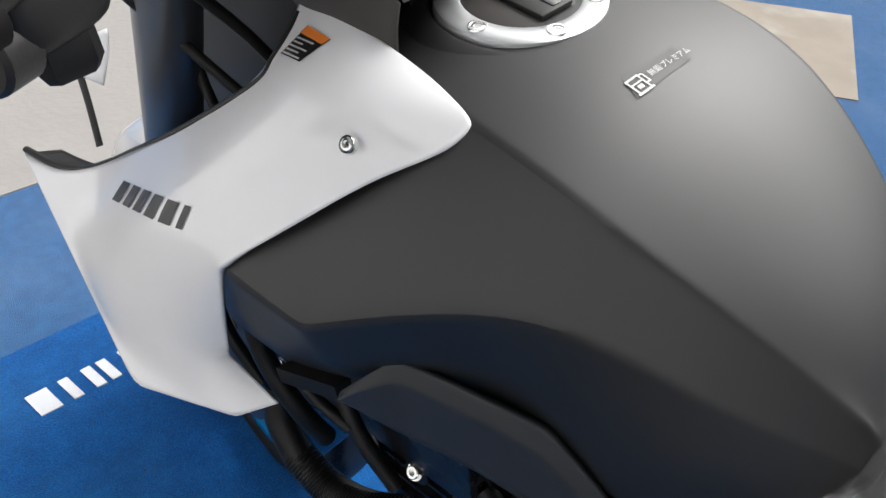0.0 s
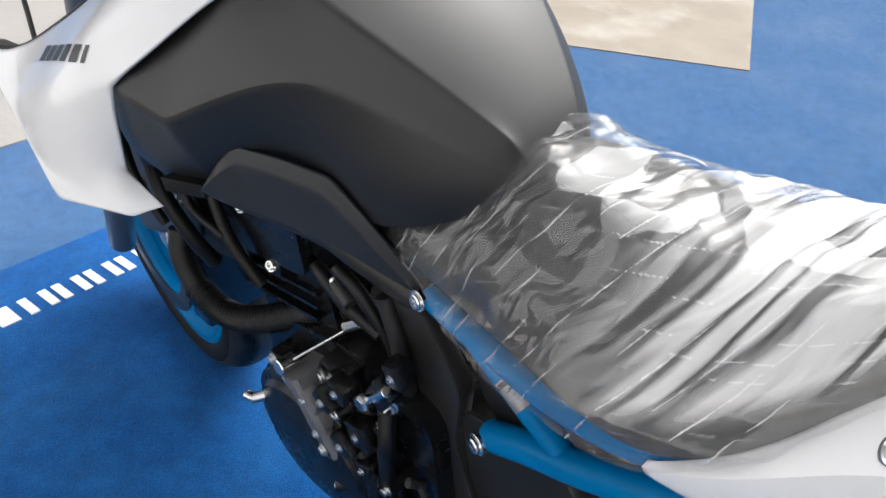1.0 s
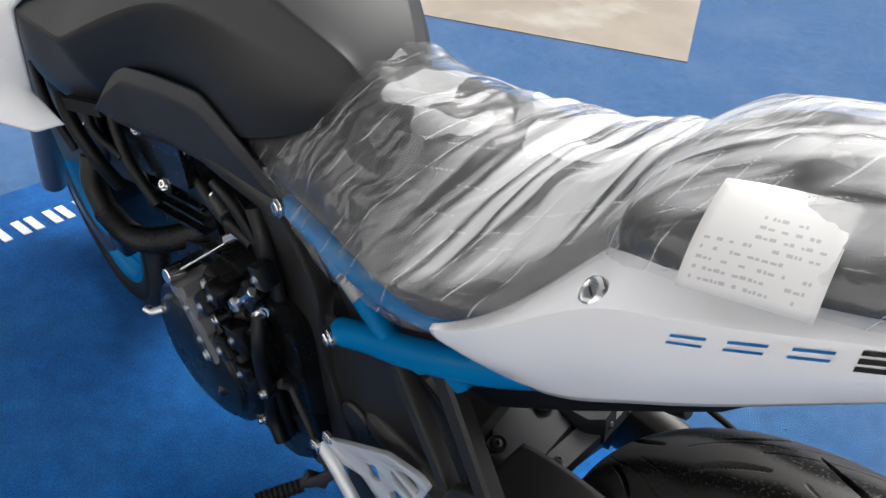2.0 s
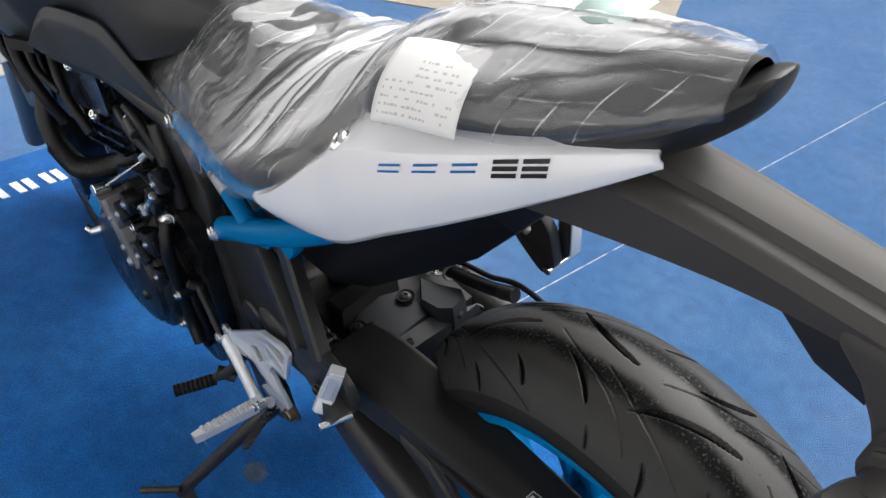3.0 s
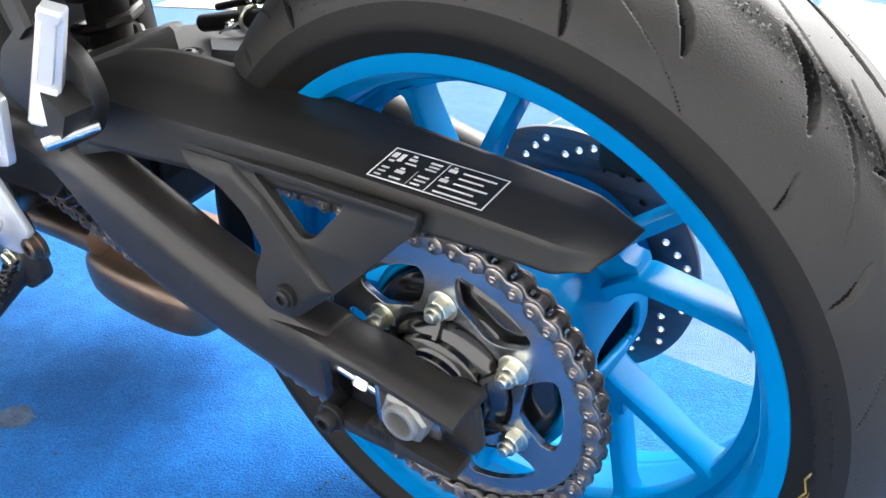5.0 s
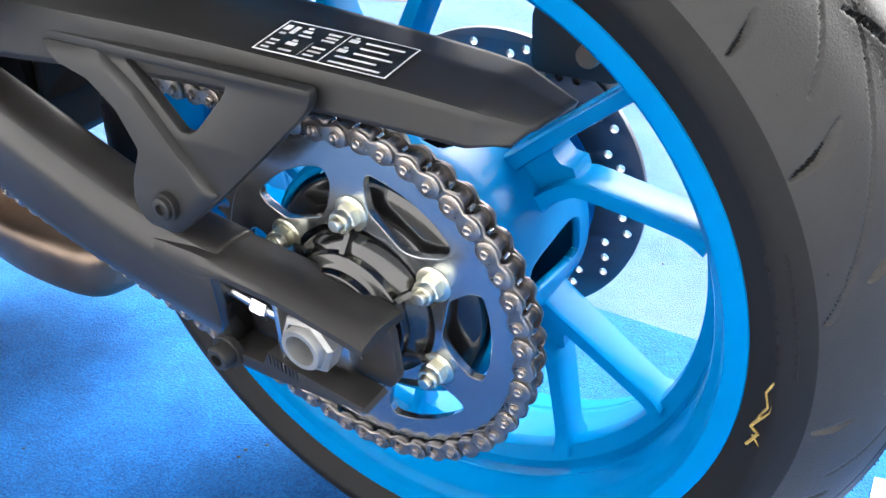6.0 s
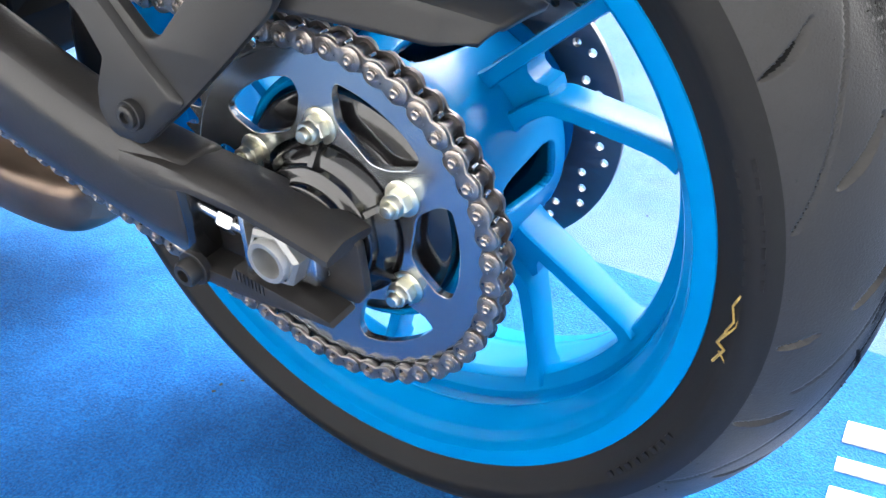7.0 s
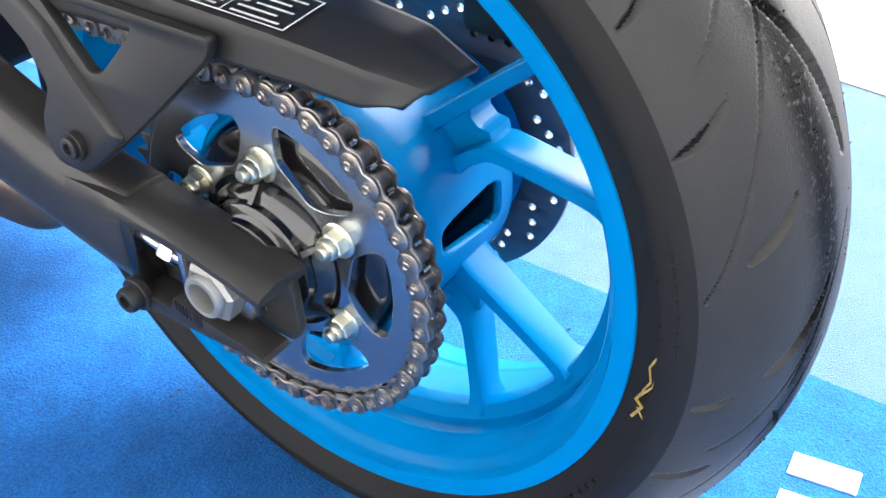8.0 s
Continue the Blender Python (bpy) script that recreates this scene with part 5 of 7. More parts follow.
part("caliper_bracket", sheet(rounded([(-0.02, -0.02), (0.02, -0.02), (0.10, 0.10), (0.03, 0.12)], 0.01), 0.082, 0.09, [], 0.002), RAWALU, caliper)
part("caliper_pin", rod((0.085, 0.03, 0.128), (0.085, 0.055, 0.128), 0.008), EXHAUST, caliper)
rpeg = group("right_pillion_peg", bike)
tagged(rpeg, "folded pillion peg on a black hanger")
part("hanger", sheet(rounded([(-0.335, 0.300), (-0.270, 0.345), (-0.215, 0.285), (-0.205, 0.235), (-0.225, 0.212), (-0.245, 0.225)], 0.010), 0.115, 0.132, [rounded([(-0.300, 0.300), (-0.275, 0.315), (-0.245, 0.275), (-0.255, 0.258)], 0.008)], 0.003), PLASTIC, rpeg)
part("peg", box((-0.222, 0.135, 0.235), (-0.204, 0.162, 0.300), 0.006), PLASTIC, rpeg)
part("peg_face", box((-0.203, 0.139, 0.240), (-0.200, 0.158, 0.296), 0.001), SILVER, rpeg)
part("peg_pin", rod((-0.214, 0.11, 0.228), (-0.214, 0.170, 0.228), 0.006), BRIGHT, rpeg)
rfoot = group("right_footpeg", bike)
part("right_bracket", sheet(rounded([(-0.46, 0.15), (-0.39, 0.17), (-0.37, 0.165), (-0.43, 0.06), (-0.49, 0.04)], 0.01), 0.150, 0.158, [rounded([(-0.445, 0.135), (-0.405, 0.15), (-0.435, 0.10)], 0.005)], 0.002), ALU, rfoot)
part("right_peg", box((-0.50, 0.16, 0.02), (-0.47, 0.25, 0.036), 0.005), ALU, rfoot)

# ---- left footpeg, hanger struts, pillion peg ----
foot = group("left_footpeg", bike)
tagged(foot, "silver aluminium rider footpeg and heel plate")
tri1 = rounded([(-0.444, 0.143), (-0.408, 0.158), (-0.399, 0.146), (-0.406, 0.130)], 0.004)
tri2 = rounded([(-0.447, 0.133), (-0.412, 0.119), (-0.416, 0.106), (-0.442, 0.112)], 0.004)
tri3 = rounded([(-0.500, 0.096), (-0.474, 0.112), (-0.468, 0.088), (-0.486, 0.072)], 0.004)
plate = sheet(rounded([(-0.578, 0.062), (-0.560, 0.078), (-0.515, 0.112), (-0.452, 0.158), (-0.398, 0.172), (-0.383, 0.164), (-0.409, 0.097), (-0.428, 0.092), (-0.440, 0.100), (-0.455, 0.078), (-0.424, 0.022), (-0.452, -0.010), (-0.492, -0.014), (-0.502, 0.008), (-0.478, 0.032), (-0.506, 0.058), (-0.548, 0.040)], 0.006), -0.178, -0.170, [tri1, tri2, tri3], 0.0015)
part("heel_plate", plate, SILVER, foot)
part("bracket_arm", tube([(-0.583, -0.180, 0.052), (-0.54, -0.186, 0.03), (-0.49, -0.194, -0.008)], 0.010, 12, flat=0.7), SILVER, foot)
for q in ((-0.566, -0.180, 0.080), (-0.586, -0.188, 0.052)):
    screw("bracket_bolt", q, (0, -1, 0), 0.007, foot, head=0.004)
peg = part("footpeg", loft([[Vector((-0.458, -0.198, 0.027)).lerp(Vector((-0.480, -0.299, 0.016)), t) + Vector((dx * k, 0, dz)) for dx, dz in ((-0.0085, -0.006), (0.0085, -0.006), (0.0085, 0.008), (-0.0085, 0.008))] for t, k in ((0, 1.0), (0.3, 1.0), (0.9, 0.75), (1.0, 0.55))]), SILVER, foot, "ribbed aluminium peg")
for k in range(9):
    c = Vector((-0.458, -0.198, 0.035)).lerp(Vector((-0.480, -0.299, 0.024)), 0.12 + 0.09 * k)
    for s in (-1, 1):
        part("tooth", loft([[c + Vector((s * 0.0045 + dx, dy, 0)) for dx, dy in ((-0.004, -0.003), (0.004, -0.003), (0.004, 0.003), (-0.004, 0.003))], [c + Vector((s * 0.0045 + dx, dy, 0.003)) for dx, dy in ((-0.002, -0.0015), (0.002, -0.0015), (0.002, 0.0015), (-0.002, 0.0015))]]), SILVER, foot)
part("peg_feeler", rod((-0.478, -0.290, 0.012), (-0.478, -0.290, -0.012), 0.004), STEEL, foot)
part("peg_hinge", rod((-0.440, -0.196, 0.040), (-0.482, -0.196, 0.002), 0.008), SILVER, foot)
for q in ((-0.440, -0.202, 0.042), (-0.456, -0.204, 0.030), (-0.480, -0.202, 0.004)):
    part("hinge_pin", rod(q, (q[0], q[1] - 0.012, q[2]), 0.006), BRIGHT, foot)
hanger = group("pillion_hanger", bike)
tagged(hanger, "black pillion peg hanger with a folded clear-capped peg")
for a, b, w in (((-0.462, -0.140, 0.278), (-0.362, -0.166, 0.182), 0.010), ((-0.394, -0.140, 0.322), (-0.292, -0.178, 0.236), 0.0135)):
    a, b = Vector(a), Vector(b)
    s = Vector((0.8, 0, 0.55)).normalized()
    part("strut", loft([[q + s * u * w * k + Vector((0, v * 0.009, 0)) for u, v in ((-1, -0.6), (-0.7, -1), (0.7, -1), (1, -0.6), (1, 1), (-1, 1))] for q, k in ((a, 0.9), (a.lerp(b, 0.05), 1), (a.lerp(b, 0.95), 0.95), (b, 0.85))]), PLASTIC, hanger)
part("hanger_foot", sheet(rounded([(-0.345, 0.215), (-0.290, 0.250), (-0.245, 0.225), (-0.235, 0.195), (-0.258, 0.160), (-0.300, 0.150), (-0.362, 0.178)], 0.012), -0.182, -0.168, [], 0.003), PLASTIC, hanger)
PEG_A, PEG_B = Vector((-0.2735, -0.2035, 0.1775)), Vector((-0.2395, -0.1900, 0.2620))
peg_up = (PEG_B - PEG_A).normalized()
peg_side = Vector((0.76, 0.64, -0.13))
peg_side = (peg_side - peg_up * peg_side.dot(peg_up)).normalized()
peg_out = peg_up.cross(peg_side) * (1 if peg_up.cross(peg_side).y < 0 else -1)


def peg_block(t0, t1, w0, w1, d0, d1, material, name, label=""):
    """A tapering bar along the folded peg, between two depths in front of its back."""
    rings = []
    for t, k in ((t0, 0.86), (t0 + 0.02, 1.0), (t1 - 0.02, 1.0), (t1, 0.86)):
        w = (w0 + (w1 - w0) * t) * k
        rings.append([PEG_A.lerp(PEG_B, t) + peg_side * (u * w) + peg_out * d for u, d in ((-1, d0), (1, d0), (1, d1 - 0.001), (0.85, d1), (-0.85, d1), (-1, d1 - 0.001))])
    part(name, loft(rings), material, hanger, label)


peg_block(0.0, 1.0, 0.0105, 0.0085, -0.010, 0.001, SILVER, "pillion_peg", "polished folded pillion peg")
peg_block(0.04, 0.36, 0.0088, 0.0080, 0.001, 0.004, WHITE, "peg_pad")
peg_block(0.40, 0.97, 0.0055, 0.0048, 0.001, 0.0035, SILVER, "peg_cover", "silver raised peg centre")
peg_block(0.92, 0.98, 0.0086, 0.0080, 0.001, 0.0055, SILVER, "peg_tip")
part("peg_clevis", loft([[(x, y, z) for x, z in ((-0.290, 0.168), (-0.262, 0.160), (-0.240, 0.192), (-0.262, 0.206))] for y in (-0.204, -0.178)]), PLASTIC, hanger)
part("clevis_pin", rod((-0.262, -0.214, 0.170), (-0.250, -0.176, 0.172), 0.005), BRIGHT, hanger)
screw("hanger_bolt", (-0.300, -0.186, 0.180), (0, -1, 0), 0.008, hanger, PLASTIC, head=0.006)

# ---- side stand, shift lever ----
L0 = math.radians(7.4)


def down(x, y, h):
    """A point given by its world place, in the bike's own axes."""
    q = Matrix.Rotation(-L0, 4, "X") @ Vector((x, y, h - LIFT))
    return q


stand = group("side_stand", bike)
tagged(stand, "black steel side stand with return spring")
top, toe = Vector((-0.50, -0.150, -0.045)), down(-0.625, -0.285, 0.022)
part("stand_leg", tube([top, top.lerp(toe, 0.4) + Vector((0, 0, 0.004)), toe], lambda t: 0.013 - 0.003 * t, 14), SATIN, stand)
part("stand_foot", loft([[toe + Vector((dx, dy, h)) for dx, dy in ((-0.03, -0.02), (0.02, -0.025), (0.03, 0.015), (-0.02, 0.025))] for h in (-0.022, -0.014)]), SATIN, stand)
part("stand_tang", rod(toe + Vector((0.01, 0, 0.02)), down(-0.66, -0.335, 0.035), 0.006), SATIN, stand)
part("stand_bracket", sheet(rounded([(-0.56, 0.02), (-0.47, 0.02), (-0.46, -0.05), (-0.50, -0.08), (-0.55, -0.06)], 0.012), -0.165, -0.150, [], 0.003), SATIN, stand)
part("stand_spring", tube([Vector((-0.492, -0.176, -0.035)).lerp(top.lerp(toe, 0.38) + Vector((0.02, -0.006, 0)), t / 90) + 0.007 * Vector((math.cos(t * 1.2), math.sin(t * 1.2), 0)) for t in range(91)], 0.0018, 6, straight=True), SATIN, stand)
screw("stand_pivot", (-0.505, -0.168, -0.040), (0, -1, 0), 0.010, stand, NUT, head=0.008)
screw("arm_bolt", (-0.430, -0.172, 0.005), (0, -1, 0), 0.011, swing, EXHAUST, head=0.010)
shift = group("shift_lever", bike)
tagged(shift, "black gear lever with rubber toe piece and linkage rod")
part("lever_arm", tube([(-0.560, -0.178, 0.010), (-0.590, -0.195, -0.025), (-0.618, -0.205, -0.050)], 0.0075, 10), SATIN, shift)
part("toe_rubber", tube([Vector((-0.612, -0.205, -0.048)).lerp(Vector((-0.640, -0.262, -0.052)), t / 18) for t in range(19)], 0.0105, 14, straight=True, ribs=0.0015), SIDEWALL, shift)
part("linkage_rod", rod((-0.575, -0.182, 0.000), (-0.640, -0.175, 0.115), 0.005), SATIN, shift)
part("linkage_end", rod((-0.646, -0.186, 0.122), (-0.638, -0.170, 0.108), 0.0065), SATIN, shift)
part("linkage_joint", rod((-0.610, -0.200, -0.030), (-0.590, -0.180, -0.045), 0.010), SATIN, shift)

# ---- engine ----
engine = group("engine", bike)
tagged(engine, "black parallel twin engine with round side cover")
part("crankcase", loft([[(x, y, z) for x, z in rounded([(-0.95, 0.02), (-0.90, -0.09), (-0.70, -0.11), (-0.62, -0.04), (-0.62, 0.22), (-0.74, 0.26), (-0.92, 0.20)], 0.03)] for y in (-0.165, 0.15)]), ENGINE, engine)
part("cylinder", loft([[(x, y, z) for x, z in rounded([(-0.94, 0.17), (-0.78, 0.22), (-0.80, 0.42), (-0.96, 0.40)], 0.02)] for y in (-0.15, 0.14)]), ENGINE, engine)
part("head_cover", loft([[(x, y, z) for x, z in rounded([(-0.96, 0.29), (-0.80, 0.33), (-0.80, 0.42), (-0.95, 0.42)], 0.015)] for y in (-0.165, 0.14)]), ENGINE, engine)
CC = Vector((-0.800, -0.165, 0.075))
cover = part("clutch_cover", loft([[CC + Vector((r * (0.118 * math.cos(t * math.pi / 24)), y, r * 0.118 * math.sin(t * math.pi / 24) * (0.93 if t < 24 else 1.0))) for t in range(48)] for r, y in ((1.0, 0.0), (1.0, -0.030), (0.97, -0.040), (0.90, -0.045), (0.86, -0.045), (0.82, -0.052), (0.60, -0.060), (0.30, -0.062), (0.02, -0.062))]), ENGINE, engine, "round black clutch cover")
for r0, y, w in ((0.112, -0.0365, 0.0035), (0.0985, -0.0455, 0.0030), (0.066, -0.0575, 0.0026)):
    part("cover_lip", tube([CC + Vector((r0 * math.cos(radians(a)), y, 0.95 * r0 * math.sin(radians(a)))) for a in range(-178, 100, 6)], w, 8, straight=True), ENGINE, engine)
for a0, r0, r1 in ((-150, 0.070, 0.094), (-118, 0.070, 0.094), (-86, 0.070, 0.094), (-54, 0.070, 0.094)):
    p0, p1 = (CC + Vector((r * math.cos(radians(a0)), yy, 0.95 * r * math.sin(radians(a0)))) for r, yy in ((r0, -0.058), (r1, -0.047)))
    part("cover_rib", rod(p0, p1, 0.0032, 8), ENGINE, engine)
for k in range(8):
    a = radians(-160 + 41 * k)
    q = CC + Vector((0.122 * math.cos(a), -0.012, 0.116 * math.sin(a)))
    part("bolt_boss", rod(q + Vector((0, 0.02, 0)), q + Vector((0, -0.018, 0)), 0.011), ENGINE, engine)
    screw("cover_bolt", q + Vector((0, -0.019, 0)), (0, -1, 0), 0.006, engine, STEEL, head=0.006)
CASTGREY = mat("grey_cast_metal", (0.15, 0.15, 0.155), 0.42, metal=0.25, var=0.15, bump=0.0002, bump_scale=400)
part("release_arm_block", loft([[Vector((-0.790, -0.205, 0.222)).lerp(Vector((-0.738, -0.205, 0.118)), t) + Vector((dx * k, dy, 0.35 * dx * k)) for dx, dy in ((-0.015, 0.03), (-0.013, -0.014), (-0.008, -0.019), (0.008, -0.019), (0.013, -0.014), (0.015, 0.03))] for t, k in ((0, 1.1), (0.3, 0.85), (0.34, 1.1), (0.62, 1.1), (0.66, 0.8), (0.9, 1.0), (1, 0.7))]), CASTGREY, engine, "grey cast rib across the cover")
part("cover_plate", loft([[Vector((-0.745, y, 0.205)) + k * Vector((dx, 0, dz)) for dx, dz in ((-0.035, 0.02), (-0.02, 0.042), (0.02, 0.038), (0.032, 0.012), (0.028, -0.035), (0.0, -0.045))] for y, k in ((-0.150, 1.0), (-0.186, 1.0), (-0.192, 0.9))]), ENGINE, engine)
part("cover_slot", loft([[Vector((-0.878, y, 0.060)) + Vector((0.007 * k * math.cos(t * math.pi / 10) - 0.010 * math.sin(t * math.pi / 10) * k, 0, 0.026 * k * math.sin(t * math.pi / 10))) for t in range(20)] for y, k in ((-0.205, 1.2), (-0.213, 1.1), (-0.214, 0.8))]), GLOSSBLACK, engine)
for tip, root, r in (((-0.760, -0.196, 0.225), (-0.750, -0.150, 0.225), 0.012), ((-0.742, -0.196, 0.236), (-0.735, -0.150, 0.236), 0.009), ((-0.734, -0.206, 0.189), (-0.722, -0.150, 0.196), 0.011), ((-0.746, -0.200, 0.176), (-0.735, -0.150, 0.180), 0.008), ((-0.749, -0.224, 0.126), (-0.742, -0.160, 0.126), 0.012), ((-0.737, -0.222, 0.063), (-0.690, -0.190, 0.100), 0.010), ((-0.722, -0.214, 0.050), (-0.690, -0.170, 0.060), 0.009)):
    tip, root = Vector(tip), Vector(root)
    part("bolt_boss", rod(root, tip, r), ENGINE, engine)
    screw("cover_bolt", tip, tip - root, r * 0.55, engine, STEEL, head=0.005)
for tip, root, r in (((-0.690, -0.176, 0.243), (-0.684, -0.125, 0.244), 0.0105), ((-0.674, -0.175, 0.219), (-0.700, -0.165, 0.212), 0.0125)):
    part("connector", rod(root, tip, r), GLOSSBLACK, engine)
    screw("connector_bolt", tip, Vector(tip) - Vector(root), r * 0.6, engine, BRIGHT, head=0.004)
screw("sensor_bolt", (-0.678, -0.187, 0.196), (0, -1, 0.2), 0.006, engine, BRIGHT, head=0.006)
part("sensor_hose", tube([(-0.676, -0.176, 0.216), (-0.668, -0.190, 0.180), (-0.676, -0.190, 0.130), (-0.684, -0.188, 0.080), (-0.690, -0.186, 0.020), (-0.672, -0.190, -0.020)], 0.010, 12), HOSE, engine)
for at, size, turned in (((-0.772, -0.212, 0.196), (0.022, 0.010, 0.016), 20), ((-0.735, -0.206, 0.222), (0.016, 0.014, 0.011), 35), ((-0.716, -0.200, 0.245), (0.014, 0.012, 0.014), 10), ((-0.700, -0.196, 0.178), (0.016, 0.012, 0.020), -15), ((-0.722, -0.208, 0.150), (0.018, 0.010, 0.013), 40), ((-0.757, -0.216, 0.150), (0.012, 0.008, 0.022), -25), ((-0.700, -0.196, 0.116), (0.013, 0.014, 0.015), 5), ((-0.668, -0.180, 0.262), (0.015, 0.012, 0.022), 30), ((-0.648, -0.172, 0.300), (0.012, 0.012, 0.016), -20)):
    ob = part("casting_boss", box(tuple(-v for v in size), size, 0.004), CASTGREY if at[1] < -0.21 else ENGINE, engine)
    ob.matrix_basis = Matrix.Translation(at) @ Matrix.Rotation(radians(turned), 4, "Y")
    screw("casting_bolt", Vector(at) + Vector((0, -size[1], 0)), (0, -1, 0.1), 0.0042, engine, STEEL, head=0.004)
part("coolant_union", rod((-0.690, -0.192, 0.240), (-0.652, -0.188, 0.282), 0.0062, 14), BRIGHT, engine, "bright metal hose union")
part("union_nut", hexnut((-0.688, -0.192, 0.242), 0.010, 0.010), STEEL, engine)
for z, k in ((0.245, 1.0), (0.262, 0.98), (0.279, 0.96), (0.318, 0.94), (0.336, 0.92)):
    part("cylinder_rib", loft([[(x, y, z + 0.22 * (x + 0.87) + h) for x, y in ((-0.955 * 1.0, -0.150), (-0.955, -0.160 * k - 0.004), (-0.80, -0.160 * k - 0.004), (-0.80, -0.150))] for h in (0.0, 0.005)]), ENGINE, engine)
# black filler sheet, added to darken the open gap ahead of the engine
part("front_panel", sheet(rounded([(-1.240, 0.30), (-1.080, 0.39), (-0.960, 0.40), (-0.950, 0.25), (-1.060, 0.22), (-1.110, 0.21), (-1.200, 0.24)], 0.03), -0.158, -0.150, [], 0.002), PLASTIC, engine)

clutch = group("clutch_cable", bike)
part("cable_adjuster", rod((-0.760, -0.152, 0.272), (-0.735, -0.146, 0.292), 0.008), BRIGHT, clutch)
part("inner_wire", rod((-0.806, -0.212, 0.226), (-0.752, -0.150, 0.276), 0.0014), STEEL, clutch)
part("lever_end", rod((-0.806, -0.200, 0.224), (-0.806, -0.224, 0.228), 0.010), BRIGHT, clutch)
part("release_lever", tube([(-0.806, -0.216, 0.222), (-0.800, -0.218, 0.205), (-0.788, -0.214, 0.190)], 0.006, 10, flat=0.5), STEEL, clutch)
part("cover_tab", tube([(-0.875, -0.205, 0.112), (-0.892, -0.226, 0.104), (-0.905, -0.232, 0.106)], 0.007, 10), STEEL, clutch)
for q in ((-0.869, -0.166, 0.308), (-0.936, -0.166, 0.284), (-0.808, -0.158, 0.385), (-0.905, -0.165, 0.375)):
    part("head_boss", rod((q[0], q[1] + 0.06, q[2] - 0.006), (q[0], q[1], q[2] - 0.002), 0.014), ENGINE, engine)
    screw("head_bolt", q, (0.05, -0.8, 0.6), 0.0062, engine, head=0.005)
hose = group("radiator_hose", bike)
part("hose_smooth", tube([(-1.068, -0.178, 0.262), (-1.060, -0.192, 0.226), (-1.030, -0.197, 0.186)], 0.0170, 18), HOSE, hose)
part("hose_ribbed", tube([(-1.036, -0.197, 0.190), (-0.985, -0.192, 0.172), (-0.930, -0.180, 0.186), (-0.870, -0.150, 0.214), (-0.800, -0.128, 0.258), (-0.740, -0.110, 0.300)], 0.0190, 18, per=30, ribs=0.0012), HOSE, hose)
for pts, r in (([(-0.80, -0.150, 0.34), (-0.75, -0.155, 0.32), (-0.70, -0.15, 0.30)], 0.009), ([(-0.76, -0.15, 0.36), (-0.72, -0.15, 0.34), (-0.68, -0.145, 0.25), (-0.675, -0.155, 0.12)], 0.008), ([(-0.97, -0.165, 0.40), (-0.93, -0.180, 0.33), (-0.89, -0.175, 0.27)], 0.008), ([(-0.735, -0.19, 0.19), (-0.70, -0.185, 0.16), (-0.685, -0.175, 0.08), (-0.68, -0.17, -0.03)], 0.007), ([(-0.72, -0.19, 0.10), (-0.70, -0.18, 0.06), (-0.70, -0.17, -0.06)], 0.009)):
    part("wiring_hose", tube(pts, r, 10), HOSE, engine)
for q, v in (((-0.74, -0.185, 0.175), (-0.70, -0.175, 0.205)), ((-0.735, -0.195, 0.125), (-0.71, -0.19, 0.145)), ((-0.765, -0.15, 0.335), (-0.735, -0.155, 0.325))):
    part("connector", rod(q, v, 0.011), SATIN, engine)
    part("connector_cap", rod(Vector(q) + (Vector(q) - Vector(v)) * 0.15, q, 0.008), BRIGHT, engine)
part("radiator", box((-1.17, -0.17, 0.02), (-1.12, 0.17, 0.38), 0.008), GLOSSBLACK, bike, "black radiator")
part("exhaust_header", tube([(-0.96, -0.06, 0.30), (-1.06, -0.06, 0.18), (-1.05, -0.05, -0.02), (-0.90, -0.03, -0.12), (-0.60, -0.02, -0.13)], 0.022, 16), EXHAUST, bike)
part("exhaust_box", loft([[(x, 0.04 + y * k, -0.185 + z * k) for y, z in ((-0.09, -0.025), (-0.075, -0.045), (0.075, -0.045), (0.09, -0.025), (0.09, 0.025), (0.075, 0.045), (-0.075, 0.045), (-0.09, 0.025))] for x, k in ((-0.66, 0.7), (-0.62, 1.0), (-0.45, 1.0), (-0.42, 0.75))]), EXHAUST, bike, "heat-stained steel exhaust box", sub=2)

# ---- seats under clear film ----
SEAT = [
    (-0.700, 0.452, (-0.075, 0.445), (-0.112, 0.440), (-0.124, 0.420)),
    (-0.640, 0.478, (-0.075, 0.470), (-0.118, 0.448), (-0.132, 0.408)),
    (-0.585, 0.526, (-0.068, 0.514), (-0.118, 0.464), (-0.136, 0.406)),
    (-0.500, 0.522, (-0.088, 0.506), (-0.140, 0.456), (-0.152, 0.408)),
    (-0.430, 0.520, (-0.105, 0.500), (-0.156, 0.453), (-0.165, 0.412)),
    (-0.370, 0.528, (-0.112, 0.506), (-0.158, 0.460), (-0.170, 0.424)),
    (-0.310, 0.552, (-0.106, 0.528), (-0.140, 0.488), (-0.148, 0.462)),
    (-0.268, 0.576, (-0.086, 0.556), (-0.106, 0.530), (-0.112, 0.508)),
    (-0.240, 0.586, (-0.076, 0.570), (-0.092, 0.550), (-0.096, 0.536)),
]
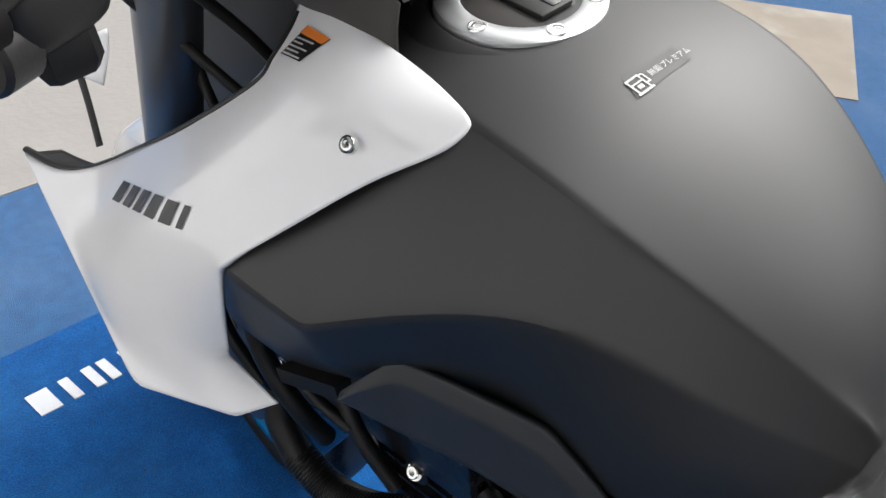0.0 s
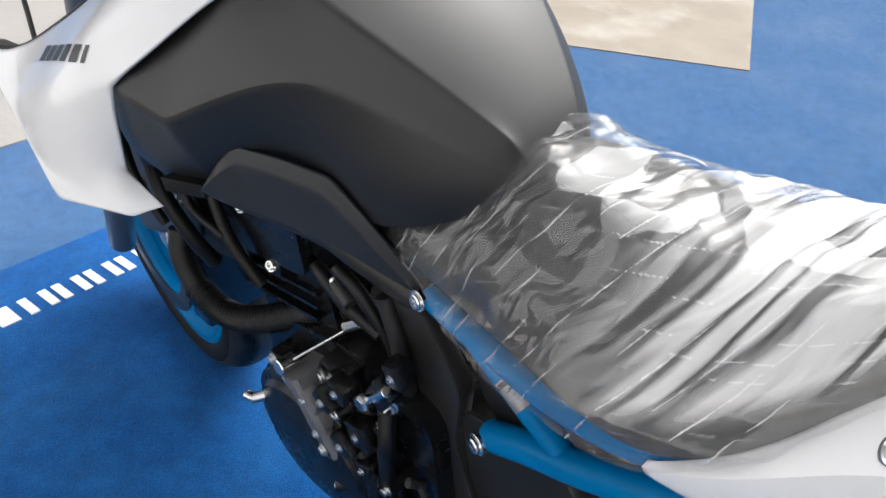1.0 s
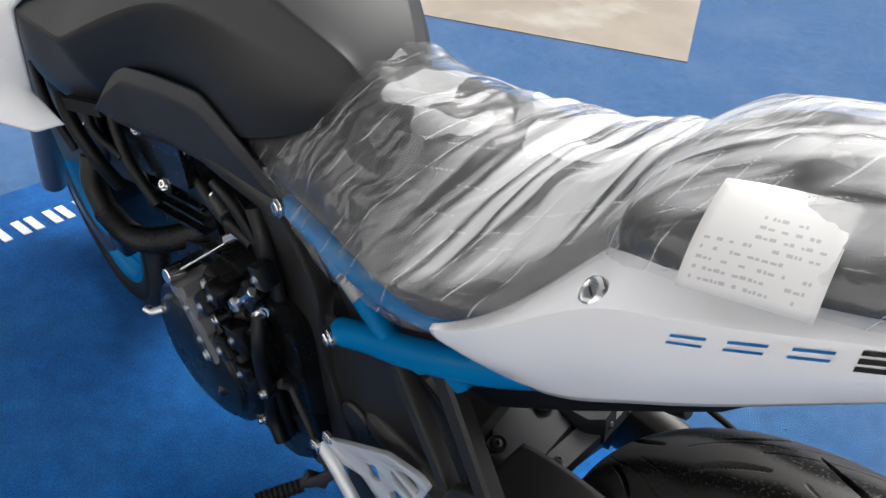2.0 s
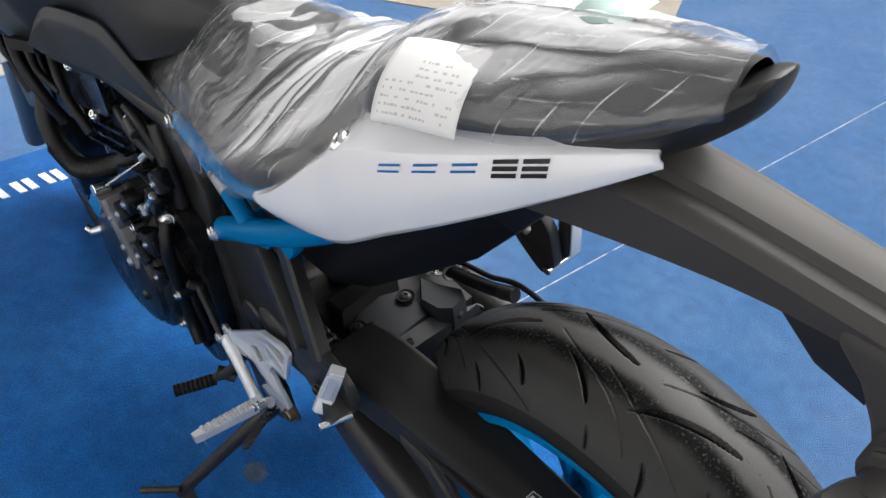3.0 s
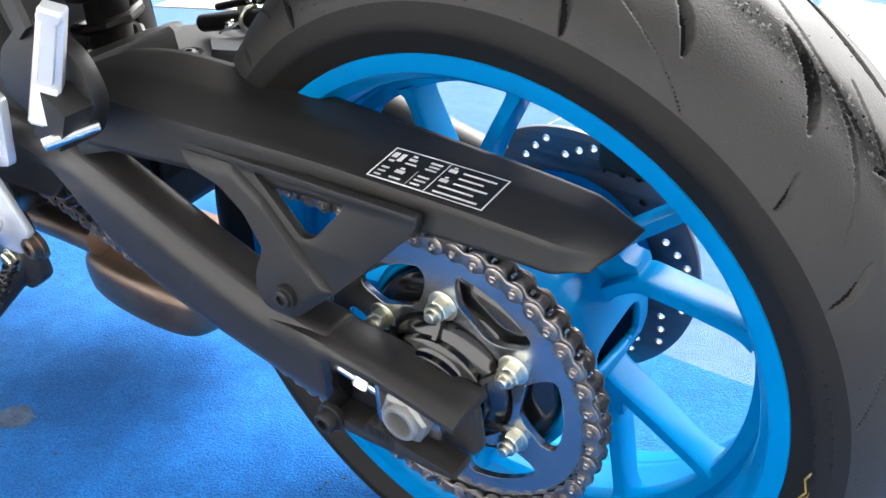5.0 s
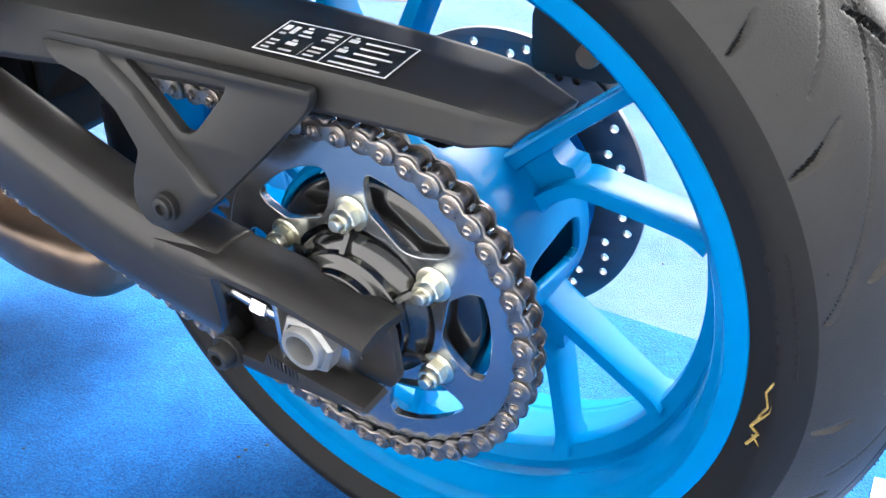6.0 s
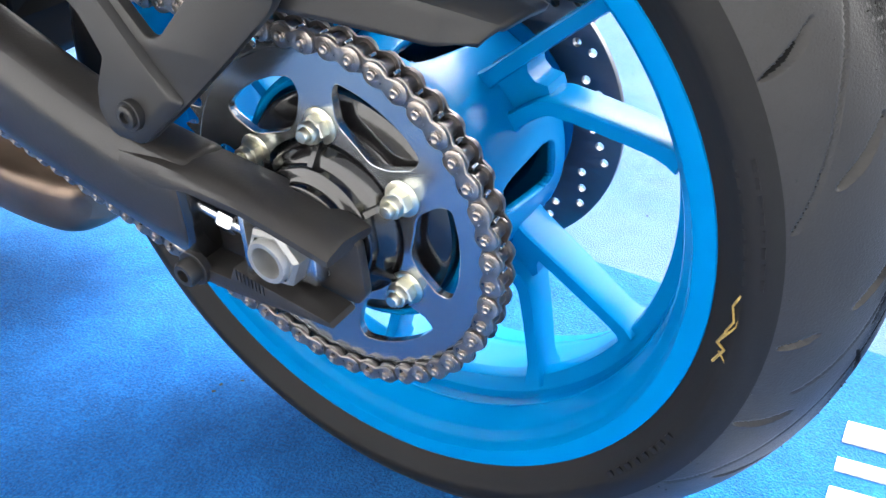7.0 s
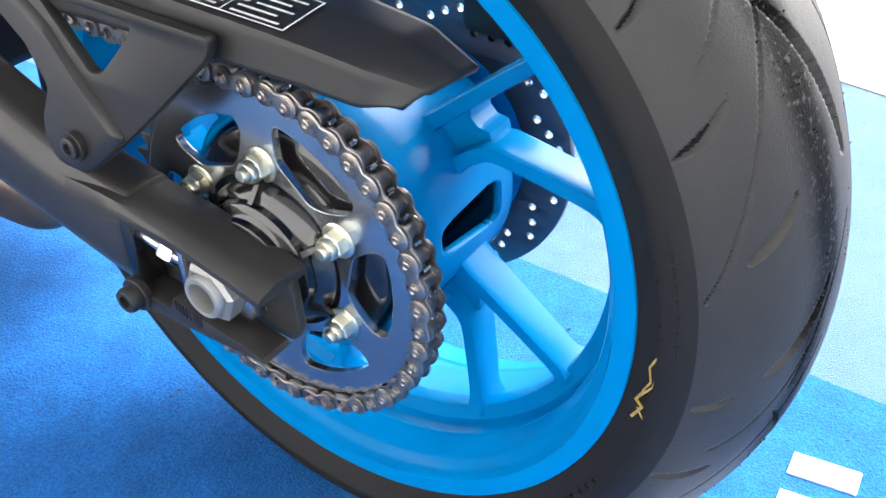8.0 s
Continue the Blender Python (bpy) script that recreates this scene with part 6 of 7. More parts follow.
PILLION = [
    (-0.262, 0.574, (-0.078, 0.562), (-0.094, 0.552), (-0.098, 0.538)),
    (-0.240, 0.600, (-0.084, 0.588), (-0.106, 0.566), (-0.108, 0.540)),
    (-0.205, 0.622, (-0.090, 0.608), (-0.116, 0.588), (-0.116, 0.562)),
    (-0.140, 0.644, (-0.084, 0.626), (-0.112, 0.600), (-0.112, 0.577)),
    (-0.050, 0.655, (-0.074, 0.638), (-0.094, 0.614), (-0.092, 0.594)),
    (0.020, 0.666, (-0.058, 0.654), (-0.074, 0.638), (-0.074, 0.626)),
    (0.068, 0.672, (-0.038, 0.664), (-0.046, 0.654), (-0.046, 0.646)),
]


def seat_rows(table, grow=0.0, skirt=0.0):
    rows = []
    for x, zc, (ye, ze), (ys, zs), (yb, zb) in table:
        hang = skirt * min(1.0, max(0.0, (-0.36 - x) / 0.10), max(0.0, (x + 0.66) / 0.08))
        left = [(x, BY + 0.5 * (ye - BY), zc + grow), (x, ye, ze + grow), (x, ys - grow, zs), (x, yb - grow - 0.5 * hang, zb - hang)]
        rows.append(mirror(left[::-1]) + [(x, BY, zc + grow)] + left)
    return rows


seat = group("rider_seat", bike)
tagged(seat, "black rider seat still wrapped in clear plastic")
part("seat_cushion", grid(seat_rows(SEAT), {0: 1, 8: 1, 1: 0.3, 7: 0.3}), SEATMAT, seat, sub=3)
pillion = group("pillion_seat", bike)
tagged(pillion, "black pillion seat wrapped in clear plastic")
part("seat_cushion", grid(seat_rows(PILLION), {0: 1, 8: 1, 2: 0.3, 6: 0.3}, {0: 0.6, 6: 0.6}), SEATMAT, pillion, sub=3)


def facets(u, v, seed):
    """Flat triangular facets with sharp edges between random heights."""
    table = np.random.RandomState(seed).uniform(-1, 1, (64, 64))
    i, j = np.floor(u).astype(int), np.floor(v).astype(int)
    a, b = u - i, v - j
    h = [[table[(i + di) % 64, (j + dj) % 64] for dj in (0, 1)] for di in (0, 1)]
    low = h[0][0] + (h[1][0] - h[0][0]) * a + (h[0][1] - h[0][0]) * b
    high = h[1][1] + (h[0][1] - h[1][1]) * (1 - a) + (h[1][0] - h[1][1]) * (1 - b)
    return np.where(a + b < 1, low, high)


def film(table, n_x, n_v, grow, skirt, seed, amp):
    """Crinkled film stretched over a seat: smooth facets between sharp creases, sky glints painted white."""
    rows = np.array(seat_rows(table, grow, skirt))

    def dense(points, n):
        pts = np.array([tuple(p) for p in spline_points(points, 24)])
        s = np.r_[0, np.cumsum(np.linalg.norm(np.diff(pts, axis=0), axis=1))]
        t = np.linspace(0, s[-1], n)
        return np.stack([np.interp(t, s, pts[:, k]) for k in range(3)], -1)
    across = np.array([dense(row.tolist(), n_v) for row in rows])
    P = np.stack([dense(across[:, k].tolist(), n_x) for k in range(n_v)], 1)
    N = np.cross(np.gradient(P, axis=1), np.gradient(P, axis=0))
    N /= np.linalg.norm(N, axis=-1, keepdims=True) + 1e-9
    if N[n_x // 2, n_v // 2, 2] < 0:
        N = -N
    arc = np.cumsum(np.linalg.norm(np.diff(P, axis=1, prepend=P[:, :1]), axis=-1), axis=1)
    arc = arc - arc[:, n_v // 2:n_v // 2 + 1]
    front = seed < 5
    S = arc if P[0, 0, 1] > P[0, -1, 1] else -arc
    X = P[..., 0]

    def field(fx, fs, z):
        return np.array([[noise.noise((a, b, z)) for a, b in zip(ra, rb)] for ra, rb in zip(fx + seed, fs)])
    W, V = field(X * 5, S * 5, 2.0), field(X * 16, S * 16, 4.0)
    crinkle = np.clip(field(X * 9, S * 9, 11.0) + 0.2, 0, None)
    broad = field(X * 6, S * 7, 8.0)
    bunching = np.clip((X + 0.47) / 0.09, 0, 1) if front else 0.75 * np.clip((0.125 - np.abs(S)) / 0.04, 0, 1)
    edge = np.clip((np.abs(arc[:, -1:]) - np.abs(S) - 0.034) / 0.022, 0.03, 1)
    B = (X + 0.36 * S if front else 0.75 * S + 0.28 * X) + 0.03 * W + 0.005 * V
    A = S - 0.35 * X if front else X - 0.3 * S
    pleat = np.abs(field(B * 54, A * 5.0, 0.3))
    small = np.abs(field(B * 105, A * 10, 5.3))
    sharp = facets(B / 0.016 + 3 * W, A / 0.11 + V, 31)
    large = facets(X / 0.058 + 1.1 * W + 0.4 * S / 0.06, S / 0.052 + 0.9 * W - 0.3 * X / 0.06, 11)
    middle = facets(X / 0.021 + 1.2 * V + W, S / 0.030 + 0.8 * V - 0.4 * X / 0.021, 23)
    tiny = facets(X / 0.0075 + V, S / 0.012 + 2 * V + 0.5 * X / 0.0075, 47)
    def line(u, v, width, share, seed):
        keep = np.random.RandomState(seed).uniform(0, 1, (64, 64))[np.floor(u).astype(int) % 64, np.floor(v).astype(int) % 64]
        f, taper = u - np.floor(u), 4 * (v - np.floor(v)) * (1 - v + np.floor(v))
        return np.where((f < width * taper) & (keep < share), 1.0, 0.0)
    crease = line(X / 0.026 + 0.8 * S / 0.05 + 0.5 * W, S / 0.05 - 0.5 * X / 0.05 + W, 0.055, 0.5, 5) + 0.7 * line(S / 0.014 + 1.1 * X / 0.05 + W, X / 0.030 + V, 0.07, 0.35, 6)
    top = np.clip((0.085 - np.abs(S + 0.02)) / 0.03, 0, 1) if front else 0.4
    # crisp reflections of bright sky, put into the film as white colour
    glints = (facets(X / 0.040 + 0.8 * W + 0.5 * S / 0.05, S / 0.045 + 0.9 * V - 0.4 * X / 0.05, 71) + 0.25 * middle > 0.62 - 0.45 * top) * (0.35 + 0.65 * top)
    loose = np.where(bunching > 0, bunching * edge, 0)
    torn = np.clip((X + 0.455 + 0.030 * large + 0.020 * middle + 0.35 * (S if front else 0) * (S > 0)) / 0.012, 0, 1) if front else 1.0
    H = amp * (0.95 * (1 - 0.6 * loose) * large + (0.46 - 0.2 * loose) * middle + (0.09 + 0.22 * crinkle) * tiny + 0.45 * broad - 0.8 * loose * pleat - 0.22 * loose * small + 0.26 * loose * sharp + 0.25)
    H = np.maximum(H, -0.55 * grow)
    folds_and_glints = np.clip(0.8 * np.minimum(loose, torn) * np.clip(3.4 * pleat - 0.22 + 1.1 * small + 0.25 * sharp, 0, 1) + 0.46 * crease + (0.42 if front else 0.25) * glints * np.clip((np.abs(arc[:, -1:]) - np.abs(S) - 0.05) / 0.02, 0, 1), 0, 1)
    out = P + N * H[..., None]
    idx = np.arange(n_x * n_v).reshape(n_x, n_v)
    f = np.stack([idx[:-1, :-1], idx[1:, :-1], idx[1:, 1:], idx[:-1, 1:]], -1).reshape(-1, 4)
    a, b, c = out[n_x // 2, n_v // 2], out[n_x // 2 + 1, n_v // 2], out[n_x // 2 + 1, n_v // 2 + 1]
    if np.cross(b - a, c - b)[2] < 0:
        f = f[:, ::-1]
    me = bpy.data.meshes.new("film")
    me.from_pydata(out.reshape(-1, 3).tolist(), [], f.tolist())
    me.polygons.foreach_set("use_smooth", np.ones(len(f), bool))
    me.materials.append(FILM)
    me.attributes.new("folds_and_glints", "FLOAT", "POINT").data.foreach_set("value", folds_and_glints.reshape(-1).astype(np.float32))
    return me


for table, n_x, n_v, skirt, seed, owner in ((SEAT, 440, 340, 0.020, 1.7, seat), (PILLION, 320, 250, 0.0, 9.1, pillion)):
    ob = new("plastic_film", film(table, n_x, n_v, 0.009 if owner is seat else 0.006, skirt, seed, 0.0062 if owner is seat else 0.0050))
    ob.parent = owner
    tagged(ob, "crinkled clear plastic film")

# delivery note lying over the film
note = group("paper_note", bike)
tagged(note, "white paper delivery note with faded print tucked on the film")
NA, NB, NC, ND = (Vector(q) for q in ((-0.1815, -0.142, 0.577), (-0.104, -0.124, 0.586), (-0.1145, -0.068, 0.634), (-0.187, -0.092, 0.628)))


def note_at(u, v, lift=0.0):
    q = (NA * (1 - u) + NB * u) * (1 - v) + (ND * (1 - u) + NC * u) * v
    return q + Vector((0.05, -0.65, 0.75)) * (0.010 * 4 * v * (1 - v) + 0.003 * math.sin(u * 5) + lift)


def note_patch(u0, v0, u1, v1, lift, n=6):
    bm = grid([[note_at(u0 + (u1 - u0) * i / n, v0 + (v1 - v0) * j / n, lift) for i in range(n + 1)] for j in range(n + 1)])
    return bm


part("sheet", note_patch(0, 0, 1, 1, 0.004, 12), PAPER, note, solid=0.0004)
rng = random.Random(21)
for k in range(8):
    v, u = 0.09 + 0.085 * k, 0.08 if k < 5 else 0.42
    while u < (0.72 if k in (3, 7) else 0.88):
        w = rng.choice((0.020, 0.030, 0.045))
        if rng.random() < 0.8:
            part("print_bar", note_patch(u, v, u + w, v + rng.choice((0.022, 0.030)), 0.0041, 2), FAINTINK, note)
        u += w + rng.choice((0.010, 0.014, 0.05))
tag = part("pale_tag", grid([[(-0.085, -0.020, 0.652), (-0.060, -0.030, 0.654), (-0.035, -0.020, 0.657)], [(-0.090, 0.02, 0.655), (-0.062, 0.018, 0.657), (-0.036, 0.02, 0.660)]]), mat("pale_green_plastic", (0.45, 0.60, 0.55), 0.3, var=0.03), pillion, "pale green film tag", solid=0.0006)
tag.location.z = 0.006

# ---- white tail ----
TAIL = [
    [(-0.372, -0.171, 0.424), (-0.374, -0.173, 0.418), (-0.371, -0.173, 0.411), (-0.362, -0.168, 0.404)],
    [(-0.340, -0.158, 0.442), (-0.336, -0.173, 0.441), (-0.330, -0.172, 0.412), (-0.322, -0.158, 0.396)],
    [(-0.298, -0.140, 0.482), (-0.294, -0.166, 0.478), (-0.288, -0.168, 0.430), (-0.282, -0.150, 0.398)],
    [(-0.256, -0.092, 0.540), (-0.256, -0.157, 0.513), (-0.250, -0.163, 0.464), (-0.244, -0.147, 0.412)],
    [(-0.225, -0.108, 0.558), (-0.218, -0.1545, 0.544), (-0.215, -0.162, 0.490), (-0.200, -0.142, 0.446)],
    [(-0.170, -0.106, 0.570), (-0.165, -0.141, 0.554), (-0.160, -0.148, 0.513), (-0.145, -0.131, 0.479)],
    [(-0.090, -0.088, 0.586), (-0.087, -0.111, 0.574), (-0.084, -0.118, 0.545), (-0.075, -0.102, 0.520)],
    [(-0.010, -0.068, 0.604), (-0.008, -0.082, 0.597), (-0.005, -0.088, 0.582), (0.000, -0.082, 0.572)],
    [(0.030, -0.056, 0.615), (0.034, -0.066, 0.610), (0.038, -0.070, 0.605), (0.040, -0.066, 0.600)],
]
for flip in (False, True):
    rows = [mirror(r) for r in TAIL] if flip else TAIL
    ob = part("tail_panel", grid(rows, {1: 0.75}, {}, corners=((3, 0, 0.6), (0, 1, 0.5))), WHITE, bike, "pearl white tail side panel", sub=3, solid=0.005, side=1 if flip else -1)
    if not flip:
        TAIL_OB = ob
lock_at, lock_way = Vector((-0.2385, -0.1405, 0.531)), Vector((-0.50, -0.58, 0.64)).normalized()
lockm = Matrix.Translation(lock_at) @ lock_way.to_track_quat("Y", "Z").to_matrix().to_4x4()
for nm, prof, material in (("lock_ring", [(0.0078, 0.0), (0.0078, 0.004), (0.009, 0.005), (0.0118, 0.0035), (0.0128, 0.001), (0.0128, -0.004)], BRIGHT), ("lock_barrel", [(0.0078, 0.0), (0.0078, 0.0032), (0.001, 0.0034)], STEEL)):
    ob = part(nm, revolve(prof, 40), material, TAIL_OB)
    ob.matrix_basis = lockm
ob = part("key_slot", box((-0.0045, 0.0032, -0.001), (0.0045, 0.0038, 0.001)), BLACKINK, TAIL_OB)
ob.matrix_basis = lockm
# model marks: plain bars and rings
def tail_bar(p0, p1, up, lo, hi, material, name="mark_bar"):
    """A bar along p0 to p1 on the panel, between two shares of the letter's height."""
    p0, p1, up = Vector(p0), Vector(p1), Vector(up)
    decal(name, [p0 + up * lo, p1 + up * lo, p1 + up * hi, p0 + up * hi], material, TAIL_OB, target=TAIL_OB, lift=0.0008)


MARK_A, MARK_B = Vector((-0.1750, -0.1560, 0.5340)), Vector((-0.0900, -0.1180, 0.5590))
for u0, u1 in ((0.0, 0.24), (0.375, 0.62), (0.76, 1.0)):
    p0, p1 = MARK_A.lerp(MARK_B, u0), MARK_A.lerp(MARK_B, u1)
    tail_bar(p0, p1, (0.001, 0.003, 0.0085), 0.0, 0.26, BLUEINK)
    tail_bar(p0, p1, (0.001, 0.003, 0.0085), 0.72, 1.0, BLUEINK)
for p0, p1 in (((-0.0770, -0.1150, 0.5585), (-0.0575, -0.1080, 0.5645)), ((-0.0540, -0.1070, 0.5655), (-0.0345, -0.1000, 0.5715))):
    for lo, hi in ((0.0, 0.25), (0.375, 0.625), (0.75, 1.0)):
        tail_bar(p0, p1, (0.0, 0.003, 0.0165), lo, hi, BLACKINK, "mark_block")

# dark grab section and tail end
part("tail_end", loft([[(x, BY + w * s, z) for s, z in ((-1, zm), (-0.85, zt), (0.85, zt), (1, zm), (0.7, zb), (-0.7, zb))] for x, w, zb, zm, zt in ((-0.10, 0.080, 0.545, 0.575, 0.592), (-0.02, 0.066, 0.570, 0.600, 0.612), (0.035, 0.054, 0.592, 0.626, 0.640), (0.068, 0.040, 0.622, 0.650, 0.664), (0.084, 0.026, 0.644, 0.664, 0.672), (0.088, 0.014, 0.656, 0.668, 0.672))]), PLASTIC, bike, "black tail end under the pillion seat", sub=1)

# ---- plate holder arm and indicator ----
arm = group("plate_holder", bike)
tagged(arm, "long grey plastic plate holder arm with ridges")
AY = -0.004
ARM = []
for x, hw, zt, zb, hb in ((-0.120, 0.058, 0.560, 0.478, 0.050), (-0.02, 0.052, 0.571, 0.492, 0.042), (0.06, 0.046, 0.566, 0.502, 0.036), (0.124, 0.042, 0.558, 0.508, 0.033), (0.19, 0.040, 0.550, 0.506, 0.031), (0.232, 0.040, 0.546, 0.505, 0.031)):
    left = [(x, AY - 0.10 * hw, zt + 0.002), (x, AY - 0.42 * hw, zt), (x, AY - 0.50 * hw, zt - 0.008), (x, AY - 0.78 * hw, zt - 0.009), (x, AY - hw, zt - 0.018), (x, AY - hb, zb)]
    right = [(px, 2 * AY - py, pz) for px, py, pz in left[::-1]]
    ARM.append(left + right)
bm = grid(ARM, {k: 0.55 for k in (1, 2, 3, 4, 5, 6, 7, 8, 9, 10)}, close=True)
part("arm", bm, GREYPLASTIC, arm, sub=2)
part("arm_gusset", sheet([(0.118, 0.512), (0.200, 0.512), (0.200, 0.462), (0.160, 0.474)], AY - 0.028, AY + 0.028, [], 0.002), PLASTIC, arm)
part("holder_block", loft([[(x, AY + w * sy, z) for x, sy in ((x0, -0.92), (x0 + 0.006, -1), (0.262, -1), (0.268, -0.92), (0.268, 0.92), (0.262, 1), (x0 + 0.006, 1), (x0, 0.92))] for z, x0, w in ((0.430, 0.214, 0.028), (0.452, 0.208, 0.031), (0.486, 0.194, 0.036), (0.512, 0.174, 0.040), (0.524, 0.172, 0.039), (0.531, 0.178, 0.036))]), GREYPLASTIC, arm)
part("holder_top", loft([[(x, AY + w * sy, z) for sy, z in ((-1, 0.520), (1, 0.520), (0.9, zt), (-0.9, zt))] for x, w, zt in ((0.196, 0.026, 0.538), (0.212, 0.046, 0.544), (0.275, 0.054, 0.552))]), GREYPLASTIC, arm)
part("boot", tube([(0.236, -0.026 - 0.0030 * t, 0.446) for t in range(14)], 0.0215, 24, straight=True, ribs=0.0016), GREYPLASTIC, arm)
ind = group("indicator", bike)
tagged(ind, "grey turn indicator with clear lens and amber bulb")
part("stalk", loft([[Vector((0.238, y, 0.443)) + Vector((0.017 * k * math.cos(t * math.pi / 8), 0, 0.014 * k * math.sin(t * math.pi / 8))) for t in range(16)] for y, k in ((-0.060, 1.05), (-0.076, 0.95), (-0.092, 1.05))]), GREYPLASTIC, ind)
IB = [
    [(0.2170, -0.0800, 0.4280), (0.2140, -0.0800, 0.4400), (0.2210, -0.0800, 0.4530), (0.2480, -0.0800, 0.4530), (0.2580, -0.0800, 0.4280)],
    [(0.2070, -0.1120, 0.4250), (0.2045, -0.1150, 0.4420), (0.2140, -0.1120, 0.4610), (0.2515, -0.1110, 0.4610), (0.2680, -0.1050, 0.4290)],
    [(0.2090, -0.1280, 0.4280), (0.2065, -0.1280, 0.4430), (0.2180, -0.1280, 0.4600), (0.2525, -0.1280, 0.4610), (0.2700, -0.1260, 0.4300)],
    [(0.2290, -0.1540, 0.4310), (0.2275, -0.1540, 0.4400), (0.2350, -0.1540, 0.4520), (0.2585, -0.1540, 0.4550), (0.2735, -0.1540, 0.4310)],
    [(0.2560, -0.1780, 0.4330), (0.2560, -0.1780, 0.4370), (0.2590, -0.1780, 0.4420), (0.2640, -0.1800, 0.4440), (0.2745, -0.1790, 0.4330)],
]
part("indicator_body", grid(IB, {0: 0.8, 1: 0.7, 2: 0.8, 3: 1, 4: 1}, {0: 1, 1: 0.7, 2: 0.5}, close=True), GREYPLASTIC, ind, sub=2)
RIM = [IB[1][3], IB[2][3], IB[3][3], IB[4][3], IB[4][4], IB[3][4], IB[2][4], IB[1][4]]
LENS_MID, LENS_WAY = Vector((0.2645, -0.138, 0.4470)), Vector((0.86, 0.0, 0.50))
part("lens", loft([[Vector(q).lerp(LENS_MID, k) + LENS_WAY * d for q in RIM] for k, d in ((0.0, 0.0008), (0.02, 0.0055), (0.12, 0.0085), (0.5, 0.0100))]), LENS, ind, "clear indicator lens")
part("reflector", loft([[Vector(q).lerp(LENS_MID, 0.07) + LENS_WAY * d for q in RIM] for d in (-0.004, 0.0006)]), SILVER, ind)
for k in range(5):
    c = LENS_MID + Vector((0.001, -0.030 + 0.006 * k - (0.012 if k < 2 else -0.010), 0.0)) + LENS_WAY * 0.001
    part("reflector_rib", rod(c + Vector((-0.004, 0, 0.007)), c + Vector((0.004, 0, -0.007)), 0.0012, 8), ALU, ind)
bulb = bmesh.new()
bmesh.ops.create_uvsphere(bulb, u_segments=20, v_segments=12, radius=0.008)
for v in bulb.verts:
    v.co = LENS_MID + LENS_WAY * 0.003 + Vector((v.co.x * 0.6, 0.010 + v.co.y * 0.95, v.co.z * 0.8))
part("bulb", bulb, ORANGELENS, ind)

# ---- marks on the tyre wall ----
for way, thick in (([(0.2475, 5.0), (0.2440, 3.0), (0.2462, 0.8), (0.2430, -1.2)], 0.0007), ([(0.2490, 2.4), (0.2478, 0.2), (0.2420, -2.6)], 0.0006), ([(0.2440, -1.0), (0.2405, -3.4), (0.2452, -4.0), (0.2415, -6.6)], 0.0009), ([(0.2500, -6.2), (0.2425, -4.6)], 0.0005)):
    part("crayon_mark", tube([Vector(polar(r, a, float(np.interp(r, (0.238, 0.252), (-0.0842, -0.0878))))) for r, a in way], thick, 6, straight=True), YELLOWMARK, rear)
for k in range(18):
    a = 22 - 2.1 * k
    if k < 8:
        part("raised_bar", loft([[Vector(polar(r, a + d, y)) for r, d in ((0.2475, -0.7), (0.2475, 0.7), (0.2580, 0.5), (0.2580, -0.9))] for y in (-0.0865, -0.0878)]), SIDEWALL, rear)
    elif k > 9:
        part("raised_bar", loft([[Vector(polar(r, a - 24 + d, y)) for r, d in ((0.2435, -0.5), (0.2435, 0.5), (0.2490, 0.4), (0.2490, -0.6))] for y in (-0.0860, -0.0874)]), SIDEWALL, rear)

crumbs = bmesh.new()
rng = random.Random(17)
for k in range(700):
    ang = rng.uniform(30, 128)
    y = -0.030 + 0.012 * math.sin(ang * 0.11) + rng.gauss(0, 0.008)
    r = float(np.interp(abs(y), (0, 0.03, 0.055, 0.075, 0.086), (0.315, 0.311, 0.2985, 0.2805, 0.262)))
    c = Vector(polar(r + 0.0002, ang, y))
    size = rng.uniform(0.0004, 0.0011)
    bit = [crumbs.verts.new(c + size * Vector((rng.uniform(-1, 1), rng.uniform(-1, 1), rng.uniform(-1, 1)))) for j in range(4)]
    for tri in ((0, 1, 2), (0, 1, 3), (0, 2, 3), (1, 2, 3)):
        crumbs.faces.new([bit[j] for j in tri])
tagged(part("rubber_crumbs", crumbs, GROOVE, rear), kind="stuff")

nubs = bmesh.new()
rng = random.Random(5)
for k in range(150):
    ang, y = rng.uniform(-35, 125), rng.choice((-0.080, -0.062, -0.045, -0.03, 0.0, 0.03)) + rng.uniform(-0.004, 0.004)
    r = float(np.interp(abs(y), (0, 0.03, 0.055, 0.075, 0.086), (0.315, 0.311, 0.2985, 0.2805, 0.262)))
    c, out = Vector(polar(r - 0.0006, ang, y)), Vector(polar(1.0, ang, 0)) + Vector((0, 8 * y, 0))
    out.normalize()
    s0 = out.orthogonal().normalized()
    s1 = out.cross(s0)
    lean = s0 * rng.uniform(-0.001, 0.001)
    low = [nubs.verts.new(c + 0.0006 * (math.cos(j * 1.571) * s0 + math.sin(j * 1.571) * s1)) for j in range(4)]
    top = [nubs.verts.new(c + out * 0.0014 + 0.5 * lean + 0.00035 * (math.cos(j * 1.571) * s0 + math.sin(j * 1.571) * s1)) for j in range(4)]
    for j in range(4):
        nubs.faces.new((low[j], low[(j + 1) % 4], top[(j + 1) % 4], top[j]))
    nubs.faces.new(top)
tagged(part("rubber_nubs", nubs, RUBBER, rear), kind="stuff")
grit = bmesh.new()
rng = random.Random(17)
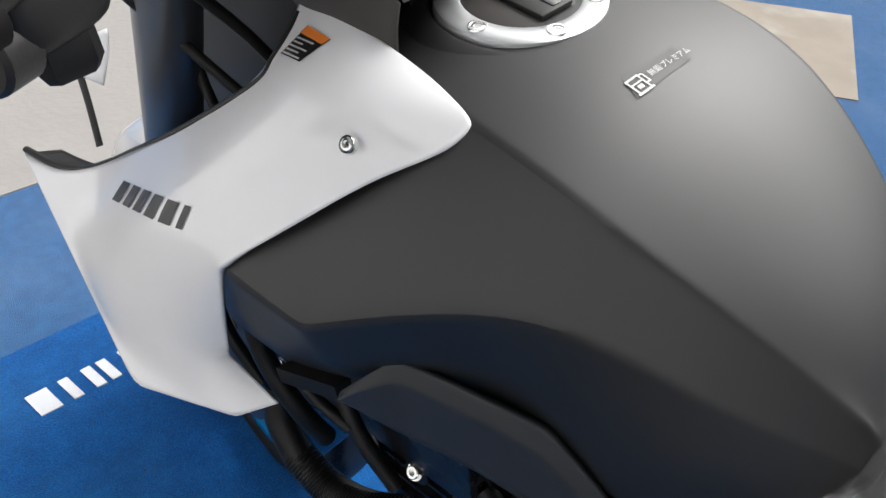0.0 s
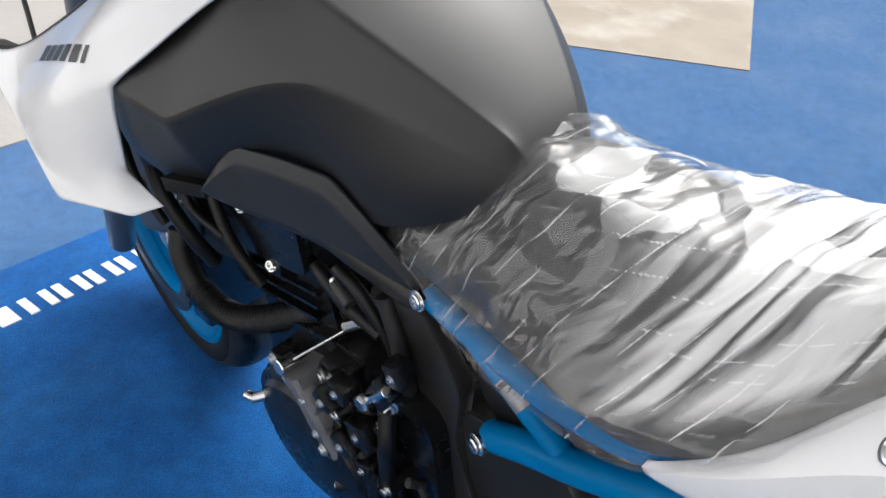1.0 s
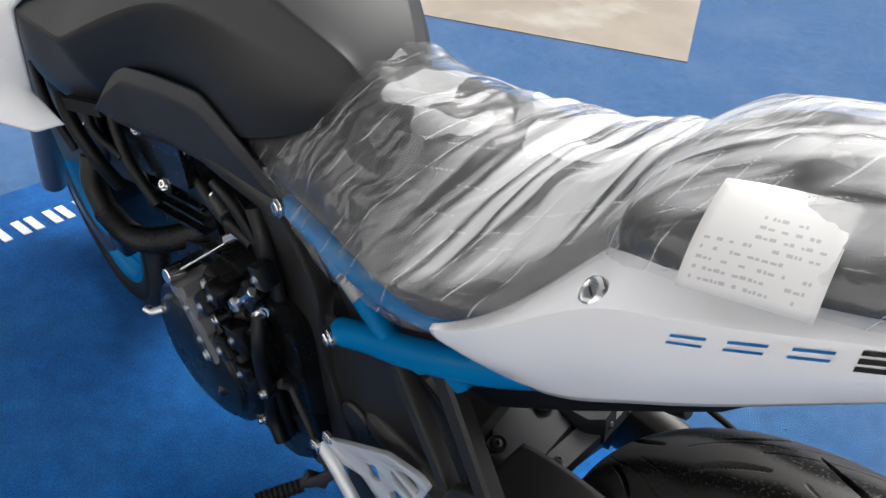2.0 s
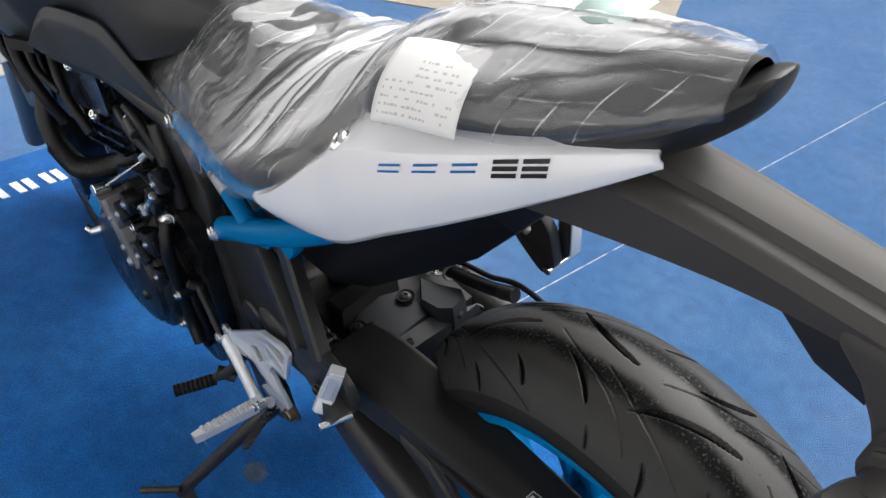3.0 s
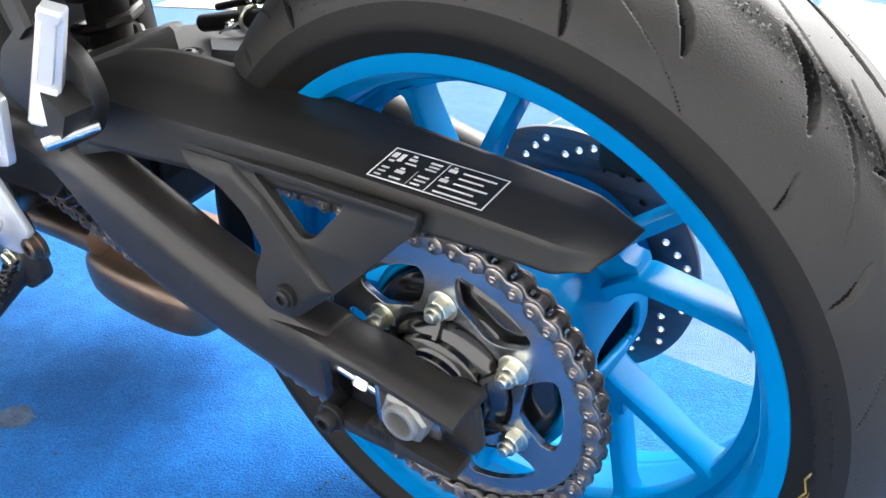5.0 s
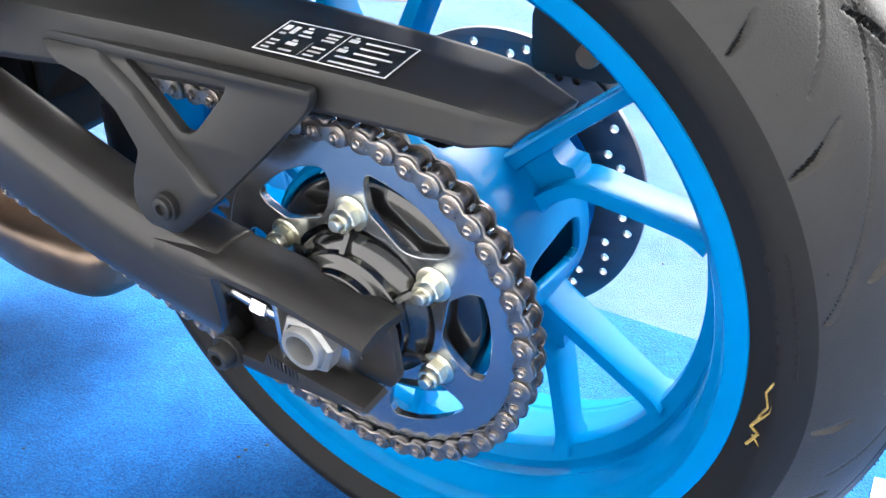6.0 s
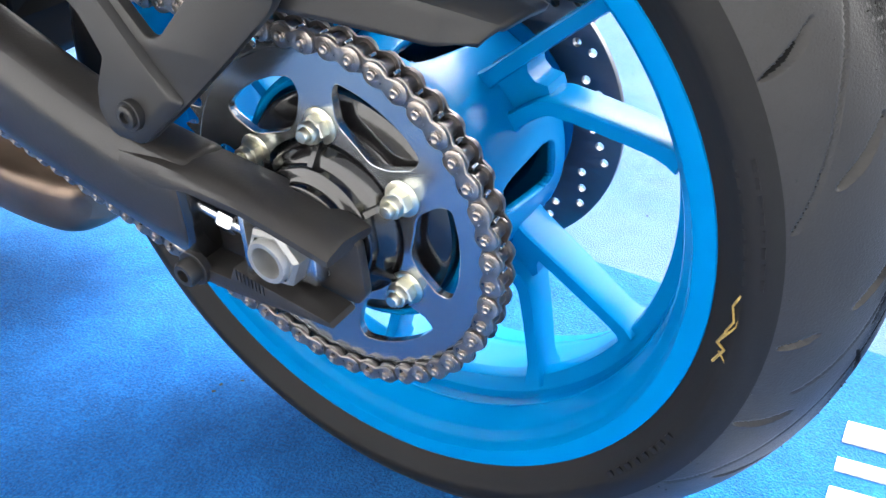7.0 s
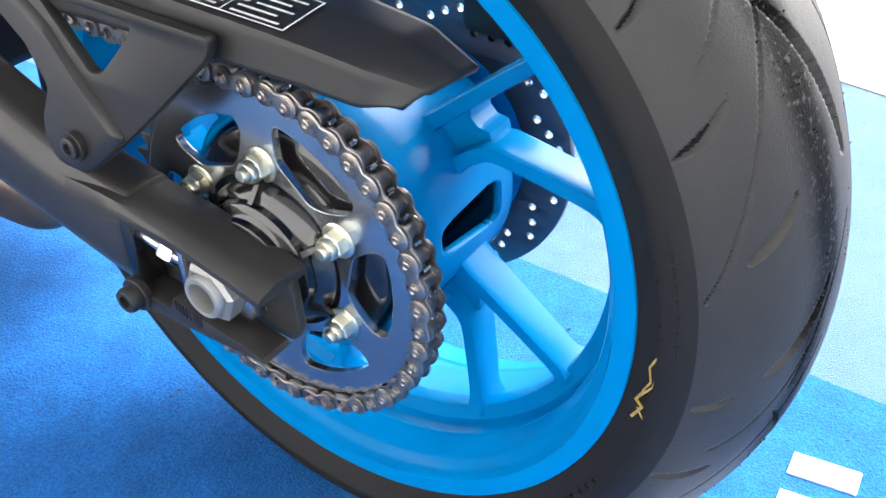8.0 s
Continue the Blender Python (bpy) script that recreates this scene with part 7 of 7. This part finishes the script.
for k in range(900):
    ang, y = rng.uniform(35, 128), rng.gauss(-0.020 if rng.random() < 0.6 else 0.012, 0.010)
    if noise.noise((ang * 0.09, y * 60, 3.0)) < -0.05:
        continue
    r = float(np.interp(abs(y), (0, 0.03, 0.055, 0.075), (0.315, 0.311, 0.2985, 0.2805)))
    c, size = Vector(polar(r - 0.0002, ang, y)), rng.uniform(0.0004, 0.0011)
    vs = [grit.verts.new(c + Vector((rng.uniform(-1, 1), rng.uniform(-1, 1), rng.uniform(-1, 1))) * size) for j in range(4)]
    for tri_ in ((0, 1, 2), (0, 1, 3), (0, 2, 3), (1, 2, 3)):
        grit.faces.new([vs[j] for j in tri_])
tagged(part("road_grit", grit, mat("dark_grit", (0.018, 0.016, 0.014), 0.9, var=0.3), rear, "dark crumbs of dirt stuck to the tread"), kind="stuff")
part("inner_duct", grid([[(-0.940, -0.190, 0.56), (-0.945, -0.185, 0.48), (-0.950, -0.180, 0.40)], [(-1.040, -0.205, 0.55), (-1.040, -0.21, 0.48), (-1.03, -0.21, 0.40)], [(-1.12, -0.18, 0.54), (-1.12, -0.18, 0.48), (-1.10, -0.18, 0.41)]]), PLASTIC, bike, solid=0.004)
# second black filler sheet, added to close the view past the radiator
part("radiator_shroud", sheet(rounded([(-1.20, 0.19), (-1.00, 0.28), (-0.97, 0.46), (-1.12, 0.47), (-1.22, 0.36)], 0.02), -0.182, -0.176, [], 0.002), PLASTIC, bike, "black filler panel added to darken the gap beside the radiator")
# black filler block, added so no floor shows behind the fork
part("headstock_cover", loft([[(x, y, z) for x, z in rounded([(-1.34, 0.40), (-1.02, 0.40), (-0.94, 0.58), (-0.93, 0.70), (-1.12, 0.72), (-1.27, 0.60)], 0.02)] for y in (-0.070, 0.03)]), PLASTIC, bike, "black filler added to darken the gap at the steering head")

# ---- display mat with white bars in place of its lettering ----
mat_ob = new("display_mat", to_mesh(box((-1.935, -0.53, 0.0), (0.53, 0.437, 0.008), 0.003), "display_mat"))
mat_ob.data.materials.append(MATPILE)
tagged(mat_ob, "bright blue pile display mat with white lettering at both ends", "mat")


def letter_bar(x0, x1, y0, y1, slant=0.0):
    part("letter_bar", loft([[(x, y, h) for x, y in ((x0, y0), (x1, y0 + slant), (x1, y1 + slant), (x0, y1))] for h in (0.0075, 0.0105)]), LETTER, mat_ob)


for k in range(6):
    for j in range(1 if k == 0 else 2):
        y = -0.334 + (0.0 if k == 0 else 0.061 + 0.074 * (k - 1) + 0.044 * j)
        letter_bar(-1.800, -1.737, y, y + (0.040 if k == 0 else 0.019), 0.007)
        y = 0.288 - (0.0 if k == 0 else 0.061 + 0.074 * (k - 1) + 0.044 * j)
        letter_bar(0.327, 0.390, y - (0.034 if k == 0 else 0.019), y, 0.012)
seam = new("carpet_seam", to_mesh(loft([[(x, y, h) for x, h in ((-0.626 + 0.035 * (y - 0.6), 0.0004), (-0.6245 + 0.035 * (y - 0.6), 0.003), (-0.623 + 0.035 * (y - 0.6), 0.0004))] for y in (0.437, 0.8, 1.2, 1.7, 2.3, 3.0, 4.5, 7.0)], caps=False), "carpet_seam"))
seam.data.materials.append(mat("frayed_seam", (0.48, 0.50, 0.54), 0.9, var=0.35, scale=60, second=(0.05, 0.13, 0.33), second_scale=28))
tagged(seam, "frayed pale seam between two lengths of carpet", "seam", kind="structure")


def board(name, corners, material, label, h=0.004):
    ob = new(name, to_mesh(loft([[(x, y, z) for x, y in corners] for z in (0.0, h)]), name))
    ob.data.materials.append(material)
    return tagged(ob, label, "floor sheet")


board("floor_sheet", [(-1.325, 2.05), (-2.42, 1.465), (-2.75, 2.12), (-1.66, 2.71)], BOARD, "pale marbled wood-look floor sheet lying on the carpet")
board("floor_sheet", [(-0.311, 1.790), (0.75, 1.50), (1.20, 3.1), (-0.45, 3.45)], BOARD, "large pale floor sheet lying on the carpet")
board("floor_sheet", [(-2.52, -0.9), (-2.48, 0.75), (-4.2, 0.80), (-4.2, -0.9)], WHITEBOARD, "off-white embossed floor sheet lying on the carpet")


def plain_wall(name, lo, hi, material, label):
    ob = new(name, to_mesh(box(lo, hi), name))
    ob.data.materials.append(material)
    return tagged(ob, label, "wall", kind="structure")


# wall out of view, added to throw light back onto the bike's left side
WALL = mat("white_render", (0.76, 0.75, 0.735), 0.8, var=0.1, scale=2, bump=0.001, bump_scale=60)
plain_wall("wall_south", (-7.0, -3.2, 0.0), (6.0, -3.0, 3.0), WALL, "plain white wall, unseen, added to bounce light")

# unseen grey floor, added so dark surfaces reflect neutral instead of carpet blue
pavement = new("pavement", to_mesh(box((-7.0, -3.0, 0.0), (6.0, -0.95, 0.006)), "pavement"))
pavement.data.materials.append(mat("neutral_grey_floor", (0.10, 0.097, 0.094), 0.8, var=0.15, scale=3, bump=0.001, bump_scale=120))
tagged(pavement, "plain grey floor, unseen, added for neutral reflections", "pavement", kind="structure")

specks = bmesh.new()
rng = random.Random(8)
for k in range(420):
    x, y, size = rng.uniform(-2.4, 0.9), rng.uniform(-0.9, 2.6), rng.uniform(0.001, 0.0036)
    h = 0.009 if -1.93 < x < 0.52 and -0.52 < y < 0.43 else 0.0015
    vs = [specks.verts.new((x + size * rng.uniform(0.5, 1.3) * math.cos(1.26 * j), y + size * rng.uniform(0.5, 1.3) * math.sin(1.26 * j), h)) for j in range(5)]
    top = specks.verts.new((x, y, h + size * 0.5))
    for j in range(5):
        specks.faces.new((vs[j], vs[(j + 1) % 5], top))
crumbs = new("floor_crumbs", to_mesh(specks, "floor_crumbs"))
crumbs.data.materials.append(mat("dark_crumb", (0.035, 0.035, 0.045), 0.9, var=0.5, scale=3))
tagged(crumbs, "small dark crumbs and lint scattered on the carpet", "dirt", kind="stuff")
rng = random.Random(4)
stain = new("floor_stain", to_mesh(loft([[(-0.590 + rr * rng.uniform(0.8, 1.2) * math.cos(k * math.pi / 12), -0.163 + 0.8 * rr * rng.uniform(0.8, 1.2) * math.sin(k * math.pi / 12), h) for k in range(24)] for rr, h in ((0.024, 0.0079), (0.021, 0.0088), (0.010, 0.0090))]), "floor_stain"))
stain.data.materials.append(mat("dried_stain", (0.045, 0.075, 0.13), 0.9, var=0.5, scale=60, bump=0.002, bump_scale=400))
tagged(stain, "small dull dried stain on the blue mat", "stain")

# fuel grade sticker on the tank top
STICK = mat("clear_sticker", (0.03, 0.03, 0.031), 0.45, var=0.03, spec=0.5)
decal("fuel_sticker", [(-0.7635, -0.0500, 0.676), (-0.7655, 0.0050, 0.676), (-0.7800, 0.0050, 0.676), (-0.7800, -0.0440, 0.676)], STICK, tank, target=TANK_OB, lift=0.0004, label="small clear fuel grade sticker with white print")
for x0, x1, y0, y1 in ((-0.7650, -0.7632, -0.0475, -0.0335), (-0.7770, -0.7755, -0.0455, -0.0360), (-0.7770, -0.7650, -0.0465, -0.0450), (-0.7770, -0.7650, -0.0365, -0.0350), (-0.7725, -0.7712, -0.0455, -0.0360), (-0.7700, -0.7670, -0.0430, -0.0385), (-0.7750, -0.7690, -0.0330, -0.0318), (-0.7690, -0.7678, -0.0350, -0.0318), (-0.7760, -0.7750, -0.0350, -0.0325)):
    decal("pump_icon", [(x1, y0, 0.676), (x1, y1, 0.676), (x0, y1, 0.676), (x0, y0, 0.676)], WHITEINK, tank, target=TANK_OB, lift=0.0009)
words = bpy.data.curves.new("sticker_text", "FONT")
words.body, words.size = "\u7121\u925b\u30d7\u30ec\u30df\u30a2\u30e0", 0.0056
text_ob = bpy.data.objects.new("sticker_text", words)
scene.collection.objects.link(text_ob)
bpy.context.view_layer.update()
text_mesh = bpy.data.meshes.new_from_object(text_ob.evaluated_get(bpy.context.evaluated_depsgraph_get()))
bpy.data.objects.remove(text_ob)
TEXTM = Matrix(((0, -1, 0, -0.7705), (1, 0, 0, -0.0290), (0, 0, 1, 0.676), (0, 0, 0, 1)))
text_mesh.transform(TEXTM)
letters = part("sticker_text", text_mesh, WHITEINK, tank)
lay = letters.modifiers.new("lay", "SHRINKWRAP")
lay.target, lay.offset, lay.wrap_method = TANK_OB, 0.0009, "NEAREST_SURFACEPOINT"
